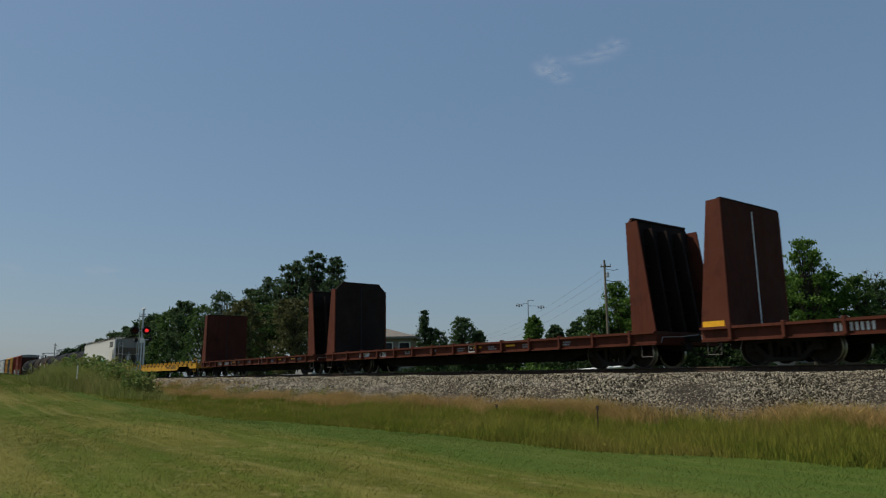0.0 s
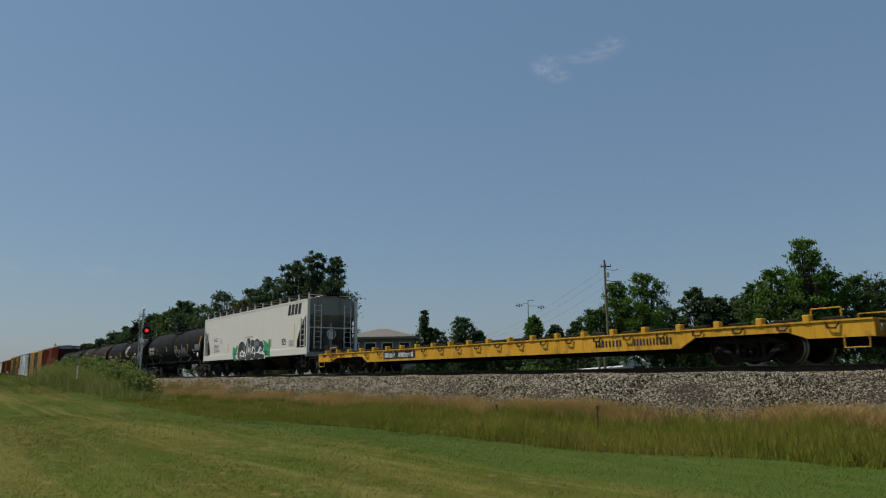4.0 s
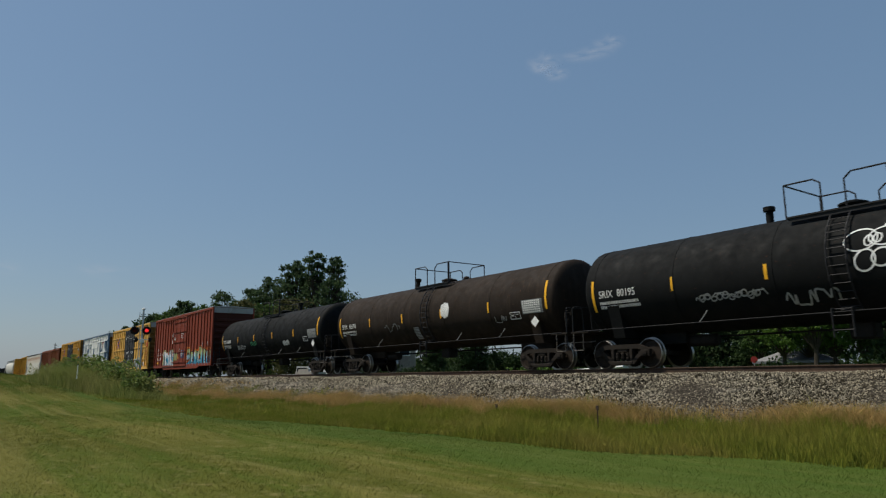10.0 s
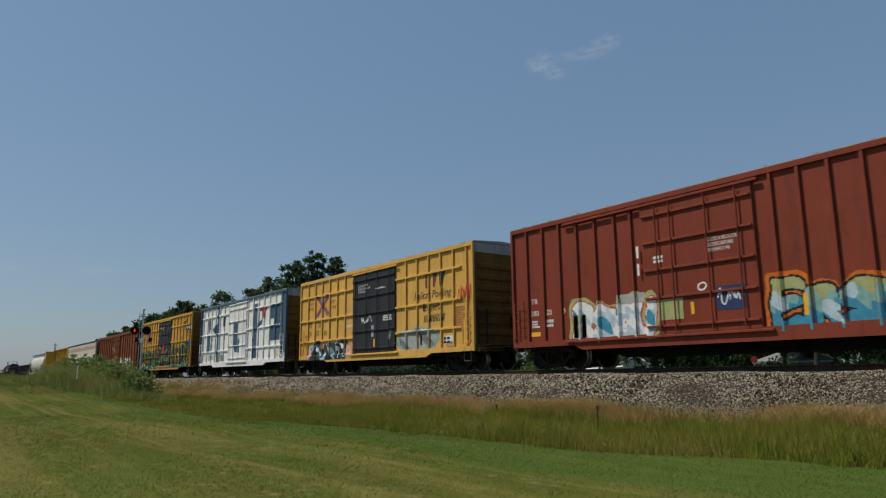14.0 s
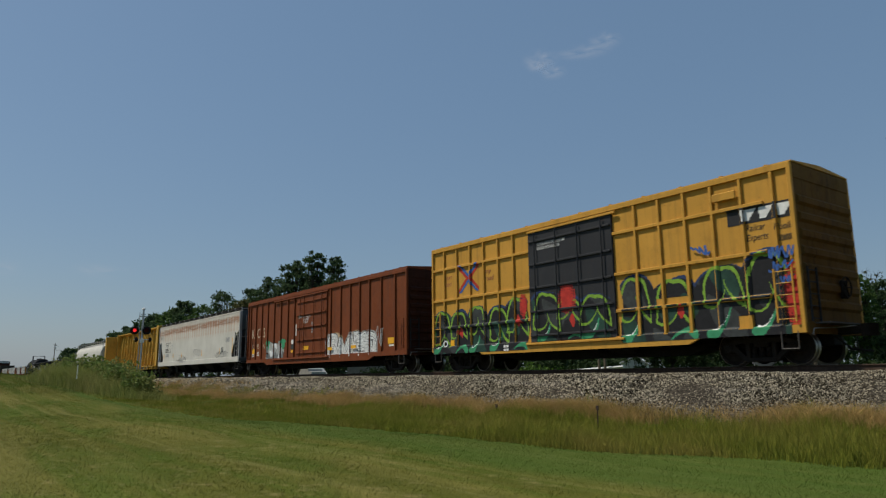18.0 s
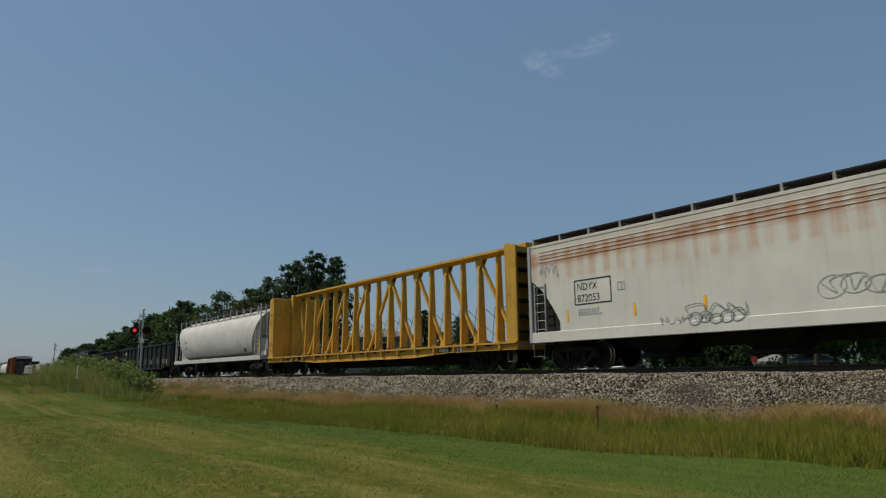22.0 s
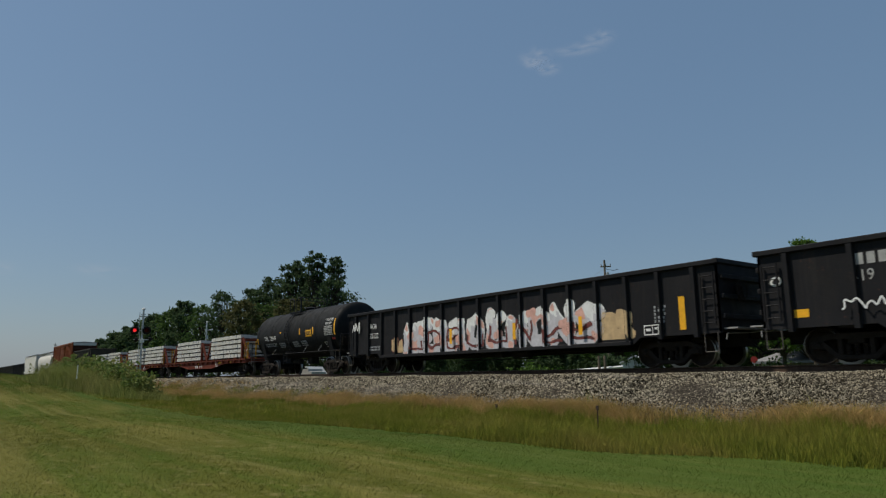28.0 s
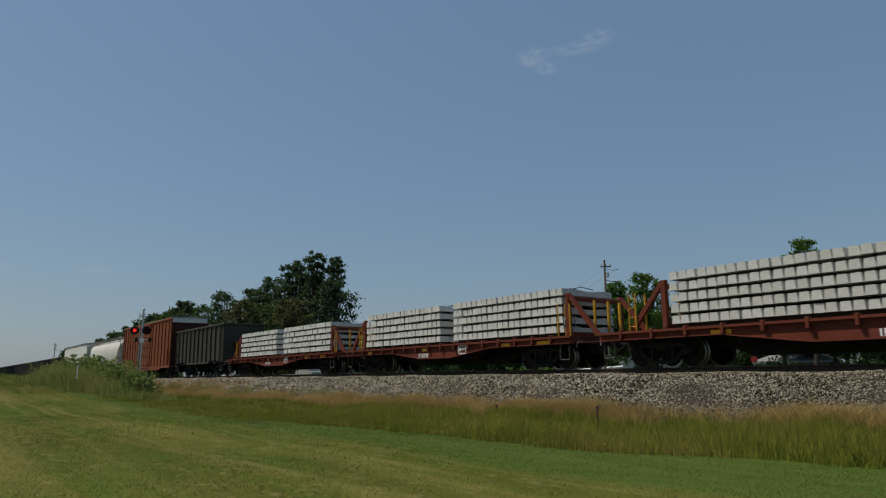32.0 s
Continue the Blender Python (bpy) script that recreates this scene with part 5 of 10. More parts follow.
def bulkhead_flat(label, L, seed, clip=(0, 0), lean=True):
    car = deck_car("bulkhead_flat_car", label, L, DARK_RUST, (0.66, 1.06), 0.75, 0.0, 2.0)
    xe = L / 2
    for e in (-1, 1):
        k = clip[0] if e < 0 else clip[1]
        zt = 4.78 if k > 0.3 else 4.58
        bh = Geo()
        prof = [(-1.5, 1.06), (-1.5, zt - k), (-1.5 + k, zt), (1.5 - k, zt), (1.5, zt - k), (1.5, 1.06)]
        xi = xe - 0.86
        x0, x1 = sorted((e * xi, e * (xi + 0.08)))
        bh.slab(prof, "yz", x0, x1)
        b = part("bulkhead", bh, SHADED_SOOT_BLACK if k > 0.3 else SHADED_SOOT_MAROON, car, "tall sooty maroon end bulkhead, darkened for shade")
        # thin sheet that paints the back black, for soot and shade together
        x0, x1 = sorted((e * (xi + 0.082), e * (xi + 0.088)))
        part("back_sheet", Geo().slab([(y * 0.99, z - 0.02) for y, z in prof], "yz", x0, x1), SHADED_SOOT_BLACK, b, "bulkhead back painted black for soot and shade")
        for s in (-1, 1):
            g = Geo().slab([(e * xe, 0.7), (e * xe, 1.06), (e * (xi + 0.42), zt - k), (e * xi, zt - k), (e * xi, 0.7)], "xz", s * 1.52, s * 1.58)
            part("side_plate", g, DARK_RUST, b, "faded orange-red tapered side plate")
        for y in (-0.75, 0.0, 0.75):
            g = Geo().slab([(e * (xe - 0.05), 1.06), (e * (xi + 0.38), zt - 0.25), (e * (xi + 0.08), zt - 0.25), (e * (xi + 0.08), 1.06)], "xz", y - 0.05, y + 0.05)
            part("brace", g, SHADED_SOOT_BLACK, b)
        part("cap", Geo().cbox(min(e * xi, e * (xi + 0.13)), max(e * xi, e * (xi + 0.13)), -1.5 + k, 1.5 - k, zt - 0.02, zt + 0.05, 0.01), SHADED_SOOT_BLACK, b)
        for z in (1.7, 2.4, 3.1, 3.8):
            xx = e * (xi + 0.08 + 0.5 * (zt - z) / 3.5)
            part("rung", Geo().rod((xx, -1.4, z), (xx, 1.4, z), 0.025, 5), SHADED_SOOT_BLACK, b)
        part("strap_line", Geo().box(min(e * (xi - 0.012), e * xi), max(e * (xi - 0.012), e * xi), 0.0, 0.045, 1.1, zt - 0.2), WHITE_MARK if clip == (0, 0) else RUNG, b)
        if clip == (0.0, 0.0):
            patch(car, *sorted((e * (xe - 0.05), e * (xi + 0.15))), 1.0, 1.22, YELLOW_TAPE, flat_side(-1.585), "yellow reflective patch", "reflector", 1)
    sf = flat_side(-1.576)
    bars(car, -xe + 3.5, 0.76, 0.95, 0.2, 4, WHITE_MARK, sf, 1, 0.25, label="white reporting mark on the sill")
    if seed == 12:
        words(car, "546 205", -xe + 5.1, 0.74, 0.3, WHITE_MARK, sf, 0, 0.85, "white car number")
    else:
        bars(car, -xe + 5.1, 0.76, 1.4, 0.2, 6, WHITE_MARK, sf, 1, 0.3)
    rnd = random.Random(seed)
    for i in range(6):
        x = -xe + 6.6 + i * 1.9
        if rnd.random() < 0.3:
            patch(car, x, x + 0.5, 0.86, 0.93, YELLOW_TAPE, sf, "yellow reflective patch", "reflector", 1)
        bars(car, x + 0.9, 0.78, 0.5, 0.14, 8, GREY_MARK, sf, 2, 0.35, 0.3, seed + i)
    frame_mark(car, 1.6, 2.2, 0.72, 1.0, WHITE_MARK, sf, 0.03)
    return car


def long_flat(label, L):
    car = thing("long_flat_car", label, "freight car", "cars of the freight train")
    xe = L / 2
    part("deck", Geo().cbox(-xe, xe, -1.3, 1.3, 0.92, 1.0, 0.01), UNDER, car)
    for s in (-1, 1):
        g = Geo()
        g.slab([(-xe, 0.62), (-xe + 1.5, 0.62), (-xe + 2.0, 0.80), (-xe + 4.6, 0.80), (-xe + 5.1, 0.52), (xe - 5.1, 0.52), (xe - 4.6, 0.80), (xe - 2.0, 0.80), (xe - 1.5, 0.62), (xe, 0.62), (xe, 1.04), (-xe, 1.04)], "xz", s * 1.5, s * 1.57)
        g.slab([(-xe, 1.0), (xe, 1.0), (xe, 1.04), (-xe, 1.04)], "xz", s * 1.38, s * 1.6)
        part("side_sill", g, FLAT_YELLOW, car, "bright yellow side sill")
        post = Geo().cbox(-0.09, 0.09, min(s * 1.42, s * 1.61), max(s * 1.42, s * 1.61), 0.98, 1.2, 0.015).mesh("stake", FLAT_YELLOW)
        clip = Geo().path([(-0.15, s * 1.6, 0.98), (-0.12, s * 1.64, 0.86), (0.08, s * 1.64, 0.84), (0.16, s * 1.6, 0.98)], 0.02, 5).cbox(-0.28, 0.28, min(s * 1.42, s * 1.52), max(s * 1.42, s * 1.52), 1.04, 1.12, 0.02).mesh("tie_down", STEEL_DARK)
        for i in range(44):
            x = -xe + 0.9 + (L - 1.8) * i / 43
            part("tie_down" if i % 2 else "stake", clip if i % 2 else post, None, car, at=pose(x, 0, 0))
        for e in (-1, 1):
            stirrup(car, e * (xe - 0.4), s * 1.57, 0.38, 0.68, FLAT_YELLOW, 0.55)
            part("corner_rail", Geo().path([(e * (xe - 0.8), s * 1.3, 1.0), (e * (xe - 0.8), s * 1.3, 1.35), (e * (xe - 1.5), s * 1.3, 1.35), (e * (xe - 1.5), s * 1.3, 1.0)], 0.018, 5), FLAT_YELLOW, car)
    part("deck_clutter", Geo().cbox(-9, -6.5, -0.9, 0.9, 1.0, 1.14, 0.03).cbox(-1.6, 1.6, -0.7, 0.7, 1.0, 1.2, 0.04).cbox(6.5, 9.2, -0.9, 0.9, 1.0, 1.14, 0.03), UNDER, car)
    for e in (-1, 1):
        part("end_sill", Geo().cbox(min(e * (xe - 0.15), e * xe), max(e * (xe - 0.15), e * xe), -1.5, 1.5, 0.62, 1.04, 0.015), FLAT_YELLOW, car)
    underframe(car, L, (0.42, 0.92), 0.72, 3.3)
    sf = flat_side(-1.578)
    patch(car, -7.18, -4.58, 0.62, 0.94, BLACK_MARK, sf, "black number panel", "decal", 1)
    bars(car, -7.06, 0.68, 0.95, 0.2, 4, WHITE_MARK, flat_side(-1.584), 1, 0.3)
    bars(car, -5.88, 0.68, 1.2, 0.2, 6, WHITE_MARK, flat_side(-1.584), 1, 0.3)
    bars(car, xe - 8.2, 0.66, 1.1, 0.2, 4, BLACK_MARK, sf, 1, 0.3)
    bars(car, xe - 6.7, 0.66, 1.4, 0.2, 6, BLACK_MARK, sf, 1, 0.3)
    bars(car, -xe + 1.7, 0.84, 0.5, 0.16, 6, BLACK_MARK, sf, 3, 0.3, 0.2)
    bars(car, -xe + 0.5, 0.86, 0.35, 0.14, 4, RUST_RED, sf, 1, 0.1)
    return car


def gondola(label, L, mat, zt=2.93, zb=0.68, ribs=13, seed=1, reach=0.8):
    car = thing("gondola", label, "freight car", "cars of the freight train")
    xe = L / 2
    part("floor_plate", Geo().box(-xe + 0.1, xe - 0.1, -1.45, 1.45, 1.0, 1.08), UNDER, car)
    for s in (-1, 1):
        y0, y1 = sorted((s * 1.47, s * 1.50))
        part("side_wall", Geo().slab([(-xe, zb + 0.22), (-xe + 2.7, zb + 0.22), (-xe + 3.0, zb), (xe - 3.0, zb), (xe - 2.7, zb + 0.22), (xe, zb + 0.22), (xe, zt - 0.1), (-xe, zt - 0.1)], "xz", y0, y1), mat, car)
        part("top_chord", Geo().cbox(-xe, xe, min(s * 1.44, s * 1.6), max(s * 1.44, s * 1.6), zt - 0.14, zt, 0.02), mat, car)
        part("side_sill", Geo().cbox(-xe + 3, xe - 3, min(s * 1.46, s * 1.59), max(s * 1.46, s * 1.59), zb, zb + 0.13, 0.015), mat, car)
        rib = Geo().slab([(-0.09, min(s * 1.5, s * 1.6)), (0.09, min(s * 1.5, s * 1.6)), (0.06, max(s * 1.5, s * 1.6)), (-0.06, max(s * 1.5, s * 1.6))] if s > 0 else [(-0.06, -1.6), (0.06, -1.6), (0.09, -1.5), (-0.09, -1.5)], "xy", zb + 0.13, zt - 0.14).mesh("side_post", mat)
        for i in range(ribs):
            part("side_post", rib, None, car, at=pose(-xe + 0.75 + (L - 1.5) * i / (ribs - 1), 0, 0))
        for e in (-1, 1):
            stirrup(car, e * (xe - 0.3), s * 1.55, 0.4, zb + 0.25, DULL, 0.4)
            ladder(car, e * (xe - 0.32), s * 1.58, zb + 0.5, zt - 0.45, mat, 0.4, 4)
    for e in (-1, 1):
        part("end_wall", Geo().box(min(e * (xe - 0.08), e * xe), max(e * (xe - 0.08), e * xe), -1.5, 1.5, 0.95, zt - 0.05), mat, car)
        for z in (1.35, 1.9, 2.45):
            part("end_rib", Geo().cbox(min(e * xe, e * (xe + 0.1)), max(e * xe, e * (xe + 0.1)), -1.45, 1.45, z - 0.07, z + 0.07, 0.02), mat, car)
        part("end_chord", Geo().cbox(min(e * (xe - 0.1), e * (xe + 0.08)), max(e * (xe - 0.1), e * (xe + 0.08)), -1.6, 1.6, zt - 0.13, zt + 0.01, 0.02), mat, car)
        part("end_platform", Geo().box(min(e * xe, e * (xe + 0.4)), max(e * xe, e * (xe + 0.4)), -1.4, 1.4, 1.0, 1.04), GALV, car)
    handbrake(car, xe + 0.05, -0.6, 2.1, STEEL_DARK)
    underframe(car, L, (0.55, 1.0), reach, 2.0)
    return car


def centre_beam(label, L):
    car = deck_car("centrebeam_flat_car", label, L, BEAM_YELLOW, (0.74, 1.04), 0.6, 0.14, 2.4, BEAM_YELLOW, 16)
    xe = L / 2
    zt, zbm = 4.68, 4.9
    for e in (-1, 1):
        xi = xe - 0.6
        b = part("bulkhead", Geo().cbox(min(e * xi, e * (xi + 0.12)), max(e * xi, e * (xi + 0.12)), -1.5, 1.5, 1.04, zt, 0.02), BEAM_YELLOW, car, "yellow riveted end bulkhead")
        for s in (-1, 1):
            part("side_plate", Geo().slab([(e * xe, 0.9), (e * xe, zt - 0.1), (e * (xi + 0.3), zt), (e * xi, zt), (e * xi, 0.9)], "xz", s * 1.5, s * 1.58), BEAM_YELLOW, b)
        for k in range(6):
            z = 1.4 + k * 0.58
            part("stiffener", Geo().cbox(min(e * (xi + 0.12), e * (xe - 0.02)), max(e * (xi + 0.12), e * (xe - 0.02)), -1.5, 1.5, z - 0.04, z + 0.04, 0.01), UNDER, b)
        part("batten", Geo().cbox(min(e * (xi - 0.35), e * xi), max(e * (xi - 0.35), e * xi), -0.45, 0.45, 1.04, zbm, 0.02), BEAM_YELLOW, b)
    part("top_beam", Geo().slab([(-0.3, zbm), (0.3, zbm), (0.3, zbm - 0.1), (0.12, zbm - 0.2), (-0.12, zbm - 0.2), (-0.3, zbm - 0.1)], "yz", -xe + 0.75, xe - 0.75), BEAM_YELLOW, car)
    col = Geo().slab([(-0.22, 1.04), (0.22, 1.04), (0.1, zbm - 0.15), (-0.1, zbm - 0.15)], "yz", -0.06, 0.06).mesh("column", BEAM_YELLOW)
    xs = np.linspace(-xe + 2.15, xe - 1.55, 17)
    for x in xs:
        part("column", col, None, car, at=pose(float(x), 0, 0))
    step = float(xs[1] - xs[0])

    def brace(x, up):
        d = 1.8 * step * up
        g = Geo().slab([(x - 0.07, 1.06), (x + 0.07, 1.06), (x + d + 0.07, zbm - 0.3), (x + d - 0.07, zbm - 0.3)], "xz", -0.07, 0.07)
        b = part("diagonal_brace", g, BEAM_YELLOW, car)
        q = 1 if up > 0 else -1
        for y in (-0.12, 0.1):
            part("gusset_plate", Geo().slab([(x + d - q * 0.3, zbm - 0.18), (x + d + q * 0.22, zbm - 0.18), (x + d + q * 0.2, zbm - 0.62), (x + d - q * 0.02, zbm - 0.66)], "xz", y, y + 0.02), BEAM_YELLOW, b)
            part("gusset_plate", Geo().slab([(x - q * 0.2, 1.04), (x + q * 0.25, 1.04), (x + q * 0.2, 1.3), (x - q * 0.05, 1.3)], "xz", y, y + 0.02), BEAM_YELLOW, b)
    for k in range(4):
        brace(float(xs[2 * k]) + 0.2, 1)
        brace(float(xs[16 - 2 * k]) - 0.2, -1)
    brace(float(xs[0]) - 0.2, -0.4)
    brace(float(xs[16]) + 0.2, 0.4)
    wires = Geo()
    for i in range(16):
        for s in (-1, 1):
            wires.rod((float(xs[i]), s * 0.25, 2.6), (float(xs[i]) + step * 0.95, s * 1.4, 1.1), 0.012, 4)
    part("lashing_wire", wires, RUNG, car, "thin dark tie-down cables")
    winch = Geo().lathe([(0.1, -0.12), (0.1, 0.12)], "x", (0, -1.58, 1.0), 10).cbox(-0.14, 0.14, -1.66, -1.5, 0.94, 1.1, 0.02).mesh("winch", STEEL_DARK)
    for i in range(17):
        part("winch", winch, None, car, at=pose(float(xs[i]) - 0.1, 0, 0))
    for z in np.arange(2.4, 3.5, 0.14):
        bars(car, -xe + 0.72, float(z), 0.22, 0.05, 5, BLACK_MARK, flat_side(-0.456), 1, 0.3, 0.3, int(z * 100))
    bars(car, -xe + 0.16, 3.6, 0.34, 0.1, 6, BLACK_MARK, flat_side(-1.584), 3, 0.4, 0.2, 7)
    bars(car, -xe + 0.2, 3.0, 0.12, 0.3, 2, BLACK_MARK, flat_side(-1.584), 2, 0.3, 0.2, 9)
    scribble(car, -xe + 0.1, -xe + 0.52, 1.65, 1.95, flat_side(-1.585), 12, "red", 0.02, 5, "dark red sprayed tag")
    scribble(car, -xe + 0.22, -xe + 0.44, 1.42, 1.58, flat_side(-1.585), 13, "red", 0.018, 3, "dark red sprayed tag")
    sf = flat_side(-1.575)
    patch(car, xe - 4.9, xe - 4.0, 0.76, 1.0, BLACK_MARK, sf, "black logo plate", "decal", 1)
    bars(car, xe - 4.8, 0.8, 0.66, 0.15, 3, WHITE_MARK, flat_side(-1.579), 1, 0.3, slant=0.3)
    patch(car, xe - 3.75, xe - 3.3, 0.72, 1.04, WHITE_MARK, sf, "white panel", "decal", 1)
    bars(car, xe - 3.7, 0.78, 0.36, 0.2, 2, BLACK_MARK, flat_side(-1.579), 2, 0.3)
    patch(car, -xe + 2.6, -xe + 5.2, 0.76, 1.0, BLACK_MARK, sf, "black number plate panel", "decal", 1)
    for text, x in (("TTZX", 2.7), ("864", 3.85), ("830", 4.6)):
        words(car, text, -xe + x, 0.78, 0.24, WHITE_MARK, flat_side(-1.579), 0.2, 1.0, "white reporting mark")
    return car


def tie_flat(label, L):
    """Flat car with a yellow ladder and rails at one end and a hand brake at the other."""
    car = deck_car("tie_flat_car", label, L, RUST_RED, (0.84, 1.1), 0.75, 0.3, 1.9, None, 16)
    xe = L / 2
    for x in (-xe + 1.1, -xe + 1.35):
        part("stanchion", Geo().rod((x, -1.45, 1.1), (x, -1.45, 2.25), 0.025, 6), FLAT_YELLOW, car, "yellow end stanchion")
    part("stanchion", Geo().rod((-xe + 1.6, -1.3, 1.1), (-xe + 1.6, -1.3, 2.2), 0.03, 6), FLAT_YELLOW, car, "yellow end stanchion")
    for k in range(4):
        part("rung", Geo().rod((-xe + 1.1, -1.45, 1.25 + k * 0.28), (-xe + 1.35, -1.45, 1.25 + k * 0.28), 0.014, 5), FLAT_YELLOW, car)
    for x in (xe - 0.75, xe - 0.4, xe - 0.2):
        part("stanchion", Geo().rod((x, -1.4, 1.1), (x, -1.4, 2.2), 0.03, 6), FLAT_YELLOW, car, "yellow end stanchion")
    handbrake(car, xe - 0.5, -1.2, 1.55, GALV)
    return car


def a_frame(car, x, sgn):
    """A red restraint frame that leans on its brace towards sgn."""
    b = part("restraint_frame", Geo().cbox(x - 0.07, x + 0.07, -1.45, 1.45, 1.1, 1.25, 0.02), RUST_RED, car, "rust-red load restraint frame")
    for y in (-1.35, 1.35):
        part("upright", Geo().cbox(x - 0.09, x + 0.09, y - 0.08, y + 0.08, 1.1, 2.55, 0.02), RUST_RED, b)
        part("brace", Geo().slab([(x - 0.08, 2.55), (x + 0.08, 2.55), (x + sgn * 1.25 + 0.1, 1.1), (x + sgn * 1.25 - 0.1, 1.1)], "xz", y - 0.06, y + 0.06), RUST_RED, b)
    part("crossbar", Geo().cbox(x - 0.06, x + 0.06, -1.35, 1.35, 2.3, 2.45, 0.02), RUST_RED, b)
    for y in (-0.6, 0.1, 0.7):
        part("yellow_post", Geo().rod((x + sgn * 0.5, y, 1.1), (x + sgn * 0.5, y, 2.3), 0.05, 8), FLAT_YELLOW, b, "yellow bent pipe post")


def concrete_tie_mesh():
    g = Geo()
    l, w, h = 1.29, 0.147, 0.23
    # the ends are deeper and narrower at the top; the waist is lower
    secs = [(-l, 1.0), (-l + 0.05, 1.0), (-0.75, 1.0), (-0.3, 0.8), (0.3, 0.8), (0.75, 1.0), (l - 0.05, 1.0), (l, 1.0)]
    vs, fs = [], []
    for i, (y, k) in enumerate(secs):
        ww = w * (0.94 if i in (0, 7) else 1)
        vs += [(-ww, y, 0), (ww, y, 0), (ww * 0.8, y, h * k), (-ww * 0.8, y, h * k)]
    for i in range(7):
        o = i * 4
        fs += [(o + j, o + (j + 1) % 4, o + 4 + (j + 1) % 4, o + 4 + j) for j in range(4)]
    fs += [(3, 2, 1, 0), (28, 29, 30, 31)]
    return g.add(vs, fs).mesh("concrete_tie", CONCRETE, False)


TIE = concrete_tie_mesh()


def tie_stack(w, layers=5, z0=1.24, seed=1):
    st = thing("concrete_tie_stack", "stack of pale grey concrete railway ties on a red flat car", "tie stack", "stacks of concrete ties")
    rnd = random.Random(seed)
    n = int(round(w / 0.305))
    for y in (-1.1, -0.45, 0.45, 1.1):
        part("dunnage", Geo().cbox(-w / 2, w / 2, y - 0.06, y + 0.06, 1.1, z0, 0.01), TIMBER, st, "dark timber bearer")
    for k in range(layers):
        z = z0 + k * 0.32
        for i in range(n):
            x = -w / 2 + (i + 0.5) * w / n
            part("concrete_tie", TIE, None, st, at=pose(x + rnd.uniform(-0.003, 0.003), rnd.uniform(-0.03, 0.03) - 0.12, z, 0, 0, rnd.uniform(-0.5, 0.5)))
        if k < layers - 1:
            for y in (-0.85, 0.85):
                part("dunnage", Geo().box(-w / 2, w / 2, y - 0.05, y + 0.05, z + 0.225, z + 0.32), TIMBER, st)
    for i in range(3):
        x = -w / 2 + w * (0.8 + i * 0.08)
        part("lifting_wire", Geo().path([(x, -0.6, z0 + layers * 0.32 - 0.05), (x + 0.1, -0.3, z0 + layers * 0.32 + 0.03), (x + 0.15, 0.3, z0 + layers * 0.32 - 0.05)], 0.015, 5), RUNG, st)
    return st
# ---- the train, from its leading car to its last visible one ----
TRAIN = []


def couple(ob, s, shift=0.0):
    """Puts a car (or its load) in the train, its middle s metres along it."""
    TRAIN.append((ob, s + shift))
    return ob


def between(a, b):
    return (a + b) / 2, b - a


for k, (a, b, clip) in enumerate(((134.1, 154.6, (0.0, 0.0)), (111.8, 132.6, (0.35, 0.12)), (91.25, 110.4, (0.0, 0.1)))):
    s, L = between(a, b)
    couple(bulkhead_flat(("empty rust-red bulkhead flat car with white stencils", "empty dark-red bulkhead flat car with clipped bulkhead corners", "empty maroon bulkhead flat car coupled to a yellow flat")[k], L, 11 + k, clip), s, 0.1)

s, L = between(62.45, 90.05)
couple(long_flat("long empty bright yellow flat car with tie-down fittings", L), s)

s, L = between(43.5, 61.05)
gx = couple(covered_hopper("white covered hopper car with green and black graffiti", L, HOPPER_WHITE, "flat", end_mat=SHADED_SOOTY_GREY, post_mat=HOPPER_WHITE), s, -0.09)
sf = flat_side(-1.592)
for i in range(4):
    bars(gx, 58.45 - s + i * 0.46, 3.42, 0.5, 0.62, 1, BLACK_MARK, sf, 1, 0.3, slant=0.22, label="black slanted block of the owner's emblem", name="emblem")
words(gx, "GACX", 45.6 - s, 2.45, 0.36, BLACK_MARK, sf, 0, 0.9, "black reporting mark")
words(gx, "500021", 45.67 - s, 1.98, 0.35, BLACK_MARK, sf, 0, 0.95, "black car number")
bars(gx, 45.7 - s, 1.68, 1.2, 0.2, 10, GREY_MARK, sf, 2, 0.3)
frame_mark(gx, 47.0 - s, 47.3 - s, 2.28, 2.55, GREY_MARK, sf, 0.03)
words(gx, "DO NOT HAMMER", 51.75 - s, 2.42, 0.17, BROWNRED_MARK, sf, 0, 0.95, "small red DO NOT HAMMER lettering")


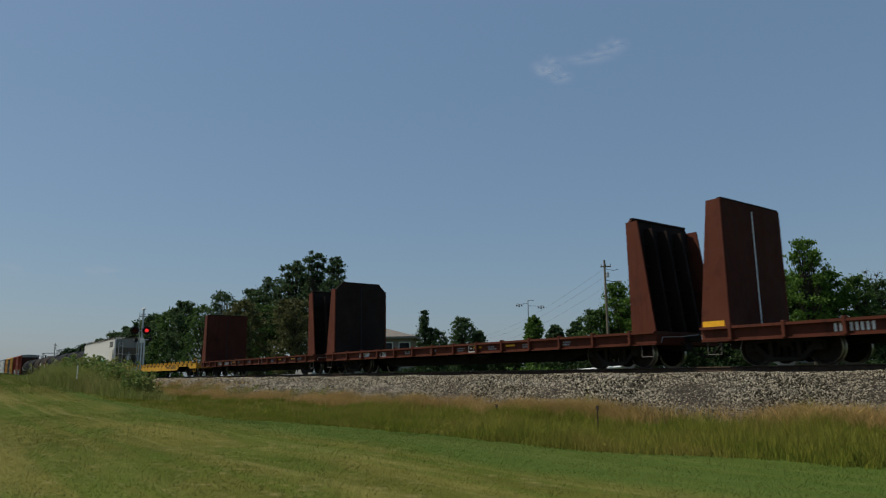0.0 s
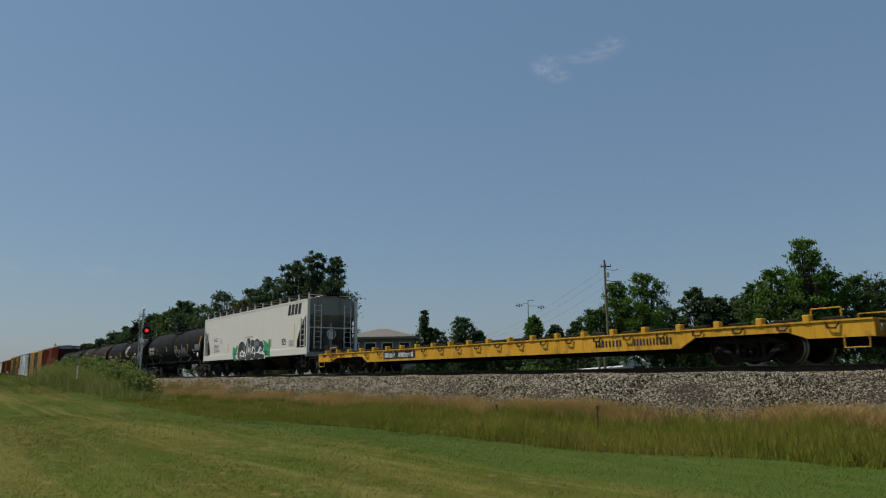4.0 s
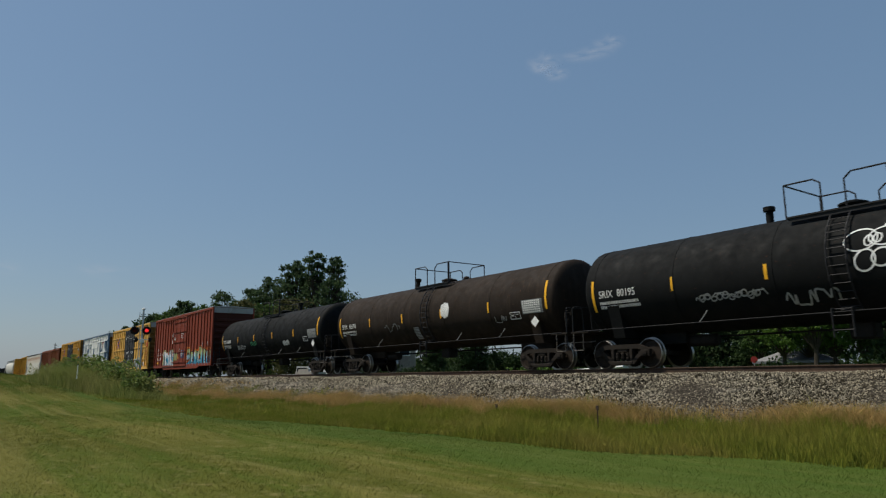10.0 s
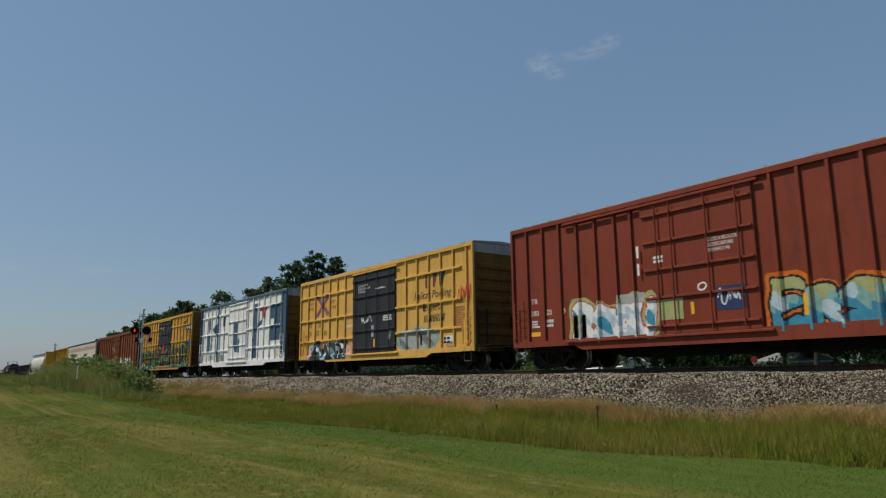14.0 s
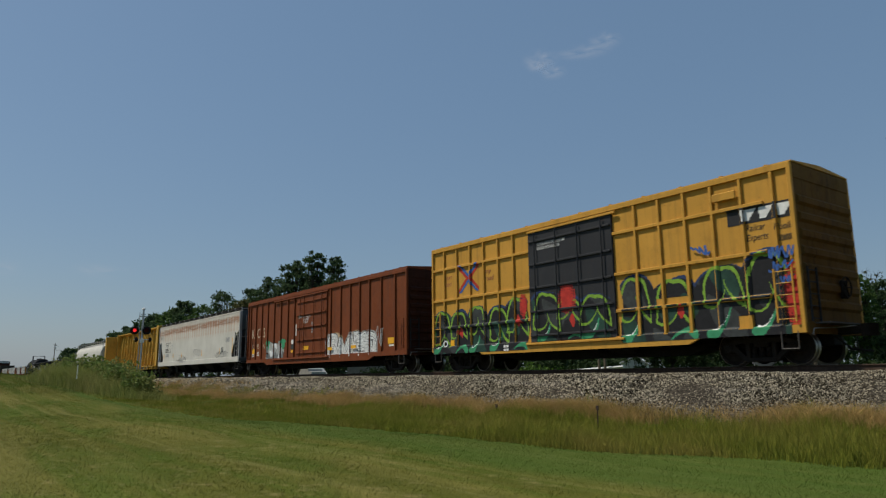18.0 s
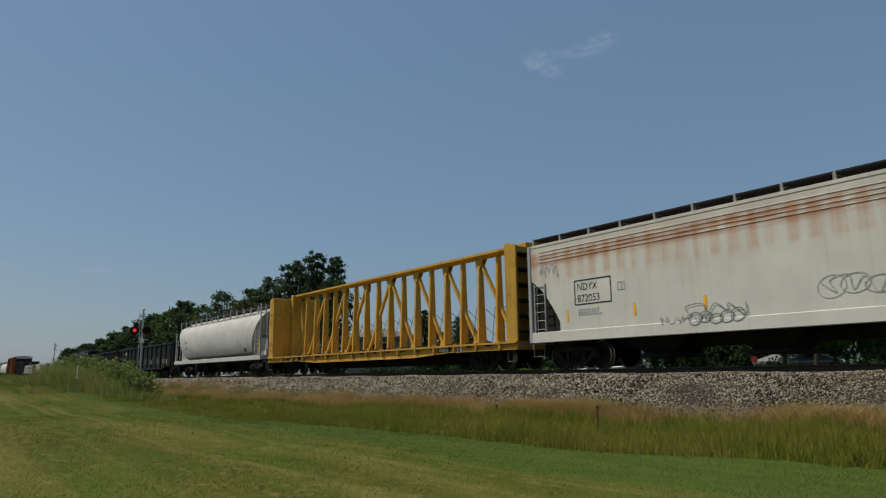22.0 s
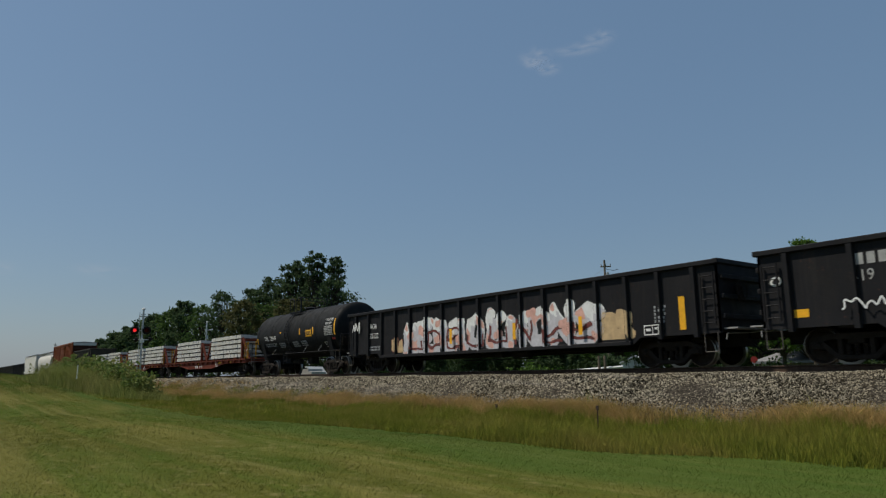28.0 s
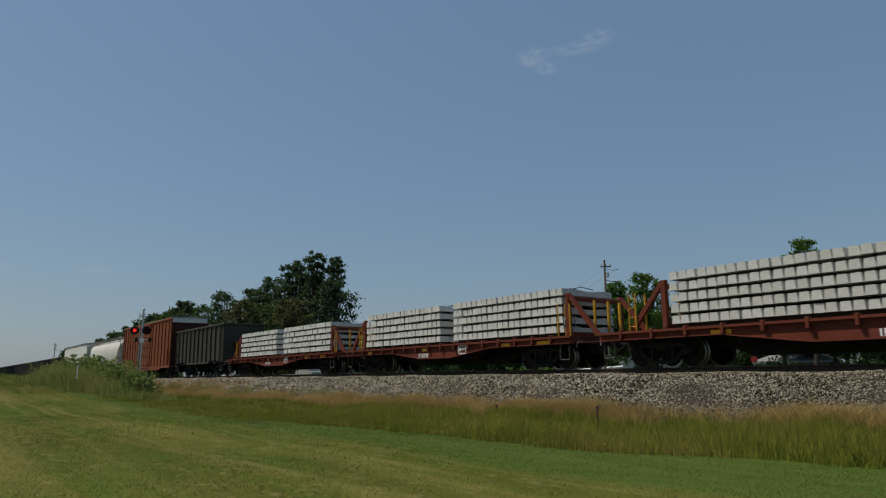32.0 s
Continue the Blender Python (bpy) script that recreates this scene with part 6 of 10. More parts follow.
def throw_up(X, Z):
    """Two fat dark letters over another row, with white edges and green clouds at both ends."""
    col = np.full(X.shape, "", dtype="U10")
    U = X + s
    green = (np.hypot((U - 50.1) * 0.8, Z - 1.45) + 0.12 * np.sin(U * 7 + Z * 5) < 0.5) | (np.hypot((U - 55.35) * 0.62, Z - 1.6) + 0.14 * np.sin(U * 6 + Z * 7) < 0.52)
    col[green] = "green"
    wob = 0.05 * np.sin(U * 5) + 0.04 * np.sin(Z * 8 + U * 2)
    d = np.full(X.shape, 9.0)
    for cx, cz, rx, rz in ((51.25, 1.62, 0.82, 0.6), (52.35, 1.72, 0.5, 0.62), (53.1, 1.72, 0.5, 0.56), (53.95, 1.7, 0.62, 0.58), (54.5, 1.75, 0.38, 0.42), (53.4, 1.2, 1.5, 0.22), (51.4, 1.2, 0.9, 0.2)):
        d = np.minimum(d, (np.hypot((U - cx) / rx, (Z - cz) / rz) - 1) * min(rx, rz) + wob)
    col[d < 0.07] = "white"
    col[d < 0.015] = "charcoal"
    col[(d < -0.16) & (np.sin(U * 2.2) * np.sin(Z * 3.4 + U) > 0.25)] = "ash"
    for a0, b0, c0 in (((51.1, 1.35), (51.2, 1.75), (51.5, 1.5)), ((51.6, 1.3), (51.75, 1.7), (51.95, 1.35)), ((52.45, 1.6), (52.5, 2.0), (52.6, 1.5)), ((53.1, 1.5), (53.0, 2.0), (53.5, 1.65)), ((54.2, 1.5), (54.4, 1.9), (54.6, 1.6))):
        col[stroke(U, Z, a0, b0, c0, 0.09, 0.03) < 0] = "white"
    for p, q in (((52.0, 1.15), (52.2, 2.2)), ((52.8, 1.35), (52.75, 2.3)), ((53.55, 1.2), (53.45, 2.2)), ((51.0, 1.3), (51.9, 1.2)), ((53.2, 1.4), (55.0, 1.45))):
        m = stroke(U, Z, p, ((p[0] + q[0]) / 2 + 0.1, (p[1] + q[1]) / 2), q, 0.03, 0.025) < 0
        col[m & (d < 0.02)] = "white"
    return col


mask_paint(gx, 49.3 - s, 56.0 - s, 1.02, 2.42, throw_up, lambda x, z: np.where(np.asarray(z) < 1.52, -1.614, -1.594), 0.028, "dark grey fat letters with white edges and green clouds")
for x in (49.9, 55.2):
    bars(gx, x - s, 1.2, 0.5, 0.32, 7, BLACK_MARK, flat_side(-1.618), 3, 0.3, 0.2, 3)
for x in (45.2, 48.6, 56.1, 59.4):
    patch(gx, x - s - 0.05, x - s + 0.05, 1.65, 2.2 if x < 59 else 2.9, YELLOW_TAPE, sf, "yellow reflective strip", "reflector", 1)
frame_mark(gx, 58.0 - s - 0.3, 58.0 - s + 0.25, 1.75, 2.1, BLACK_MARK, sf, 0.05)
bars(gx, 58.7 - s, 1.62, 0.7, 0.35, 7, GREY_MARK, sf, 4, 0.3, 0.3, 4)

TANKS = [(34.3, "black tank car with pale graffiti along its lower side", TANK_BLACK, 3), (16.72, "black tank car with white and yellow graffiti", TANK_BLACK, 4),
         (-0.42, "rusty brown-black tank car with a white spot", TANK_BROWN, 5), (-18.03, "plain black tank car with yellow reflector strips", TANK_BLACK, 6)]
for s, label, m, seed in TANKS:
    t = couple(tank_car(label, 16.25, m, 1.46, 2.48, 0.35, 0.28, 0.86, 0.15, (-1.2, 1.3), vent_left=seed < 6), s)
    h = 8.1
    tank_marks(t, 1.46, 2.48, h, seed)
    sf = tank_side(1.46, 2.48, 0.012)
    if seed == 3:
        graffiti(t, 0.6, 4.4, 1.6, 2.5, 6, sf, 21, ("ash",), "ash", None, 0.05, 0.02, wave=0.25, label="faded grey brushed graffiti")
        scribble(t, 0.8, 4.2, 1.7, 2.3, sf, 23, "grey", 0.016, 9)
        scribble(t, -5.2, -3.4, 1.75, 2.1, sf, 3, "grey", 0.018, 5)
    if seed == 4:
        loops(t, 3.45, 5.8, 1.5, 2.15, 5, sf, "white", 0.024)
        patch(t, 4.3, 5.0, 2.22, 2.4, PAINTS["yellow"], sf, "yellow sprayed patch", "graffiti", 3)
        patch(t, 1.35, 1.9, 2.08, 2.26, PAINTS["yellow"], sf, "yellow sprayed patch", "graffiti", 3)
        loops(t, 0.4, 1.5, 2.6, 3.12, 2, sf, "white", 0.018, "white sprayed outline figure", 1.35)
        loops(t, 0.55, 1.3, 2.12, 2.62, 2, sf, "white", 0.022, "white sprayed outline figure", 1.2)
        loops(t, 0.75, 1.15, 2.7, 2.95, 2, sf, "white", 0.018, "white sprayed outline figure", 0.9)
        scribble(t, 1.2, 1.75, 2.9, 3.25, sf, 6, "white", 0.02, 4)
        scribble(t, 2.4, 3.4, 1.7, 2.05, sf, 7, "grey", 0.022, 5)
        loops(t, -3.7, -1.9, 1.8, 1.98, 10, sf, "grey", 0.018, "pale sprayed tag", 0.9)
        scribble(t, -3.8, -1.7, 1.8, 2.0, sf, 12, "grey", 0.016, 8)
        scribble(t, -1.3, 0.0, 1.5, 1.85, sf, 13, "grey", 0.024, 5)
    if seed == 5:
        mask_paint(t, 1.2, 2.0, 2.15, 2.9, lambda X, Z: np.where(np.hypot((X - 1.6) / 0.31, (Z - 2.52) / 0.32) + 0.05 * np.sin(X * 31) < 1, np.where(np.mod(X * 3.0 + Z, 0.22) < 0.05, "grey", "white"), ""), sf, 0.025, "round white paint spot", "decal")
        bars(t, -0.85, 1.45, 0.45, 0.5, 1, GREY_MARK, sf, 8, 0.1, 0.1, 3)
        scribble(t, 4.6, 5.4, 1.75, 2.05, sf, 26, "grey", 0.012, 3)
        scribble(t, -3.2, -1.9, 1.85, 2.2, sf, 27, "ash", 0.016, 5)
    if seed == 6:
        loops(t, -4.7, -3.4, 1.74, 2.0, 7, sf, "grey", 0.02, "pale sprayed tag", 0.95)
        scribble(t, -4.8, -3.2, 1.76, 1.98, sf, 14, "white", 0.014, 6)
        loops(t, -2.3, -1.3, 1.92, 2.14, 5, sf, "green", 0.02, "green sprayed tag", 0.95)
        loops(t, 2.75, 3.6, 1.74, 2.0, 5, sf, "white", 0.022, "white sprayed tag", 1.0)
        scribble(t, 2.8, 3.6, 1.75, 2.0, sf, 18, "white", 0.02, 8)

s, L = between(-43.55, -27.8)
D0, D1 = -37.7 - s, -34.1 - s
ribs = [-42.75, -41.95, -41.15, -40.35, -39.55, -38.75, -38.1, -33.6, -32.88, -32.14, -31.36, -30.59, -29.83, -29.16, -28.49]
E_RIBS = [x - s for x in ribs]
ec = couple(boxcar("rust-red ribbed boxcar with bright blue and orange graffiti", L, 5.1, BOX_RED, E_RIBS, (D0, D1), BOX_RED, end_mat=SHADED_SOOTY_RED), s, 0.3)
sf = ribbed_side(E_RIBS, 0.09, -1.53, -1.6, door=(D0, D1))
graffiti(ec, -34.0 - s, -28.2 - s, 0.86, 2.05, 6, sf, 2, ("cyan", "cyan", "teal", "olive"), "black", "orange", 0.19, 0.06, 0.12, inner="sky", label="blue and green graffiti with an orange glow")
graffiti(ec, -40.6 - s, -37.4 - s, 0.84, 2.0, 4, sf, 33, ("sky", "white", "sky", "white"), "red", "olive", 0.2, 0.045, 0.16, inner="cyan", label="pale blue and white graffiti edged in red and olive")
patch(ec, -40.65 - s, -40.1 - s, 1.0, 1.75, PAINTS["olive"], sf, "olive spray patch", "graffiti", 1)
patch(ec, -38.75 - s, -37.75 - s, 1.95, 2.25, PAINTS["grey"], ribbed_side(E_RIBS, 0.09, -1.53, -1.6, 0.01), "grey overpainted patch", "decal", 1)
words(ec, "CLOSE AND LOCK\nDOORS BEFORE\nMOVING CAR", -35.5 - s, 3.42, 0.15, WHITE_MARK, flat_side(-1.612), 0, 0.72, "white CLOSE AND LOCK DOORS BEFORE MOVING CAR lettering")
words(ec, "TR", -42.62 - s, 2.28, 0.27, WHITE_MARK, flat_side(-1.537), 0, 1.0, "white reporting mark")
for n, x in (("100", -42.66), ("20", -41.9), ("5", -41.1)):
    words(ec, n, x - s, 1.86, 0.27, WHITE_MARK, flat_side(-1.537), 0, 1.0, "white car number")
bars(ec, -42.6 - s, 1.45, 0.4, 0.25, 4, WHITE_MARK, flat_side(-1.537), 3, 0.3, 0.3, 2)
bars(ec, -41.9 - s, 1.45, 0.4, 0.25, 4, WHITE_MARK, flat_side(-1.537), 2, 0.3, 0.3, 3)
patch(ec, -42.66 - s, -42.2 - s, 1.15, 1.3, YELLOW_TAPE, flat_side(-1.54), "yellow lettered plate", "decal", 1)
patch(ec, -35.35 - s, -34.5 - s, 1.5, 2.15, PAINTS["navy"], flat_side(-1.612), "dark painted panel with tags", "graffiti", 1)
scribble(ec, -35.3 - s, -34.6 - s, 1.65, 2.1, flat_side(-1.618), 41, "white", 0.02, 4)
patch(ec, -37.5 - s, -36.4 - s, 1.35, 1.95, PAINTS["olive"], flat_side(-1.611), "olive spray patch", "graffiti", 1)
patch(ec, -36.15 - s, -36.05 - s, 1.45, 1.8, YELLOW_TAPE, flat_side(-1.615), "yellow reflective strip", "reflector", 1)
bars(ec, -37.9 - s, 2.75, 0.1, 0.9, 1, WHITE_MARK, flat_side(-1.61), 2, 0.2, label="white handling marks")
bars(ec, -37.3 - s, 3.05, 0.35, 0.2, 3, WHITE_MARK, flat_side(-1.612), 2, 0.2)
loops(ec, -35.85 - s, -35.65 - s, 2.1, 2.3, 1, flat_side(-1.614), "white", 0.025, "small white circle mark")
bars(ec, -30.2 - s, 2.3, 0.45, 0.3, 6, PAINTS["grey"], sf, 4, 0.45, 0.3, 5)
bars(ec, -29.1 - s, 2.3, 0.45, 0.3, 6, PAINTS["grey"], sf, 4, 0.45, 0.3, 6)
for x in (-33.0, -31.0, -28.3):
    patch(ec, x - s - 0.06, x - s + 0.06, 1.2, 1.75, YELLOW_TAPE, ribbed_side(E_RIBS, 0.09, -1.53, -1.6, 0.01), "yellow reflective strip", "reflector", 1)


def yellow_boxcar(label, a, b, door, seed, shift=0.0, top=GALV, coat=BOX_YELLOW):
    s, L = between(a, b)
    ribs = [door[0] - s - 0.85 * k for k in range(1, 7)] + [door[1] - s + 0.875 * k for k in range(1, 7)]
    hb = [(-L / 2, door[0] - s, z) for z in (1.75, 2.9, 4.2)] + [(door[1] - s, L / 2 - 0.8, z) for z in (1.75, 2.9, 4.2)]
    car = couple(boxcar(label, L, 5.12, coat, ribs, (door[0] - s, door[1] - s), DOOR_BLACK, hb, plug=True, reach=0.9, end_mat=SHADED_SOOTY_YELLOW, top_end=top, roof_mat=BOX_YELLOW if top != GALV else GALV), s, shift)
    return car, s, ribbed_side(ribs, 0.09, -1.53, -1.6, 0.006, hb, (door[0] - s, door[1] - s))


fc, s, rs = yellow_boxcar("yellow boxcar with a black plug door and pale graffiti", -61.2, -45.5, (-55.1, -51.2), 1, coat=FADED_YELLOW)
pan = flat_side(-1.537)
words(fc, "Railcar Pooling", -49.75 - s, 3.12, 0.46, BLACK_MARK, rs, 0.25, 0.98)
words(fc, "Experts", -49.05 - s, 2.58, 0.46, BLACK_MARK, rs, 0.25, 0.98)
bars(fc, -49.0 - s, 2.1, 1.55, 0.3, 7, BLACK_MARK, rs, 1, 0.35, slant=0.25, label="black web address marks")
for i in range(3):
    mask_paint(fc, -49.05 - s + i * 0.56, -48.4 - s + i * 0.56, 3.55, 4.2, lambda X, Z, i=i: np.where((np.abs(X - (-48.74 - s + i * 0.56) - 0.15 * (Z - 3.87)) < 0.05 + 0.17 * (Z - 3.5)) & (np.abs(Z - 3.87) < 0.3), "charcoal" if i == 2 else "maroon", ""), rs, 0.03, "faded red and black emblem block", "emblem")


def cross_emblem(car, cx, cz, w, h, surf):
    """Crossed arrows, each arm of a red and a blue stripe."""
    def which(X, Z):
        u, v = np.abs(X - cx) / (w / 2), np.abs(Z - cz) / (h / 2)
        col = np.full(X.shape, "", dtype="U10")
        inside = (u < 1) & (v < 1)
        col[inside & (u - v > 0.02) & (u - v < 0.26)] = "red"
        col[inside & (v - u > 0.02) & (v - u < 0.26)] = "midblue"
        return col
    mask_paint(car, cx - w / 2, cx + w / 2, cz - h / 2, cz + h / 2, which, surf, 0.025, "red and blue crossed-arrow emblem", "emblem")


cross_emblem(fc, -58.5 - s, 3.65, 1.45, 1.15, rs)
words(fc, "next\nload", -60.13 - s, 3.78, 0.28, BROWNRED_MARK, pan, 0.25)
words(fc, "any\nroad", -57.55 - s, 3.72, 0.3, BROWNRED_MARK, pan, 0.25)
for n, x, z in (("FB", -60.15, 2.52), ("OX", -59.1, 2.5), ("50", -60.15, 2.05), ("52", -59.25, 2.04), ("43", -58.35, 2.02)):
    words(fc, n, x - s, z, 0.4, BLACK_MARK, rs, 0, 0.9, "faded brown car marking")
mask_paint(fc, -51.3 - s, -47.8 - s, 0.84, 2.0, lambda X, Z: np.where(np.hypot((X + 49.5 + s) / 1.72, (Z - 1.4) / 0.52) + 0.06 * np.sin(X * 6) + 0.05 * np.sin(Z * 9 + X * 3) < 1, np.where((np.hypot((X + 49.5 + s) / 1.72, (Z - 1.4) / 0.52) + 0.06 * np.sin(X * 6) > 0.87) | (np.abs(np.sin(X * 1.8 + 0.5 * np.sin(Z * 5)) * 0.5) < 0.05), "teal", np.where(np.sin(X * 3 + Z * 5) > 0.5, "ash", "grey")), ""), rs, 0.03, "silver-grey graffiti edged in teal")
fs_ = lambda x, z: np.where(np.asarray(z) < 1.0, -1.61, rs(x, z))
wild_graffiti(fc, -59.9 - s, -55.7 - s, 0.72, 1.95, fs_, 45, ("charcoal", "black", "black"), ("sky", "cyan"), "white", "pink", label="black graffiti edged in pale blue and white")
for x in (-60.05, -55.6):
    mask_paint(fc, x - 0.45 - s, x + 0.45 - s, 0.72, 1.6, lambda X, Z, x=x: np.where(np.hypot((X - x + s) / 0.36, (Z - 1.15) / 0.42) + 0.5 * np.abs(np.sin(X * 33) * np.sin(Z * 29)) < 1, "pink", ""), lambda p, q: fs_(p, q) - 0.003, 0.03, "misty pink spray")
words(fc, "CLOSE AND LOCK\nBOTH DOORS BEFORE\nMOVING CAR", -54.55 - s, 4.2, 0.15, WHITE_MARK, flat_side(-1.612), 0, 0.75, "white CLOSE AND LOCK BOTH DOORS BEFORE MOVING CAR lettering")
bars(fc, -52.9 - s, 3.95, 0.9, 0.07, 7, WHITE_MARK, flat_side(-1.612), 1, 0.3)
bars(fc, -52.2 - s, 2.4, 0.9, 0.25, 8, WHITE_MARK, flat_side(-1.612), 3, 0.35, 0.2, 6)
patch(fc, -53.25 - s, -53.05 - s, 1.7, 2.25, PAINTS["grey"], flat_side(-1.612), "scuffed white lock plate", "decal", 1)
scribble(fc, -51.75 - s, -51.5 - s, 1.5, 2.1, flat_side(-1.612), 9, "teal", 0.018, 4)
bars(fc, -55.9 - s, 2.3, 0.8, 0.12, 4, WHITE_MARK, rs, 2, 0.3)
patch(fc, -47.5 - s, -46.95 - s, 1.1, 1.45, WHITE_MARK, rs, "white inspection plate", "decal", 1)
bars(fc, -47.45 - s, 1.14, 0.45, 0.26, 2, BLACK_MARK, ribbed_side([], 0.09, -1.53, -1.6, 0.09), 2, 0.2)
bars(fc, -46.7 - s, 1.7, 0.6, 0.9, 8, BROWNRED_MARK, pan, 9, 0.3, 0.3, 4)
scribble(fc, -54.2 - s, -53.2 - s, 2.3, 2.75, flat_side(-1.612), 7, "white", 0.02, 4)
scribble(fc, -46.5 - s, -45.6 - s, 2.7, 3.6, flat_side(-1.606), 8, "red", 0.018, 4)
for x in (-60.3, -53.0, -49.2, -46.3):
    patch(fc, x - s - 0.06, x - s + 0.06, 1.15, 1.6, YELLOW_TAPE, rs, "yellow reflective strip", "reflector", 1)

s, L = between(-79.0, -63.15)
ribs = [x for x in even_ribs(-L / 2 + 0.7, L / 2 - 0.7, 17) if not (-72.9 - s < x < -69.4 - s)]
hb = [(-L / 2, -72.8 - s, z) for z in (1.75, 3.0, 4.3)] + [(-69.5 - s, L / 2 - 0.6, z) for z in (1.75, 3.0, 4.3)]
gc = couple(boxcar("white boxcar with dark blue letter blocks and rusty sills", L, 5.1, WHITE_BOX, ribs, (-72.8 - s, -69.5 - s), WHITE_BOX, hb, plug=True, end_mat=SHADED_SOOTY_YELLOW, roof_mat=GALV), s)
rs = ribbed_side(ribs, 0.09, -1.53, -1.6, 0.006, hb, (-72.8 - s, -69.5 - s))
PAINTS["slate"] = SLATE_BLUE
BLUE_BLOCKS = [
    [(-7.9, 0.9), (-7.9, 5.08), (-7.42, 5.08), (-7.46, 0.95)], [(-7.4, 4.94), (-7.4, 5.08), (-3.0, 5.08), (-3.0, 4.96)],
    [(-6.15, 4.12), (-5.6, 4.17), (-5.65, 3.5), (-6.13, 3.1)], [(-6.2, 1.76), (-6.2, 2.97), (-5.74, 2.97), (-5.74, 1.76)],
    [(-5.28, 3.42), (-4.24, 3.75), (-4.24, 3.05), (-4.85, 3.07)], [(-4.3, 0.66), (-4.24, 4.93), (-3.8, 4.9), (-3.88, 0.66)],
    [(-3.05, 3.45), (-3.05, 4.15), (-2.55, 4.2), (-2.6, 3.5)],
    [(-0.7, 2.2), (-0.7, 3.55), (0.1, 3.55), (0.15, 2.5), (0.5, 2.45), (0.45, 1.55), (-0.4, 1.6)],
    [(2.75, 1.1), (2.8, 4.6), (3.35, 4.6), (3.3, 1.1)], [(3.35, 2.9), (4.15, 3.25), (4.2, 3.6), (3.35, 3.15)],
    [(5.5, 2.1), (5.5, 3.0), (6.0, 3.05), (6.0, 3.45), (5.5, 3.45), (5.5, 4.3), (7.0, 4.3), (7.0, 2.1)], [(7.1, 1.35), (7.05, 5.05), (7.88, 5.05), (7.88, 1.3)],
]
for ob in gc.children:
    if ob.name.startswith(("corner_post", "top_chord")):
        ob.data.materials[0] = SLATE_BLUE
for q in BLUE_BLOCKS:
    flat_shape(gc, q, "slate", rs, "dark blue painted letter block")
for text, x, z in (("FB", -6.15, 2.55), ("OX", -5.52, 2.55), ("5", -6.72, 2.08), ("05", -6.15, 2.08), ("58", -5.52, 2.08), ("6", -4.8, 2.08)):
    words(gc, text, x, z, 0.34, BLACK_MARK, lambda a, b: rs(a, b) - 0.005, 0, 0.9, "black car marking")
for x in (-6.72, -4.76, 6.6):
    patch(gc, x - 0.09, x + 0.09, 1.1, 1.5, YELLOW_TAPE, rs, "orange reflective strip", "reflector", 1)
flat_shape(gc, [(-3.75, 0.85), (-3.8, 1.55), (-3.5, 1.55), (-3.45, 0.85)], "tan", rs, "rust-brown stain run", "stain")
flat_shape(gc, [(-3.35, 1.05), (-3.35, 1.5), (-2.7, 1.5), (-2.7, 1.05)], "ash", lambda a, b: rs(a, b) - 0.004, "grey overpainted panel", "decal")
patch(gc, -67.3 - s, -66.2 - s, 4.05, 4.3, RED_MARK, ribbed_side(ribs, 0.09, -1.53, -1.6, 0.01), "red emblem bar", "emblem", 1)
for x in (-66.95, -66.6):
    patch(gc, x - s, x - s + 0.2, 3.6, 4.05, RED_MARK, ribbed_side(ribs, 0.09, -1.53, -1.6, 0.01), "red emblem bar", "emblem", 1)
bars(gc, -6.1, 1.15, 0.5, 0.35, 5, GREY_MARK, rs, 4, 0.3)
bars(gc, -5.5, 1.2, 0.6, 0.25, 5, GREY_MARK, rs, 3, 0.3)

hc, s, rs = yellow_boxcar("yellow boxcar with large dark green graffiti and black door", -96.55, -81.0, (-90.6, -86.78), 2, -0.25, SHADED_SOOTY_YELLOW)
pan = flat_side(-1.537)
cross_emblem(hc, -94.12 - s, 3.67, 1.3, 1.15, rs)
words(hc, "next\nload", -95.75 - s, 3.75, 0.28, BROWNRED_MARK, pan, 0.25)
words(hc, "any\nroad", -93.15 - s, 3.72, 0.28, BROWNRED_MARK, pan, 0.25)
patch(hc, -82.85 - s, -81.05 - s, 3.72, 4.16, BLACK_MARK, rs, "black emblem band", "emblem", 1)
for i in range(3):
    x = -82.5 + i * 0.48
    mask_paint(hc, x - 0.1 - s, x + 0.6 - s, 3.78, 4.1, lambda X, Z, x=x: np.where((np.abs(X - x - 0.22 + s - 0.35 * (Z - 3.94)) < 0.08 + 0.4 * (Z - 3.78)) & (np.abs(Z - 3.94) < 0.15), "white", ""), lambda p, q: rs(p, q) - 0.004, 0.022, "white slanted emblem block", "emblem")
words(hc, "Railcar\nExperts", -82.36 - s, 3.5, 0.26, BLACK_MARK, rs, 0.25, 0.75)
words(hc, "Pooling", -81.57 - s, 3.42, 0.26, BLACK_MARK, rs, 0.25, 0.75)
bars(hc, -81.57 - s, 3.12, 0.5, 0.16, 6, BLACK_MARK, pan, 1, 0.35, slant=0.25, label="black web address marks")
POSTS = [(x - 0.075 - s, x + 0.075 - s, 0.95, 3.0) for x in (-85.94, -85.03, -84.18)] + [(-85.3 - s, -84.1 - s, 1.78, 2.0), (-82.75 - s, -82.35 - s, 0.95, 1.3)]
hs = lambda x, z: np.where(np.asarray(z) < 1.0, -1.61, rs(x, z))
arch_graffiti(hc, -96.45 - s, -90.75 - s, 0.7, 2.7, hs, 61, 5)
arch_graffiti(hc, -90.5 - s, -86.9 - s, 0.95, 2.75, rs, 62, 3)
arch_graffiti(hc, -86.6 - s, -81.3 - s, 0.75, 3.0, hs, 66, 4, POSTS)
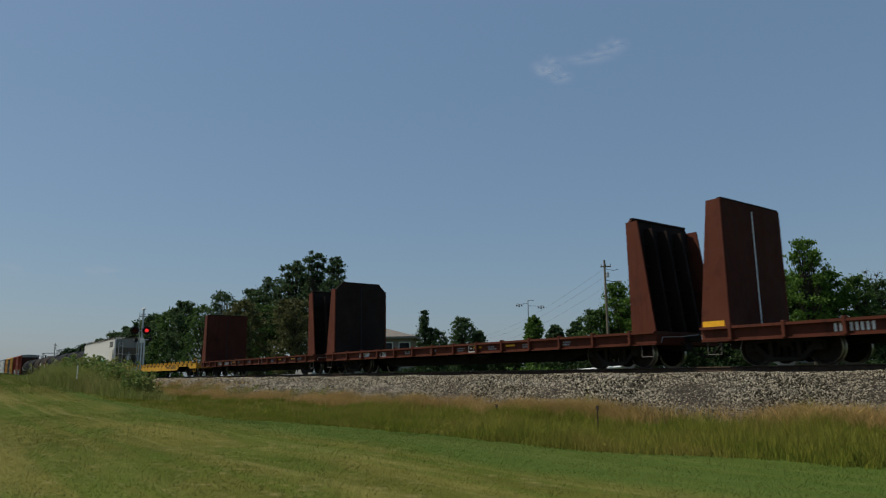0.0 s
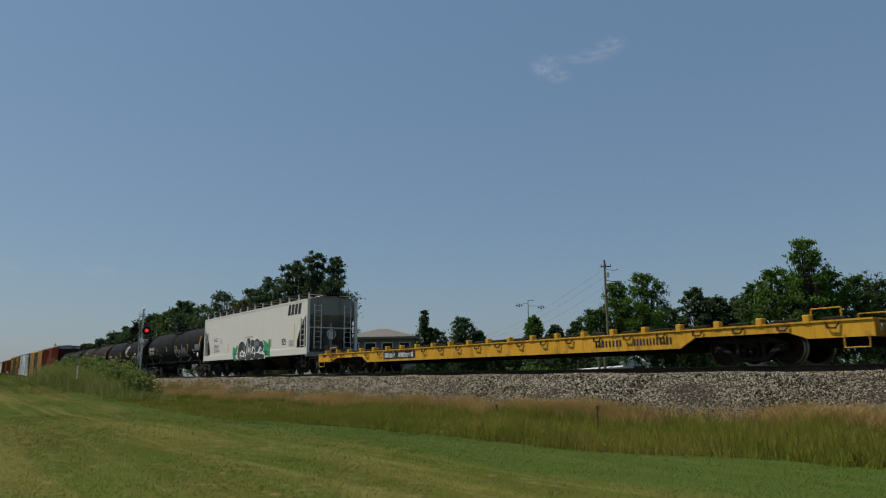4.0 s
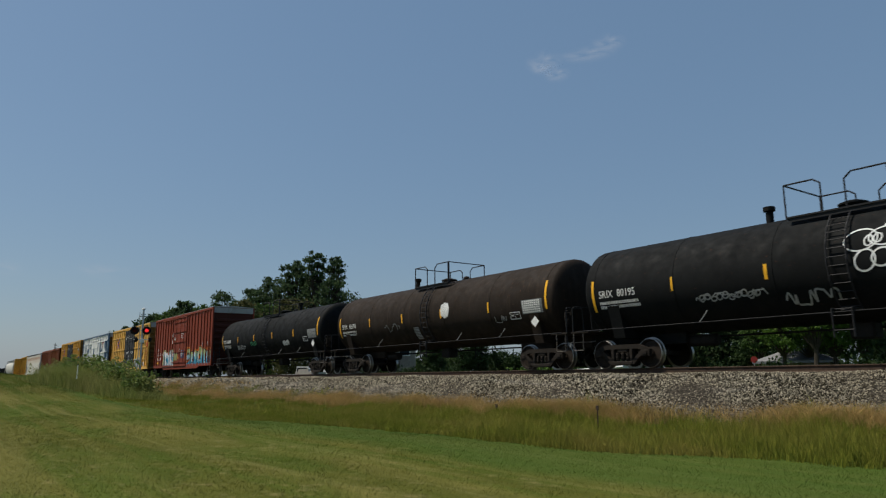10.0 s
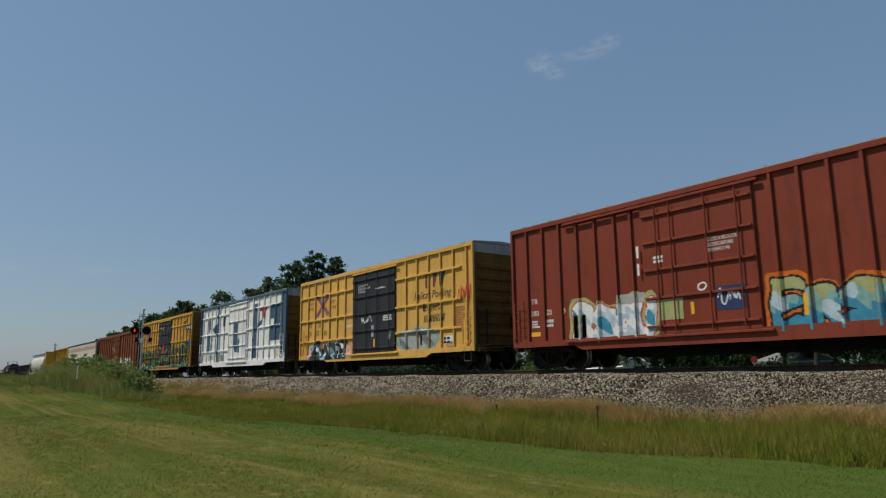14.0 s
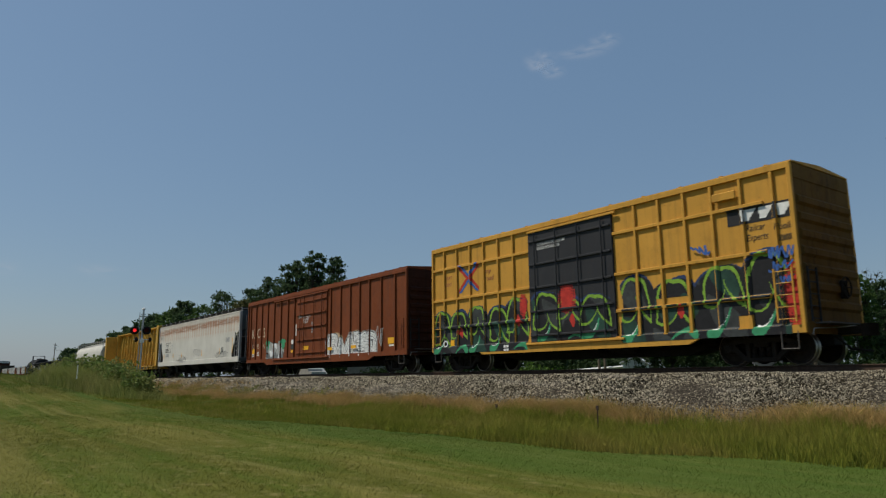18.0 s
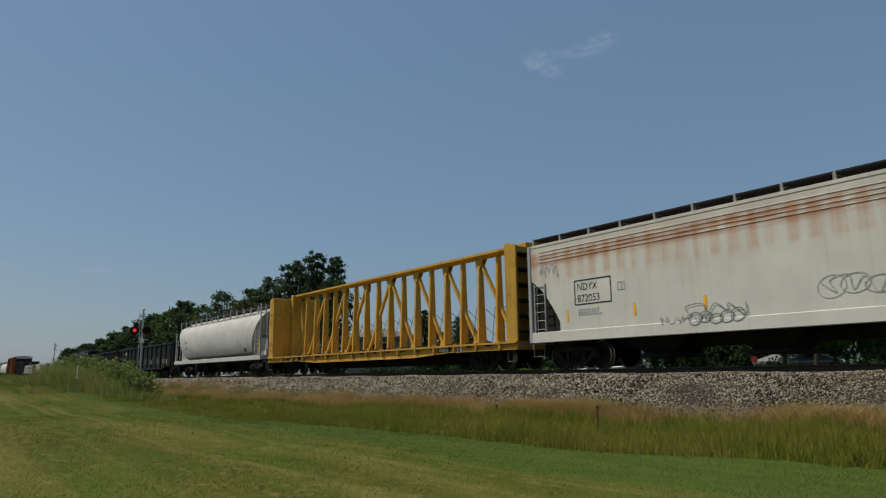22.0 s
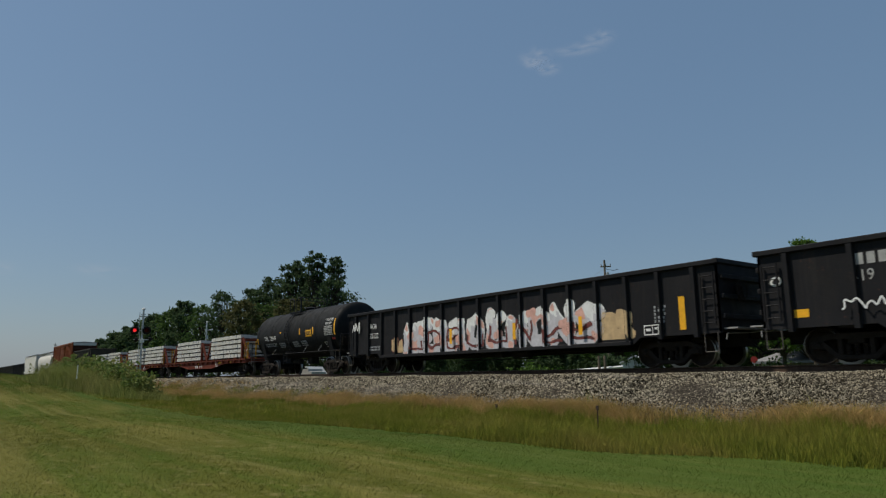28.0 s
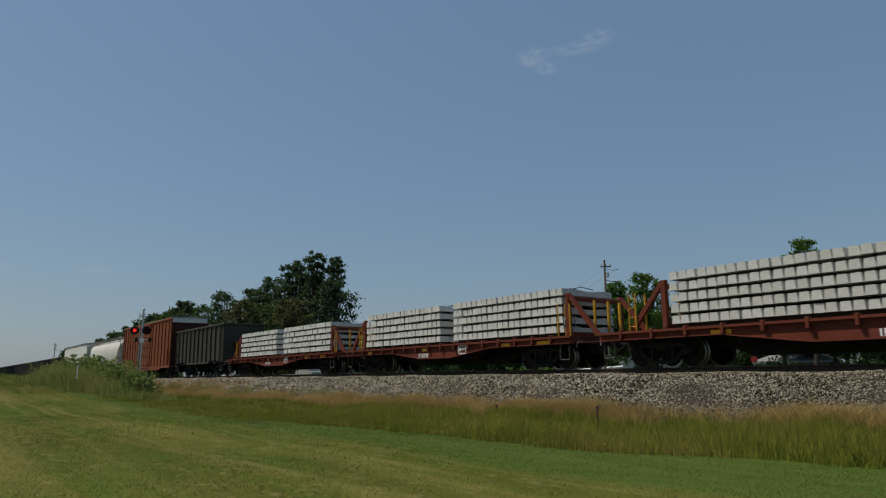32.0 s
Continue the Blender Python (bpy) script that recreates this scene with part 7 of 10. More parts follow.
for x, z, rx, rz in ((-88.8, 2.35, 0.45, 0.55), (-81.25, 1.7, 0.3, 0.95), (-91.0, 2.3, 0.22, 0.5)):
    mask_paint(hc, x - 0.6 - s, x + 0.6 - s, z - 1.0, z + 1.0, lambda X, Z, x=x, z=z, rx=rx, rz=rz: np.where(np.hypot((X - x + s) / rx, (Z - z) / rz) + 0.5 * np.abs(np.sin(X * 37) * np.sin(Z * 41)) < 1, "red", ""), lambda p, q: rs(p, q) - 0.004, 0.03, "misty red spray")
words(hc, "CLOSE AND LOCK DOORS\nBEFORE MOVING CAR", -90.15 - s, 4.33, 0.15, WHITE_MARK, flat_side(-1.612), 0, 0.75, "white CLOSE AND LOCK DOORS BEFORE MOVING CAR lettering")
scribble(hc, -81.75 - s, -81.1 - s, 2.65, 3.0, flat_side(-1.606), 18, "midblue", 0.024, 5)
scribble(hc, -81.8 - s, -81.15 - s, 2.35, 2.62, flat_side(-1.606), 28, "midblue", 0.024, 4)
scribble(hc, -81.5 - s, -81.15 - s, 2.05, 2.25, flat_side(-1.606), 29, "midblue", 0.02, 3)
scribble(hc, -84.0 - s, -83.4 - s, 3.05, 3.35, flat_side(-1.606), 19, "midblue", 0.03, 3)
patch(hc, -82.75 - s, -82.35 - s, 0.95, 1.25, BOX_YELLOW, lambda x, z: rs(x, z) - 0.004, "unpainted yellow plate", "decal", 1)
part("roof_vent", Geo().cbox(-83.2 - s, -82.5 - s, -1.66, -1.6, 4.45, 4.68, 0.02), BOX_YELLOW, hc)
bars(hc, -92.05 - s, 0.7, 0.3, 0.22, 2, WHITE_MARK, flat_side(-1.612), 2, 0.2)
loops(hc, -95.7 - s, -95.5 - s, 1.0, 1.22, 1, flat_side(-1.61), "white", 0.03, "small white circle mark")
patch(hc, -95.35 - s, -95.1 - s, 0.9, 1.25, YELLOW_TAPE, lambda x, z: rs(x, z) - 0.006, "yellow reflective strip", "reflector", 1)

s, L = between(-117.35, -98.4)
K_RIBS = [x - s for x in (-116.9, -116.0, -115.05, -114.1, -113.1, -112.1, -111.1, -110.2, -105.7, -104.6, -103.6, -102.65, -101.7, -100.6, -99.4)]
kc = couple(boxcar("brown ribbed boxcar with cream letters and white graffiti", L, 4.65, BOX_BROWN, K_RIBS, (-109.8 - s, -106.1 - s), BOX_BROWN, roof_mat=BOX_BROWN, top_end=SHADED_SOOTY_BROWN, end_mat=SHADED_SOOTY_BROWN, roof_lip=0.06, reach=0.85, truck_in=1.7), s, -0.35)
sf = ribbed_side(K_RIBS, 0.09, -1.53, -1.6, door=(-109.8 - s, -106.1 - s))
CREAM = plain("cream_letter_paint", (0.55, 0.46, 0.33), 0.6, 0, 0.15, 6, 0)
for n, x in (("K", -116.72), ("C", -115.82), ("S", -114.84)):
    words(kc, n, x - s, 2.34, 0.86, CREAM, sf, 0, 0.82, "cream reporting mark")
for n, x in (("12", -116.66), ("95", -115.82), ("16", -114.86)):
    words(kc, n, x - s, 1.66, 0.42, CREAM, sf, 0, 0.85, "cream car number")
bars(kc, -116.6 - s, 1.15, 0.4, 0.2, 2, WHITE_MARK, sf, 2, 0.3)
bars(kc, -115.75 - s, 1.2, 0.35, 0.25, 2, WHITE_MARK, sf, 2, 0.3)
graffiti(kc, -106.05 - s, -101.2 - s, 0.86, 1.85, 5, sf, 71, ("white",), "black", "grey", 0.28, 0.045, 0.08, rings="charcoal", ring_step=0.1, label="white graffiti letters with black contour lines")
wild_graffiti(kc, -105.9 - s, -101.3 - s, 1.85, 2.25, lambda x, z: sf(x, z) + 0.003, 75, ("tan", "grey", "tan"), ("tan", "white"), "white", None, n=6, label="faded tan and white paint above the graffiti")
graffiti(kc, -114.1 - s, -111.7 - s, 0.86, 1.95, 3, sf, 72, ("ash", "grey", "grey"), "charcoal", None, 0.22, 0.03, inner="white", label="faded grey and white graffiti")
for x in (-114.05, -111.75):
    mask_paint(kc, x - 0.5 - s, x + 0.5 - s, 1.45, 2.1, lambda X, Z, x=x: np.where((np.abs(X - x + s) + 0.5 * np.abs(Z - 1.95) < 0.33 + 0.05 * np.sin(Z * 20)), "green", ""), lambda p, q: sf(p, q) - 0.003, 0.03, "faded green spray patch")
patch(kc, -110.62 - s, -110.18 - s, 1.75, 2.0, WHITE_MARK, sf, "white plate beside the door", "decal", 1)
patch(kc, -110.66 - s, -110.14 - s, 1.45, 1.72, PAINTS["charcoal"], sf, "dark plate beside the door", "decal", 1)
patch(kc, -110.65 - s, -110.2 - s, 1.25, 1.4, YELLOW_TAPE, sf, "orange-yellow reflector plate", "reflector", 1)
patch(kc, -110.05 - s, -109.93 - s, 2.2, 2.85, WHITE_MARK, lambda x, z: sf(x, z) - 0.003, "white paint strip", "decal", 1)
words(kc, "CLOSE AND LOCK\nDOORS BEFORE\nMOVING CAR", -108.95 - s, 3.14, 0.15, WHITE_MARK, flat_side(-1.612), 0, 0.72, "white CLOSE AND LOCK DOORS BEFORE MOVING CAR lettering")
bars(kc, -109.5 - s, 3.15, 0.35, 0.15, 3, WHITE_MARK, flat_side(-1.612), 2, 0.2)
bars(kc, -107.85 - s, 2.25, 0.3, 0.6, 2, GREY_MARK, flat_side(-1.612), 4, 0.2, 0.4)
for x in (-105.9, -103.4):
    patch(kc, x - s, x - s + 0.5, 1.22, 1.38, YELLOW_TAPE, flat_side(-1.612), "orange-yellow reflector plate", "reflector", 1)
patch(kc, -99.95 - s, -99.5 - s, 1.2, 1.28, WHITE_MARK, sf, "small white plate", "plate", 1)
patch(kc, -100.05 - s, -99.5 - s, 1.32, 1.6, YELLOW_TAPE, sf, "orange-yellow reflector plate", "reflector", 1)
patch(kc, -116.6 - s, -116.1 - s, 1.35, 1.65, YELLOW_TAPE, sf, "orange-yellow reflector plate", "reflector", 1)
patch(kc, -108.9 - s, -108.2 - s, 1.35, 1.55, YELLOW_TAPE, flat_side(-1.612), "orange-yellow reflector plate", "reflector", 1)
scribble(kc, -101.0 - s, -100.3 - s, 1.0, 2.3, flat_side(-1.606), 6, "grey", 0.02, 3)


def rust_streak_mat():
    m, n, l, b = mat_nodes("rust_streaked_white_paint", 0.5, 0, 0.3)
    tc = n.new("ShaderNodeTexCoord")
    sep = n.new("ShaderNodeSeparateXYZ")
    l.new(tc.outputs["Object"], sep.inputs[0])
    base = mix(n, l, ramp(n, l, noise_node(n, l, 0.7, 4), 0.35, 0.65), (0.54, 0.52, 0.455), (0.62, 0.60, 0.53))
    z = sep.outputs[2]

    def times(a, b, how="MULTIPLY"):
        m1 = n.new("ShaderNodeMath")
        m1.operation = how
        for k, v in enumerate((a, b)):
            if isinstance(v, (int, float)):
                m1.inputs[k].default_value = v
            else:
                l.new(v, m1.inputs[k])
        return m1.outputs[0]

    # runs below each roof stiffener, patchy along the car
    beat = times(times(sep.outputs[0], 11.5), 0.0, "SINE")
    beat = times(times(beat, 0.14), noise_node(n, l, 1.0, 5, 0.7, (3.4, 1, 0.3)), "ADD")
    patchy = ramp(n, l, noise_node(n, l, 0.45, 3), 0.3, 0.6, 0.45, 1)
    drip = times(times(ramp(n, l, beat, 0.36, 0.66), patchy), times(ramp(n, l, z, 2.75, 3.65), ramp(n, l, z, 3.98, 4.12, 1, 0.1)))
    c = mix(n, l, times(drip, 0.8), base, (0.44, 0.19, 0.07))
    seep = noise_node(n, l, 1.0, 5, 0.7, (0.8, 1, 5), (3, 0, 1))
    zone = times(ramp(n, l, z, 3.5, 3.68), ramp(n, l, z, 3.98, 4.06, 1, 0.25))
    c = mix(n, l, times(times(ramp(n, l, seep, 0.34, 0.58), zone), 0.75), c, (0.34, 0.13, 0.05))
    second = times(ramp(n, l, z, 3.0, 3.12), ramp(n, l, z, 3.14, 3.32, 1, 0))
    c = mix(n, l, times(times(ramp(n, l, beat, 0.4, 0.7), second), 0.4), c, (0.48, 0.24, 0.11))
    c = mix(n, l, ramp(n, l, noise_node(n, l, 1, 5, 0.6, (6, 6, 0.3)), 0.55, 0.8, 0, 0.3), c, (0.28, 0.25, 0.2))
    l.new(c, b.inputs["Base Color"])
    return m


RUST_STREAK = rust_streak_mat()
s, L = between(-139.0, -119.2)
jc = couple(covered_hopper("long off-white covered hopper car streaked with rust", L, RUST_STREAK, "flat", 4.3, 4.62, (0.92, 1.28), 1.4, (1.6, 3.1), SHADED_SLATE, 4, GALV), s)
for z in (3.72, 3.84, 3.96, 4.08):
    part("side_bead", Geo().slab([(-1.586, z - 0.016), (-1.6, z - 0.007), (-1.6, z + 0.007), (-1.586, z + 0.016)], "yz", -L / 2 + 0.5, L / 2 - 0.5), RUST_STREAK, jc)
sf = flat_side(-1.592)
for a0, b0, c0, d0 in ((-136.9, -135.35, 2.86, 2.9), (-136.9, -135.35, 2.07, 2.11), (-136.9, -136.86, 2.11, 2.86), (-135.39, -135.35, 2.11, 2.86)):
    patch(jc, a0 - s, b0 - s, c0, d0, BLACK_MARK, sf, "black box line", "marking", 1)
words(jc, "NDYX", -136.78 - s, 2.55, 0.34, BLACK_MARK, sf, 0, 0.9, "black reporting mark")
words(jc, "872053", -136.78 - s, 2.17, 0.34, BLACK_MARK, sf, 0, 0.95, "black car number")
frame_mark(jc, -135.1 - s, -134.82 - s, 2.4, 2.66, GREY_MARK, sf, 0.025)
bars(jc, -136.75 - s, 1.72, 1.2, 0.22, 8, GREY_MARK, sf, 3, 0.4, 0.3, 6)
scribble(jc, -138.5 - s, -137.6 - s, 3.1, 3.7, sf, 31, "grey", 0.016, 5)
loops(jc, -132.6 - s, -131.0 - s, 1.14, 1.5, 5, flat_side(-1.612), "ash", 0.013, "thin grey sprayed tag")
scribble(jc, -133.0 - s, -130.9 - s, 1.3, 1.8, flat_side(-1.614), 32, "ash", 0.012, 3)
frame_mark(jc, -122.7 - s, -122.3 - s, 1.7, 2.0, BLACK_MARK, sf, 0.06)
for x in (-137.25, -134.5, -132.1, -127.0, -123.0, -120.5):
    patch(jc, x - s - 0.05, x - s + 0.05, 1.55, 1.95 if x < -121 else 2.6, YELLOW_TAPE, sf, "yellow reflective strip", "reflector", 1)
loops(jc, -123.6 - s, -121.6 - s, 1.3, 1.7, 5, flat_side(-1.612), "ash", 0.013, "thin grey sprayed tag")
scribble(jc, -124.0 - s, -121.2 - s, 1.32, 1.72, flat_side(-1.614), 4, "ash", 0.012, 5)
loops(jc, -129.0 - s, -127.4 - s, 1.55, 2.1, 3, sf, "grey", 0.012, "thin grey sprayed tag")
scribble(jc, -129.0 - s, -127.2 - s, 1.5, 2.1, flat_side(-1.596), 5, "grey", 0.012, 3)
scribble(jc, -133.6 - s, -132.0 - s, 1.15, 1.5, flat_side(-1.61), 7, "grey", 0.018, 5)
bars(jc, -120.9 - s - 0.9, 2.35, 0.8, 0.3, 6, GREY_MARK, sf, 4, 0.3, 0.2, 4)

s, L = between(-162.5, -139.9)
couple(centre_beam("empty yellow centre-beam lumber flat car", L), s, 0.17)

s, L = between(-182.3, -163.9)
lc = couple(covered_hopper("pale grey round-sided covered hopper car", L, HOPPER_GREY, "round", 4.2, 4.5, (0.98, 1.26), end_mat=HOPPER_GREY, reach=0.72, truck_in=1.95), s, 0.17)
sf = flat_side(-1.61)
for x in (-177.95, -175.9, -173.7, -171.1, -169.05, -166.6):
    patch(lc, x - s - 0.05, x - s + 0.05, 1.55, 1.85, YELLOW_TAPE, lambda a, z: -1.33 - (np.asarray(z) - 1.5) * 0.42 - 0.02, "yellow reflective strip", "reflector", 1)
round_side = lambda a, z: np.interp(np.asarray(z, float), [1.5, 1.95, 2.5, 3.05], [-1.30, -1.51, -1.592, -1.575])
words(lc, "GPFX", -179.75 - s, 2.58, 0.3, BLACK_MARK, round_side, 0, 0.85, "dark reporting mark")
words(lc, "10565", -179.75 - s, 2.14, 0.32, BLACK_MARK, round_side, 0, 0.9, "dark car number")
patch(lc, -167.08 - s, -166.66 - s, 1.55, 1.8, BLACK_MARK, round_side, "black stencil plate", "decal", 2)
patch(lc, -164.1 - s, -163.98 - s, 1.4, 2.3, YELLOW_TAPE, flat_side(-1.585), "orange reflective strip", "reflector", 1)
bars(lc, -165.1 - s, 1.6, 0.7, 0.25, 10, GREY_MARK, flat_side(-1.035), 3, 0.3)

s, L = between(-203.0, -182.9)
mc = couple(gondola("empty black steel gondola with white stencils and tags", L, GON_BLACK, 2.93, 0.68, 13, 3), s)
sf = flat_side(-1.506)
bars(mc, -200.62 - s, 2.28, 1.0, 0.27, 4, PAINTS["grey"], sf, 1, 0.3, label="grey-white owner's emblem blocks", name="emblem")
words(mc, "519", -200.75 - s, 1.9, 0.38, PAINTS["grey"], flat_side(-1.507), 0, 0.9, "grey-white car number")
loops(mc, -202.65 - s, -202.45 - s, 2.0, 2.2, 1, flat_side(-1.508), "white", 0.03, "small white circle mark")
scribble(mc, -201.0 - s, -199.6 - s, 1.25, 1.5, flat_side(-1.605), 3, "white", 0.022, 6)
patch(mc, -202.2 - s, -201.8 - s, 1.15, 1.35, YELLOW_TAPE, sf, "orange reflector plate", "reflector", 1)
for i in range(7):
    x = -198.5 + i * 2.1
    loops(mc, x - s, x + 0.8 - s, 1.2, 1.55 + 0.2 * (i % 2), 3 + i % 3, flat_side(-1.606), "ash" if i % 2 else "grey", 0.016, "pale sprayed tag", 1.0)
    scribble(mc, x + 0.1 - s, x + 1.2 - s, 1.15, 1.7, flat_side(-1.608), 20 + i, "ash", 0.013, 3)
patch(mc, -185.2 - s, -184.8 - s, 1.1, 1.5, YELLOW_TAPE, sf, "orange reflector plate", "reflector", 1)

s, L = between(-224.7, -204.15)
nc = couple(gondola("black steel gondola with tall pink and white graffiti", L, GON_BLACK, 2.93, 0.68, 17, 4, 0.6), s)
N_RIBS = [-L / 2 + 0.75 + (L - 1.5) * i / 16 for i in range(17)]
sf = ribbed_side(N_RIBS, 0.12, -1.5, -1.6)
graffiti(nc, -219.75 - s, -208.3 - s, 0.8, 2.2, 10, sf, 81, ("lilac", "lilac", "white"), "charcoal", None, 0.22, 0.035, inner="pink", label="tall white and pink graffiti letters")
graffiti(nc, -219.5 - s, -208.5 - s, 0.9, 1.7, 8, lambda x, z: sf(x, z) - 0.003, 87, ("maroon",), "charcoal", None, 0.045, 0.012, wave=0.3, label="maroon shading on the letters")
for i in range(6):
    cx, cz = -219.2 + i * 1.9 + 0.3 * math.sin(i * 2.3), 1.55 + 0.45 * math.sin(i * 1.9)
    mask_paint(nc, cx - 0.35 - s, cx + 0.35 - s, cz - 0.3, cz + 0.3, lambda X, Z, cx=cx, cz=cz: np.where(np.minimum(np.hypot(X - cx + s + 0.1, Z - cz), np.hypot(X - cx + s - 0.12, Z - cz - 0.05)) < 0.15, "pink", ""), lambda x, z: sf(x, z) - 0.005, 0.03, "pink sprayed puff")
for x in (-216.2, -212.4, -209.2):
    patch(nc, x - s, x - s + 0.16, 1.1, 1.7, YELLOW_TAPE, flat_side(-1.612), "orange reflective strip", "reflector", 1)
graffiti(nc, -208.3 - s, -207.1 - s, 0.9, 1.7, 2, sf, 82, ("tan",), "tan", None, 0.14, 0.02, label="tan graffiti")
graffiti(nc, -220.7 - s, -219.8 - s, 0.9, 1.5, 2, sf, 83, ("tan", "tan"), "maroon", None, 0.12, 0.03, label="tan graffiti")
words(nc, "AOK", -222.7 - s, 2.08, 0.36, WHITE_MARK, flat_side(-1.507), 0, 0.9, "white reporting mark")
words(nc, "35102", -222.7 - s, 1.62, 0.36, WHITE_MARK, flat_side(-1.507), 0, 0.9, "white car number")
bars(nc, -222.7 - s, 1.05, 1.0, 0.2, 8, GREY_MARK, flat_side(-1.507), 2, 0.4)
scribble(nc, -224.2 - s, -223.5 - s, 1.9, 2.6, flat_side(-1.6), 8, "white", 0.03, 3)
bars(nc, -206.3 - s, 1.3, 0.5, 0.5, 4, GREY_MARK, sf, 5, 0.5, 0.3, 3)
frame_mark(nc, -206.7 - s, -206.1 - s, 0.95, 1.25, WHITE_MARK, sf, 0.03)
patch(nc, -205.45 - s, -205.25 - s, 1.05, 2.0, YELLOW_TAPE, sf, "yellow reflective strip", "reflector", 1)

pt = couple(tank_car("short black molten sulfur tank car with white stencils", 11.4, TANK_GREY, 1.42, 2.42, 0.35, 0.3, 0.8, -0.66, (-1.25, 0.25), 1.55, vent_left=None), -231.75)
sf = tank_side(1.42, 2.42, 0.008)
words(pt, "MOLTEN\nSULFUR", 4.22, 2.82, 0.2, WHITE_MARK, tank_side(1.42, 2.42, 0.02), 0, 1.0, "white MOLTEN SULFUR lettering")
bars(pt, 4.05, 2.05, 1.0, 0.5, 6, PAINTS["grey"], sf, 6, 0.22, 0.1, 3, label="pale grey data stencil")
words(pt, "TILX  135676", -4.1, 2.1, 0.36, WHITE_MARK, tank_side(1.42, 2.42, 0.014), 0, 0.88, "white reporting mark on the tank")
bars(pt, -4.05, 1.72, 1.75, 0.2, 20, GREY_MARK, sf, 2, 0.4, 0.1)
patch(pt, 1.8, 2.5, 2.1, 2.46, YELLOW_TAPE, sf, "yellow rectangular placard", "decal", 4)
bars(pt, 1.87, 2.17, 0.56, 0.22, 8, BLACK_MARK, tank_side(1.42, 2.42, 0.013), 3, 0.25)
for x, z0, z1 in ((1.0, 2.25, 2.62), (2.7, 2.2, 2.6), (5.23, 2.05, 2.9), (-1.67, 2.45, 2.56), (-5.2, 1.95, 2.3)):
    patch(pt, x - 0.06, x + 0.06, z0, z1, YELLOW_TAPE, sf, "yellow reflective strip", "reflector", 5)
frame_mark(pt, 3.82, 4.28, 1.46, 1.72, WHITE_MARK, sf, 0.025)
for x in (-1.6, 0.3, 1.4):
    bars(pt, x - 0.4, 1.6, 0.9, 0.3, 10, GREY_MARK, sf, 3, 0.3, 0.3, int(9 + x))
patch(pt, 4.82, 5.18, 1.8, 1.92, RED_MARK, sf, "red stencil", "decal", 1)

for k, (a, b, stacks, n) in enumerate((((-257.0, -238.2, ((-245.85, -239.75), (-254.45, -248.25)), 5)), (-273.5, -258.2, ((-264.85, -258.7), (-271.8, -265.75)), 5), (-290.4, -274.7, ((-281.6, -275.6), (-288.5, -282.6)), 5))):
    s, L = between(a, b)
    q = couple(tie_flat("rust-red flat car loaded with concrete railway ties", L), s, -0.2)
    a_frame(q, stacks[0][1] - s + 0.2, 1)
    a_frame(q, stacks[1][0] - s - 0.2, -1)
    if k == 0:
        a_frame(q, stacks[1][1] - s + 0.2, 1)
        part("brace", Geo().slab([(stacks[0][0] - s - 0.15, 2.5), (stacks[0][0] - s - 0.05, 2.5), (stacks[0][0] - s - 0.9, 1.1), (stacks[0][0] - s - 1.1, 1.1)], "xz", -1.41, -1.29), RUST_RED, q)
    frame_mark(q, 1.6 if k else 3.6, 2.1 if k else 4.1, 0.68, 1.0, WHITE_MARK, flat_side(-1.642), 0.03)
    if k == 0:
        words(q, "922347", -0.3, 0.6, 0.26, WHITE_MARK, flat_side(-1.58), 0, 0.85, "white car number")
    bars(q, -1.3, 0.6, 0.8, 0.18, 4, WHITE_MARK, flat_side(-1.58), 1, 0.35)
    for x in (-5.5, -1.0, 4.0, 6.0):
        patch(q, x, x + 0.6, 0.86, 0.98, YELLOW_TAPE, flat_side(-1.576), "yellow reflective patch", "reflector", 1)
    for j, (u, v) in enumerate(stacks):
        couple(tie_stack(v - u, 5, 1.24, k * 3 + j), (u + v) / 2, -0.2)

s, L = between(-303.3, -291.9)
couple(gondola("dark ribbed open-top hopper car", L, HOPPER_DARK, 3.75, 0.9, 11, 8), s)
s, L = between(-322.5, -305.0)
# brown paint on this red car: distance haze is put into its colour
couple(boxcar("rust-red boxcar with a white top end panel", L, 5.1, BOX_BROWN, even_ribs(-L / 2 + 0.8, L / 2 - 0.8, 16), (-2, 2), BOX_BROWN, top_end=HOPPER_WHITE, end_mat=SHADED_SOOTY_BROWN), s)
s, L = between(-341.5, -324.2)
couple(covered_hopper("grey round-sided covered hopper car", L, HOPPER_GREY, "round", 4.2, 4.5, (0.98, 1.26), end_mat=HOPPER_GREY), s)
s, L = between(-360.0, -343.0)
couple(covered_hopper("plain white covered hopper car", L, HOPPER_WHITE, "flat"), s)
for k in range(8):
    a = -382.0 - k * 21.5
    s, L = between(a, a + 19.9)
    couple(gondola("dark steel gondola near the end of the train", L, HOPPER_DARK if k % 3 else GON_BLACK, 3.3, 0.75, 13, 5), s)


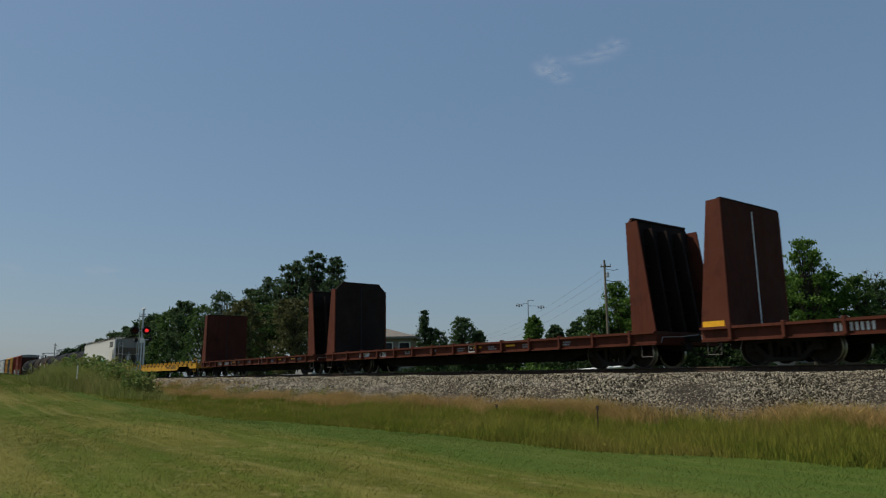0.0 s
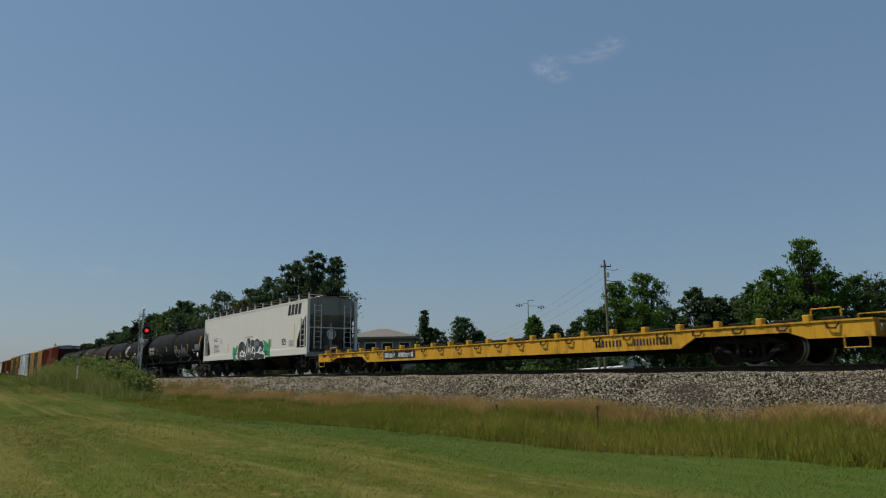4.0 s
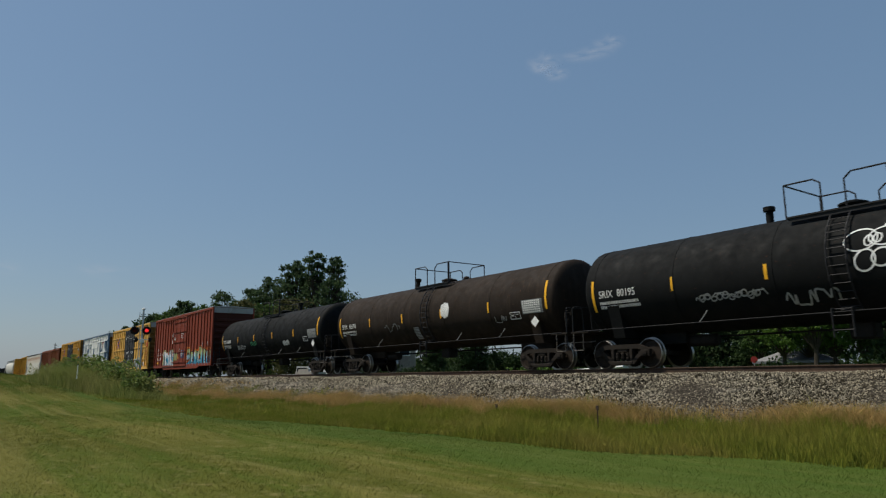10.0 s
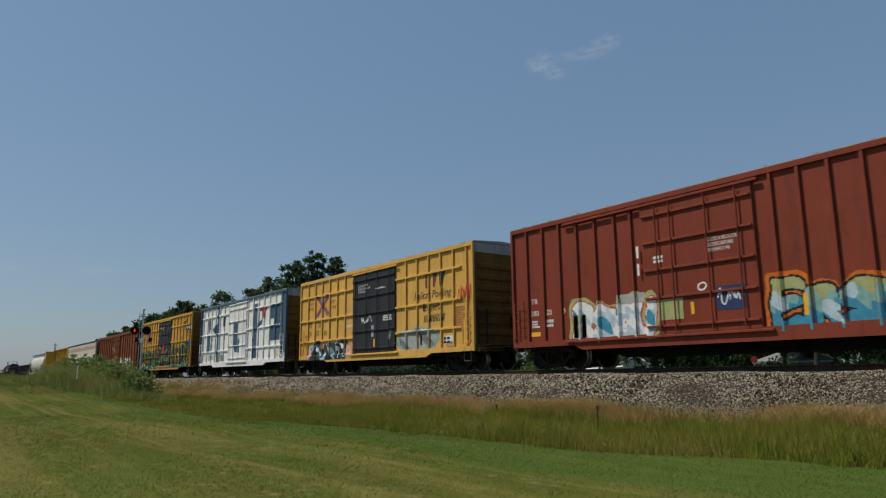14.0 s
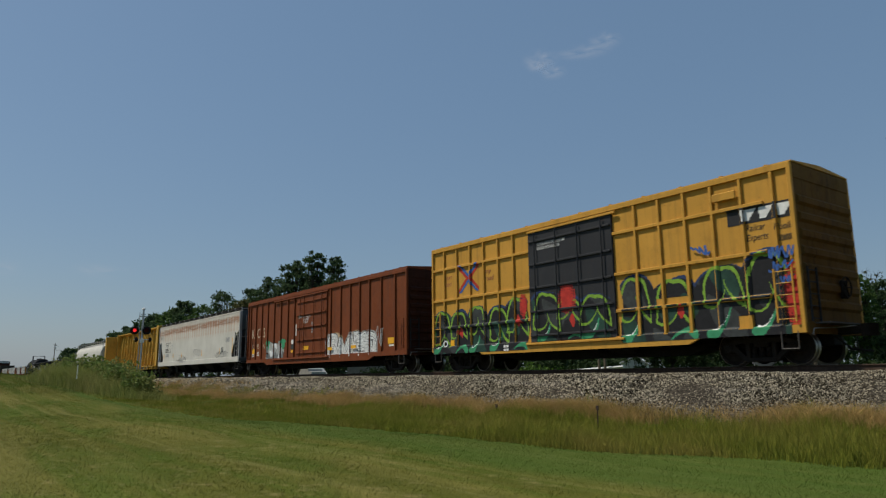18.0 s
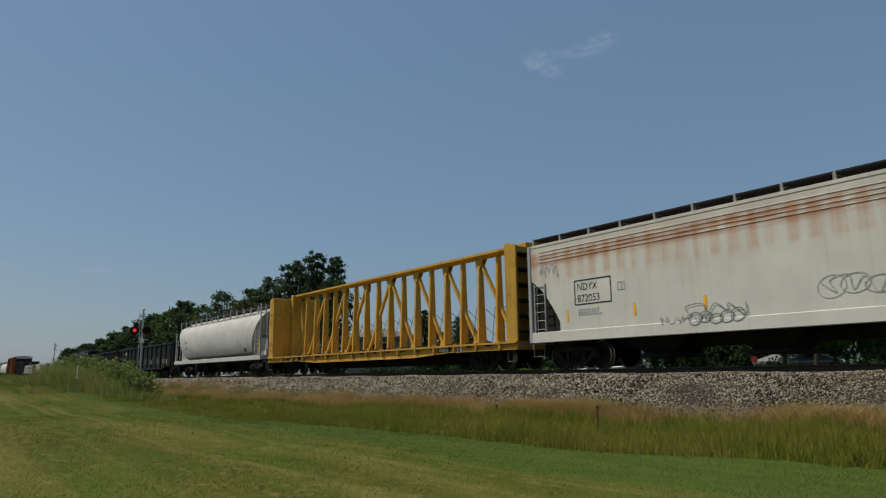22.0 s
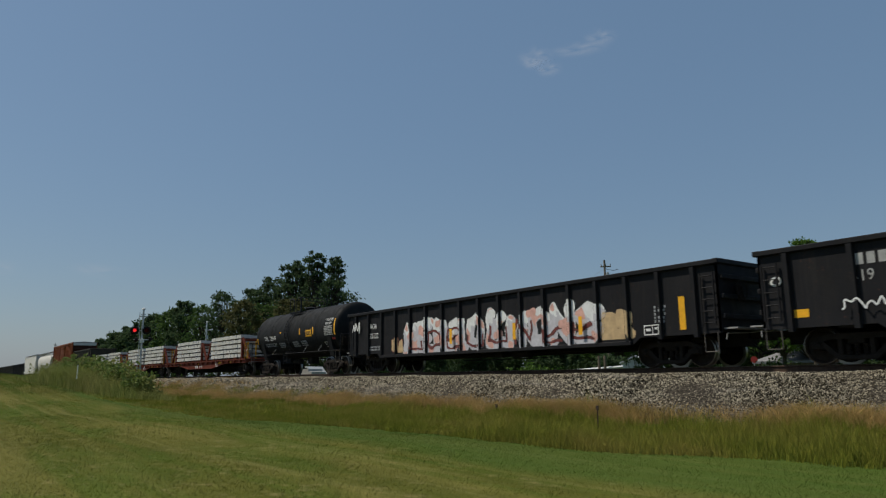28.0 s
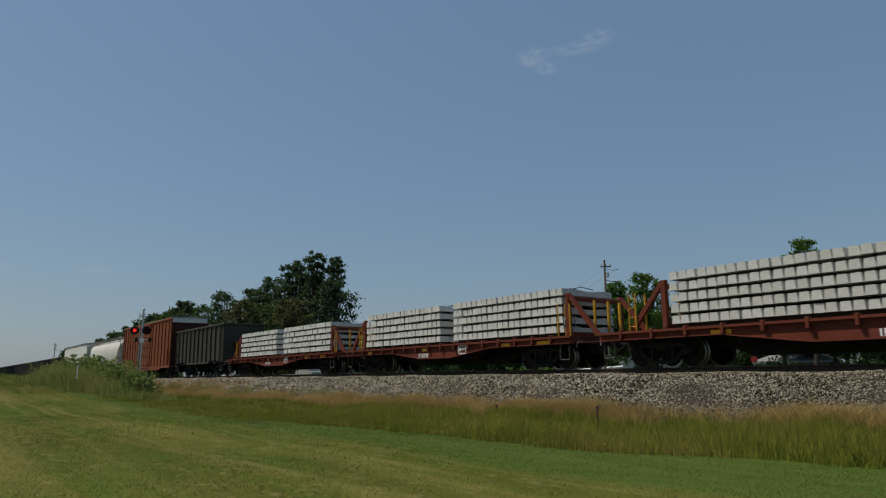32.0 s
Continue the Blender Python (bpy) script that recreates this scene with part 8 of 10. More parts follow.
# ---- loose stones on the shoulder ----
def stones(x0, x1, density, size, seed):
    rs = np.random.RandomState(seed)
    area = (x1 - x0) * 3.6
    n = int(area * density)
    x = rs.uniform(x0, x1, n)
    u = rs.uniform(0, 1, n)
    y = -4.75 + u * 3.35
    z = np.interp(y, [p[0] for p in BED], [p[1] for p in BED]) + 0.02 * np.sin(x * 1.3 + y * 2)
    c = np.stack([x, TRACK_Y + y, z + 0.008], 1)
    base = np.array([(1, 0, 0), (-0.5, 0.87, 0), (-0.5, -0.87, 0), (0, 0, 1), (0, 0, -1)], float)
    tri = np.array([(0, 1, 3), (1, 2, 3), (2, 0, 3), (1, 0, 4), (2, 1, 4), (0, 2, 4)])
    r = rs.uniform(0.65, 1.4, (n, 5, 1)) * size * rs.uniform(0.6, 1.5, (n, 1, 1))
    v = base[None] * r
    v = v + rs.normal(0, 0.22, v.shape) * size
    a, b = rs.uniform(0, 6.28, n), rs.uniform(0, 6.28, n)
    ca, sa, cb, sb = np.cos(a), np.sin(a), np.cos(b), np.sin(b)
    X = v[..., 0] * ca[:, None] - v[..., 1] * sa[:, None]
    Y = v[..., 0] * sa[:, None] + v[..., 1] * ca[:, None]
    Z = v[..., 2] * 0.8
    Y2 = Y * cb[:, None] - Z * sb[:, None]
    Z2 = Y * sb[:, None] + Z * cb[:, None]
    vs = np.stack([X, Y2, Z2], -1) + c[:, None]
    fs = tri[None] + (np.arange(n) * 5)[:, None, None]
    ob = new("ballast_stones", big_mesh("ballast_stones", vs.reshape(-1, 3), fs.reshape(-1, 3), STONE))
    tagged(ob, "loose angular grey and brown ballast stones", "ballast", kind="stuff")


stones(-12, -3.5, 740, 0.026, 5)
stones(-32, -12, 430, 0.036, 8)
stones(-75, -32, 200, 0.048, 6)


# ---- grass ----
def soften(n, l, bs, c, through):
    """Light also passes through the blades."""
    tr = n.new("ShaderNodeBsdfTranslucent")
    l.new(c, tr.inputs[0])
    mx = n.new("ShaderNodeMixShader")
    mx.inputs[0].default_value = through
    l.new(bs.outputs[0], mx.inputs[1])
    l.new(tr.outputs[0], mx.inputs[2])
    l.new(mx.outputs[0], n["Material Output"].inputs[0])


def rounded(n, l, bs, up):
    """Curled blades shade as part of the turf: their normals lean upwards."""
    geo = n.new("ShaderNodeNewGeometry")
    add = n.new("ShaderNodeVectorMath")
    add.operation = "ADD"
    add.inputs[1].default_value = (0, 0, up)
    nrm = n.new("ShaderNodeVectorMath")
    nrm.operation = "NORMALIZE"
    l.new(geo.outputs["Normal"], add.inputs[0])
    l.new(add.outputs[0], nrm.inputs[0])
    l.new(nrm.outputs[0], bs.inputs["Normal"])


def blade_mat(name, a, b, dry, dry_amount, scale):
    m, n, l, bs = mat_nodes(name, 0.9, 0, 0.05)
    geo = n.new("ShaderNodeNewGeometry")
    c = mix(n, l, geo.outputs["Random Per Island"], a, b)
    big = noise_node(n, l, scale, 4, 0.6, (0.45, 1.4, 0.2))
    c = mix(n, l, ramp(n, l, big, 0.42, 0.68, 0, dry_amount), c, dry)
    l.new(c, bs.inputs["Base Color"])
    soften(n, l, bs, c, 0.3)
    rounded(n, l, bs, 1.0)
    return m


def blades(name, label, pts, height, width, lean, mat, seed, segs=1, curl=0.5):
    """Upright tapered blades rooted at pts."""
    rs = np.random.RandomState(seed)
    n = len(pts)
    h = height * rs.uniform(0.55, 1.25, n) if np.isscalar(height) else height * rs.uniform(0.7, 1.2, n)
    a = rs.uniform(0, 2 * np.pi, n)
    d = np.stack([np.cos(a), np.sin(a), np.zeros(n)], 1)
    b = rs.uniform(0, 2 * np.pi, n)
    tip = np.stack([np.cos(b), np.sin(b), np.zeros(n)], 1) * (lean * h * rs.uniform(0.2, 1.2, n))[:, None]
    w = (width * rs.uniform(0.7, 1.3, n))[:, None]
    up = np.zeros((n, 3))
    up[:, 2] = h
    if segs == 1:
        vs = np.stack([pts - d * w, pts + d * w, pts + up + tip], 1)
        fs = np.arange(n * 3).reshape(-1, 3)
    else:
        mid = pts + up * 0.58 + tip * 0.3
        vs = np.stack([pts - d * w, pts + d * w, mid + d * w * 0.8, mid - d * w * 0.8, pts + up * (1 - 0.12 * curl) + tip], 1)
        o = (np.arange(n) * 5)[:, None]
        fs = np.concatenate([o + np.array([[0, 1, 2]]), o + np.array([[0, 2, 3]]), o + np.array([[3, 2, 4]])], 0)
    ob = new(name, big_mesh(name, vs.reshape(-1, 3), fs, mat))
    return tagged(ob, label, "grass", kind="stuff")


def scatter(n, x0, x1, y0, y1, seed):
    rs = np.random.RandomState(seed)
    x, y = rs.uniform(x0, x1, n), rs.uniform(y0, y1, n)
    return np.stack([x, y, ground_h(x, y) - 0.01], 1)


def mown_edge(x):
    """The line along which the mowing stops."""
    x = np.asarray(x, float)
    return np.interp(-x, [0, 5.4, 7.2, 8.2, 9, 10, 11.8, 13.6, 16.5, 19, 21, 23.5, 29.5, 37, 50, 80], [11.2, 11.1, 10.95, 10.6, 10.05, 9.75, 9.75, 10.0, 10.4, 10.0, 9.1, 8.5, 8.2, 7.9, 8.0, 8.1]) + 0.08 * np.sin(x * 1.7) + 0.06 * np.sin(x * 4.1 + 1)


def lawn_mat():
    m, n, l, bs = mat_nodes("lawn_blades", 0.9, 0, 0.05)
    geo = n.new("ShaderNodeNewGeometry")
    c = mix(n, l, geo.outputs["Random Per Island"], (0.060, 0.074, 0.010), (0.150, 0.148, 0.028))
    c = turf_colours(n, l, c)
    l.new(c, bs.inputs["Base Color"])
    soften(n, l, bs, c, 0.15)
    rounded(n, l, bs, 1.3)
    return m


LAWN = lawn_mat()
p = scatter(150000, -17, 0.5, 0.6, 10.8, 1)
p = p[p[:, 1] < mown_edge(p[:, 0])]
blades("lawn", "short mown green lawn grass with drier streaks", p, 0.034, 0.0045, 1.5, LAWN, 2)
p = scatter(75000, -46, -17, 0.8, 10.8, 3)
p = p[p[:, 1] < mown_edge(p[:, 0])]
blades("lawn", "short mown green lawn grass with drier streaks", p, 0.040, 0.009, 1.5, LAWN, 4)
p = scatter(60000, -100, -46, 0.8, 10.0, 31)
p = p[p[:, 1] < mown_edge(p[:, 0])]
blades("lawn", "short mown green lawn grass with drier streaks", p, 0.05, 0.022, 0.9, LAWN, 32)

# longer tufts missed by the mower
p = scatter(60000, -26, 0.5, 1.5, 10.6, 41)
f = np.sin(p[:, 0] * 2.3 + 1.7 * np.sin(p[:, 1] * 1.9)) * np.sin(p[:, 1] * 3.1 + 1.3 * np.sin(p[:, 0] * 1.3)) + 0.4 * np.sin(p[:, 0] * 7.1 + p[:, 1] * 5.3)
p = p[(f > 0.7) & (p[:, 1] < mown_edge(p[:, 0]))]
blades("lawn_tufts", "scattered longer tufts in the mown lawn", p, 0.055, 0.004, 1.5, LAWN, 42)

# tall unmown grass in the ditch, tan seed heads towards the stones
TALL = blade_mat("tall_grass_blades", (0.070, 0.098, 0.011), (0.190, 0.200, 0.028), (0.26, 0.205, 0.055), 0.58, 0.9)
TAN = blade_mat("dry_grass_blades", (0.30, 0.185, 0.070), (0.46, 0.31, 0.125), (0.19, 0.155, 0.04), 0.6, 0.9)


def tuft_height(p, lo, hi):
    t = 0.5 + 0.24 * np.sin(p[:, 0] * 0.9 + 1.3 * np.sin(p[:, 1] * 1.1)) + 0.22 * np.sin(p[:, 0] * 2.3 + p[:, 1] * 1.7) + 0.3 * np.sin(p[:, 0] * 5.3 + 2 * np.sin(p[:, 1] * 2.9)) * np.sin(p[:, 1] * 4.7 + p[:, 0])
    return lo + (hi - lo) * np.clip(t, 0, 1)


for count, x0, x1, wide, seed in ((165000, -24, -2, 0.0033, 5), (76000, -64, -24, 0.0088, 15)):
    p = scatter(count, x0, x1, 7.8, 15.4 if x1 < 0 else 14.6, seed)
    p[:, 2] = np.maximum(p[:, 2], np.interp(p[:, 1] - TRACK_Y, [b[0] for b in BED], [b[1] for b in BED], left=-9) - 0.01)
    p = p[(p[:, 1] > mown_edge(p[:, 0])) & (p[:, 1] < np.interp(-p[:, 0], [0, 20, 28, 45], [13.75, 13.8, 14.5, 15.1]) + 0.3 * np.sin(p[:, 0] * 0.8) + np.random.RandomState(61).uniform(-0.6, 0.6, len(p)))]
    past = p[:, 1] - mown_edge(p[:, 0])
    tall = tuft_height(p, 0.18, 0.48) * np.interp(-p[:, 0], [0, 18, 24, 36, 46, 62], [1, 0.95, 0.6, 0.45, 0.5, 0.5]) * np.clip(np.interp(-p[:, 0], [0, 16, 22], [0.6, 0.55, 0.3]) + past / np.interp(-p[:, 0], [0, 16, 22, 34], [0.5, 0.7, 2.2, 3.0]), 0.3, 1)
    blades("tall_grass", "tall unmown olive-green ditch grass in soft clumps", p, tall, wide, 0.75, TALL, seed + 1, 2)
p = scatter(170000, -60, -2, 12.4, 14.9, 7)
rim = 13.2 + 0.25 * np.sin(p[:, 0] * 0.55) + 0.2 * np.sin(p[:, 0] * 1.37 + 1)
keep = np.random.RandomState(8).uniform(0, 1, len(p)) < np.clip((p[:, 1] - rim) / 0.5, 0, 1) * np.interp(-p[:, 0], [0, 18, 26, 34, 60], [1, 1, 0.6, 0.3, 0.2]) * np.clip(0.75 + 0.5 * np.sin(p[:, 0] * 0.9 + 0.4), 0.4, 1) * (p[:, 1] < 14.35 + 0.2 * np.sin(p[:, 0] * 0.7) + 0.15 * np.sin(p[:, 0] * 2.1))
p = p[keep]
blades("dry_grass", "fluffy tan-brown seed-head grass along the stones", p, tuft_height(p, 0.28, 0.56), 0.0046, 0.9, TAN, 9, 2)
p = scatter(40000, -24, 4, 9.5, 11.6, 10)
p = p[np.abs(p[:, 1] - mown_edge(p[:, 0]) - 0.05) < 0.22]
blades("ditch_edge_grass", "uneven dry and green grass at the mowing edge", p, 0.16, 0.004, 1.0, TALL, 11, 2)
# thin growth over the stones towards the crossing
p = scatter(40000, -78, -38, 13.6, 17.2, 21)
p[:, 2] = np.interp(p[:, 1] - TRACK_Y, [b[0] for b in BED], [b[1] for b in BED]) - 0.01
keep = np.random.RandomState(22).uniform(0, 1, len(p)) < np.clip((-p[:, 0] - 38) / 10, 0, 0.8) * np.clip((16.4 + 0.3 * np.sin(p[:, 0]) - p[:, 1]) / 1.4, 0.05, 1)
p = p[keep]
blades("shoulder_grass", "thin tan and green growth over the stones", p, 0.16, 0.012, 0.9, TAN, 23, 2)

STAKE = plain("rusty_stake", (0.07, 0.05, 0.04), 0.8, 0.3, 0.3, 8)
for x, y, z1 in ((-14.9, 12.9, -0.95), (-10.85, 12.4, -0.86)):
    z0 = float(ground_h(x, y)) - 0.05
    tagged(part("marker_stake", Geo().rod((x, y, z0), (x + 0.02, y, z1), 0.014, 6).cbox(x - 0.02, x + 0.05, y - 0.012, y + 0.012, z1 - 0.1, z1, 0.003), STAKE, None), "thin rusty steel stake standing in tall grass", "stake", "stakes in the ditch")


# ---- leaves, weeds and trees ----
def leaf_mat(name, a, b, through=0.25):
    m, n, l, bs = mat_nodes(name, 0.7, 0, 0.12)
    geo = n.new("ShaderNodeNewGeometry")
    c = mix(n, l, geo.outputs["Random Per Island"], a, b)
    c = mix(n, l, ramp(n, l, noise_node(n, l, 0.35, 3), 0.4, 0.65, 0, 0.45), c, tuple(x * 0.6 for x in a))
    l.new(c, bs.inputs["Base Color"])
    tr = n.new("ShaderNodeBsdfTranslucent")
    l.new(c, tr.inputs[0])
    mx = n.new("ShaderNodeMixShader")
    mx.inputs[0].default_value = through
    l.new(bs.outputs[0], mx.inputs[1])
    l.new(tr.outputs[0], mx.inputs[2])
    l.new(mx.outputs[0], n["Material Output"].inputs[0])
    return m


LEAF_DARK = leaf_mat("dark_leaves", (0.045, 0.078, 0.034), (0.080, 0.120, 0.052), 0.4)
LEAF_MID = leaf_mat("green_leaves", (0.050, 0.095, 0.026), (0.092, 0.150, 0.042), 0.4)
LEAF_BRIGHT = leaf_mat("fresh_leaves", (0.060, 0.125, 0.020), (0.115, 0.190, 0.038), 0.35)
# darker copy of the leaf greens: shade below the trees is in the colour
LEAF_SHADED = leaf_mat("shaded_hedge_leaves", (0.016, 0.032, 0.010), (0.034, 0.058, 0.018), 0.2)
LEAF_BROWN = leaf_mat("browning_leaves", (0.080, 0.088, 0.034), (0.125, 0.120, 0.050), 0.35)
LEAF_WEED = leaf_mat("weed_leaves", (0.18, 0.21, 0.06), (0.30, 0.31, 0.11), 0.35)
LEAF_ROAD = leaf_mat("roadside_leaves", (0.13, 0.19, 0.045), (0.22, 0.28, 0.08), 0.3)
BARK = plain("bark", (0.045, 0.038, 0.030), 0.9, 0, 0.35, 6, 0.6)


def leaf_cloud(centres, radii, per, size, rs, squash=0.85):
    """Folded leaves scattered in and on clumps."""
    n = len(centres) * per
    c = np.repeat(centres, per, 0)
    r = np.repeat(radii, per)
    d = rs.normal(0, 1, (n, 3))
    d /= np.linalg.norm(d, axis=1)[:, None]
    q = c + d * (r * np.clip(np.abs(rs.normal(0.45, 0.42, n)), 0, 1.7))[:, None] * np.array([1, 1, squash])
    u = rs.normal(0, 1, (n, 3))
    u /= np.linalg.norm(u, axis=1)[:, None]
    w = np.cross(u, rs.normal(0, 1, (n, 3)))
    w /= np.linalg.norm(w, axis=1)[:, None] + 1e-9
    s = (size * rs.uniform(0.6, 1.4, n))[:, None]
    vs = np.stack([q - u * s, q + w * s * 0.55 + u * s * 0.1, q + u * s * 1.1, q - w * s * 0.55 + u * s * 0.1], 1)
    return vs.reshape(-1, 3), np.arange(n * 4).reshape(-1, 4)


def tree(label, x, y, top, r, leaf, seed, clumps=34, per=110, size=0.2, base=0.22, name="tree", bare=False, pointed=0.0):
    rs = np.random.RandomState(seed)
    z0 = float(ground_h(x, y)) - 0.1
    t = thing(name, label, "tree", "trees beyond the railway", pose(x, y, z0))
    H = top - z0
    trunk = Geo()
    pts = [(0, 0, 0)]
    for k in range(1, 6):
        pts.append((rs.normal(0, 0.035) * H * 0.3, rs.normal(0, 0.035) * H * 0.3, H * 0.85 * k / 5))
    r0 = max(0.10, H * 0.02)
    for k in range(5):
        trunk.rod(pts[k], pts[k + 1], r0 * (1 - k / 5.6), 8, 0, r0 * (1 - (k + 1) / 5.6))
    part("trunk", trunk, BARK, t)
    cs, rr = [], []
    limbs = Geo()
    for i in range(clumps):
        f = base + (1 - base) * (i + 0.5) / clumps
        g = (f - base) / (1 - base)
        wide = max(0.22, math.sqrt(max(0, 1 - ((g - 0.38) / 0.66) ** 2))) if g > 0.38 else 0.8 + 0.5 * g
        wide *= 1 - pointed * 0.6 * g
        a = i * 2.4 + rs.uniform(-0.5, 0.5)
        rad = r * wide * math.sqrt(rs.uniform(0.02, 0.72))
        q = r * rs.uniform(0.17, 0.33) * (0.7 if g > 0.85 else 1)
        c = np.array([math.cos(a) * rad, math.sin(a) * rad, min(H * f, H - q * 0.7) + rs.normal(0, 0.015) * H])
        cs.append(c)
        rr.append(q)
        k = min(4, int(f * 0.8 * 5))
        limbs.rod(pts[k], tuple(c), r0 * 0.3, 5, 0, r0 * 0.08)
    part("limb_frame", limbs, BARK, t)
    cs, rr = np.array(cs), np.array(rr)
    if bare:
        twigs = Geo()
        for c, q in zip(cs, rr):
            for _ in range(10):
                d = rs.normal(0, 1, 3)
                twigs.rod(tuple(c), tuple(c + d / np.linalg.norm(d) * q * 1.3 + np.array([0, 0, q * 0.3])), 0.02, 4, 0, 0.008)
        part("twig_mass", twigs, BARK, t, "bare grey twigs")
    vs, fs = leaf_cloud(cs, rr * 1.25, per, size, rs, 0.62)
    part("crown", big_mesh("crown", vs, fs, leaf), None, t)
    return t


TREES = [  # x, y, top, radius, leaf, share of bare trunk, label
    (-87.0, 42.9, 16.9, 1.6, LEAF_DARK, 0.78, "tall slender dark green tree crown on a bare trunk"),
    (-87.5, 46.2, 16.5, 1.5, LEAF_DARK, 0.78, "tall slender dark green tree crown on a bare trunk"),
    (-91.8, 42.0, 16.2, 2.9, LEAF_DARK, 0.42, "tall dark green broadleaf tree"),
    (-84.1, 44.3, 13.0, 3.5, LEAF_DARK, 0.05, "broad dark green domed tree"),
    (-88.9, 43.6, 13.9, 3.5, LEAF_DARK, 0.25, "tall dark green broadleaf tree"),
    (-95.8, 40.4, 14.1, 2.8, LEAF_DARK, 0.35, "dark green broadleaf tree"),
    (-98.7, 38.7, 12.9, 2.8, LEAF_DARK, 0.3, "dark green broadleaf tree"),
    (-80.0, 36.6, 9.4, 3.2, LEAF_BROWN, 0.05, "olive-brown leafy roadside tree"),
    (-86.1, 32.5, 9.4, 3.0, LEAF_BROWN, 0.05, "olive-brown leafy roadside tree"),
    (-90.5, 37.5, 9.8, 3.4, LEAF_MID, 0.05, "green leafy roadside tree"),
    (-115.3, 39.7, 14.1, 3.4, LEAF_DARK, 0.3, "dark green broadleaf tree"),
    (-121.9, 38.9, 12.4, 3.9, LEAF_MID, 0.05, "green leafy roadside tree"),
    (-134.4, 39.3, 14.2, 3.2, LEAF_DARK, 0.3, "dark green broadleaf tree"),
    (-144.7, 39.6, 13.5, 4.1, LEAF_MID, 0.05, "green leafy roadside tree"),
    (-169.6, 43.1, 14.7, 4.0, LEAF_DARK, 0.08, "dark green roadside tree"),
    (-194.6, 46.2, 14.6, 4.2, LEAF_DARK, 0.05, "dark green roadside tree"),
    (-224.6, 49.6, 15.1, 4.4, LEAF_DARK, 0.05, "distant dark green tree"),
    (-264.5, 54.3, 15.7, 4.8, LEAF_DARK, 0.05, "distant dark green tree"),
    (-314.4, 59.5, 16.2, 5.1, LEAF_DARK, 0.05, "distant dark green tree"),
    (-374.4, 64.7, 16.8, 5.7, LEAF_DARK, 0.05, "distant dark green tree"),
    (-444.7, 68.7, 17.3, 6.7, LEAF_DARK, 0.05, "distant dark green tree"),
    (-91.6, 64.5, 10.1, 1.8, LEAF_DARK, 0.08, "narrow dark green cedar tree"),
    (-90.5, 66.0, 7.2, 2.2, LEAF_DARK, 0.05, "low dark green tree"),
    (-84.8, 66.9, 8.6, 2.6, LEAF_DARK, 0.1, "rounded dark green leafy tree"),
    (-83.2, 68.9, 6.6, 1.7, LEAF_DARK, 0.05, "low dark green tree"),
    (-61.7, 59.9, 6.7, 1.2, LEAF_BRIGHT, 0.28, "small green tree beside a pole"),
    (-61.3, 63.1, 5.7, 1.3, LEAF_DARK, 0.1, "small dark green tree beside a pole"),
    (-58.1, 63.4, 6.0, 1.3, LEAF_DARK, 0.1, "small dark green tree beside a pole"),
    (-48.6, 55.8, 6.4, 1.8, LEAF_MID, 0.28, "green tree below a utility pole"),
    (-46.8, 57.4, 9.2, 1.9, LEAF_BRIGHT, 0.28, "bright green spreading tree"),
    (-43.4, 57.5, 9.7, 2.2, LEAF_BRIGHT, 0.36, "bright green spreading tree"),
    (-47.5, 60.6, 7.3, 2.9, LEAF_MID, 0.28, "green leafy tree behind brush"),
    (-46.2, 65.3, 6.8, 2.1, LEAF_MID, 0.28, "low green leafy tree"),
    (-43.9, 66.9, 8.7, 2.1, LEAF_DARK, 0.1, "dark green tree in a tree line"),
    (-42.0, 68.1, 7.8, 1.9, LEAF_DARK, 0.08, "dark green tree in a tree line"),
    (-40.4, 69.1, 7.4, 1.8, LEAF_DARK, 0.08, "dark green tree in a tree line"),
    (-34.0, 61.2, 7.8, 1.8, LEAF_MID, 0.28, "green leafy broadleaf tree"),
    (-30.5, 58.5, 8.6, 2.1, LEAF_BRIGHT, 0.28, "green leafy broadleaf tree"),
    (-27.5, 57.8, 10.6, 2.0, LEAF_BRIGHT, 0.3, "tall green broadleaf tree"),
    (-29.2, 60.3, 7.9, 2.7, LEAF_MID, 0.28, "green leafy broadleaf tree"),
    (-27.0, 60.2, 8.1, 1.8, LEAF_BRIGHT, 0.28, "green leafy broadleaf tree"),
    (-25.9, 62.9, 7.7, 1.7, LEAF_MID, 0.28, "green leafy broadleaf tree"),
    (-26.5, 69.1, 7.8, 1.6, LEAF_DARK, 0.06, "dark green tree at the end of a tree line"),
]
for i, (x, y, top, r, leaf, low, label) in enumerate(TREES):
    far = math.hypot(x, y)
    tree(label, x, y, top, r * 1.12, leaf, 100 + i, 30 if low > 0.5 else 84, 94 if far < 110 else 72, 0.12 if far < 80 else 0.175 if far < 130 else far * 0.00185, low, pointed=0.7 if "cedar" in label else 0.35 if "tall green" in label else 0.0)
tree("half-bare grey tree with thin twigs", -29.0, 74.6, 9.5, 2.0, LEAF_BROWN, 300, 26, 14, 0.14, 0.25, bare=True)


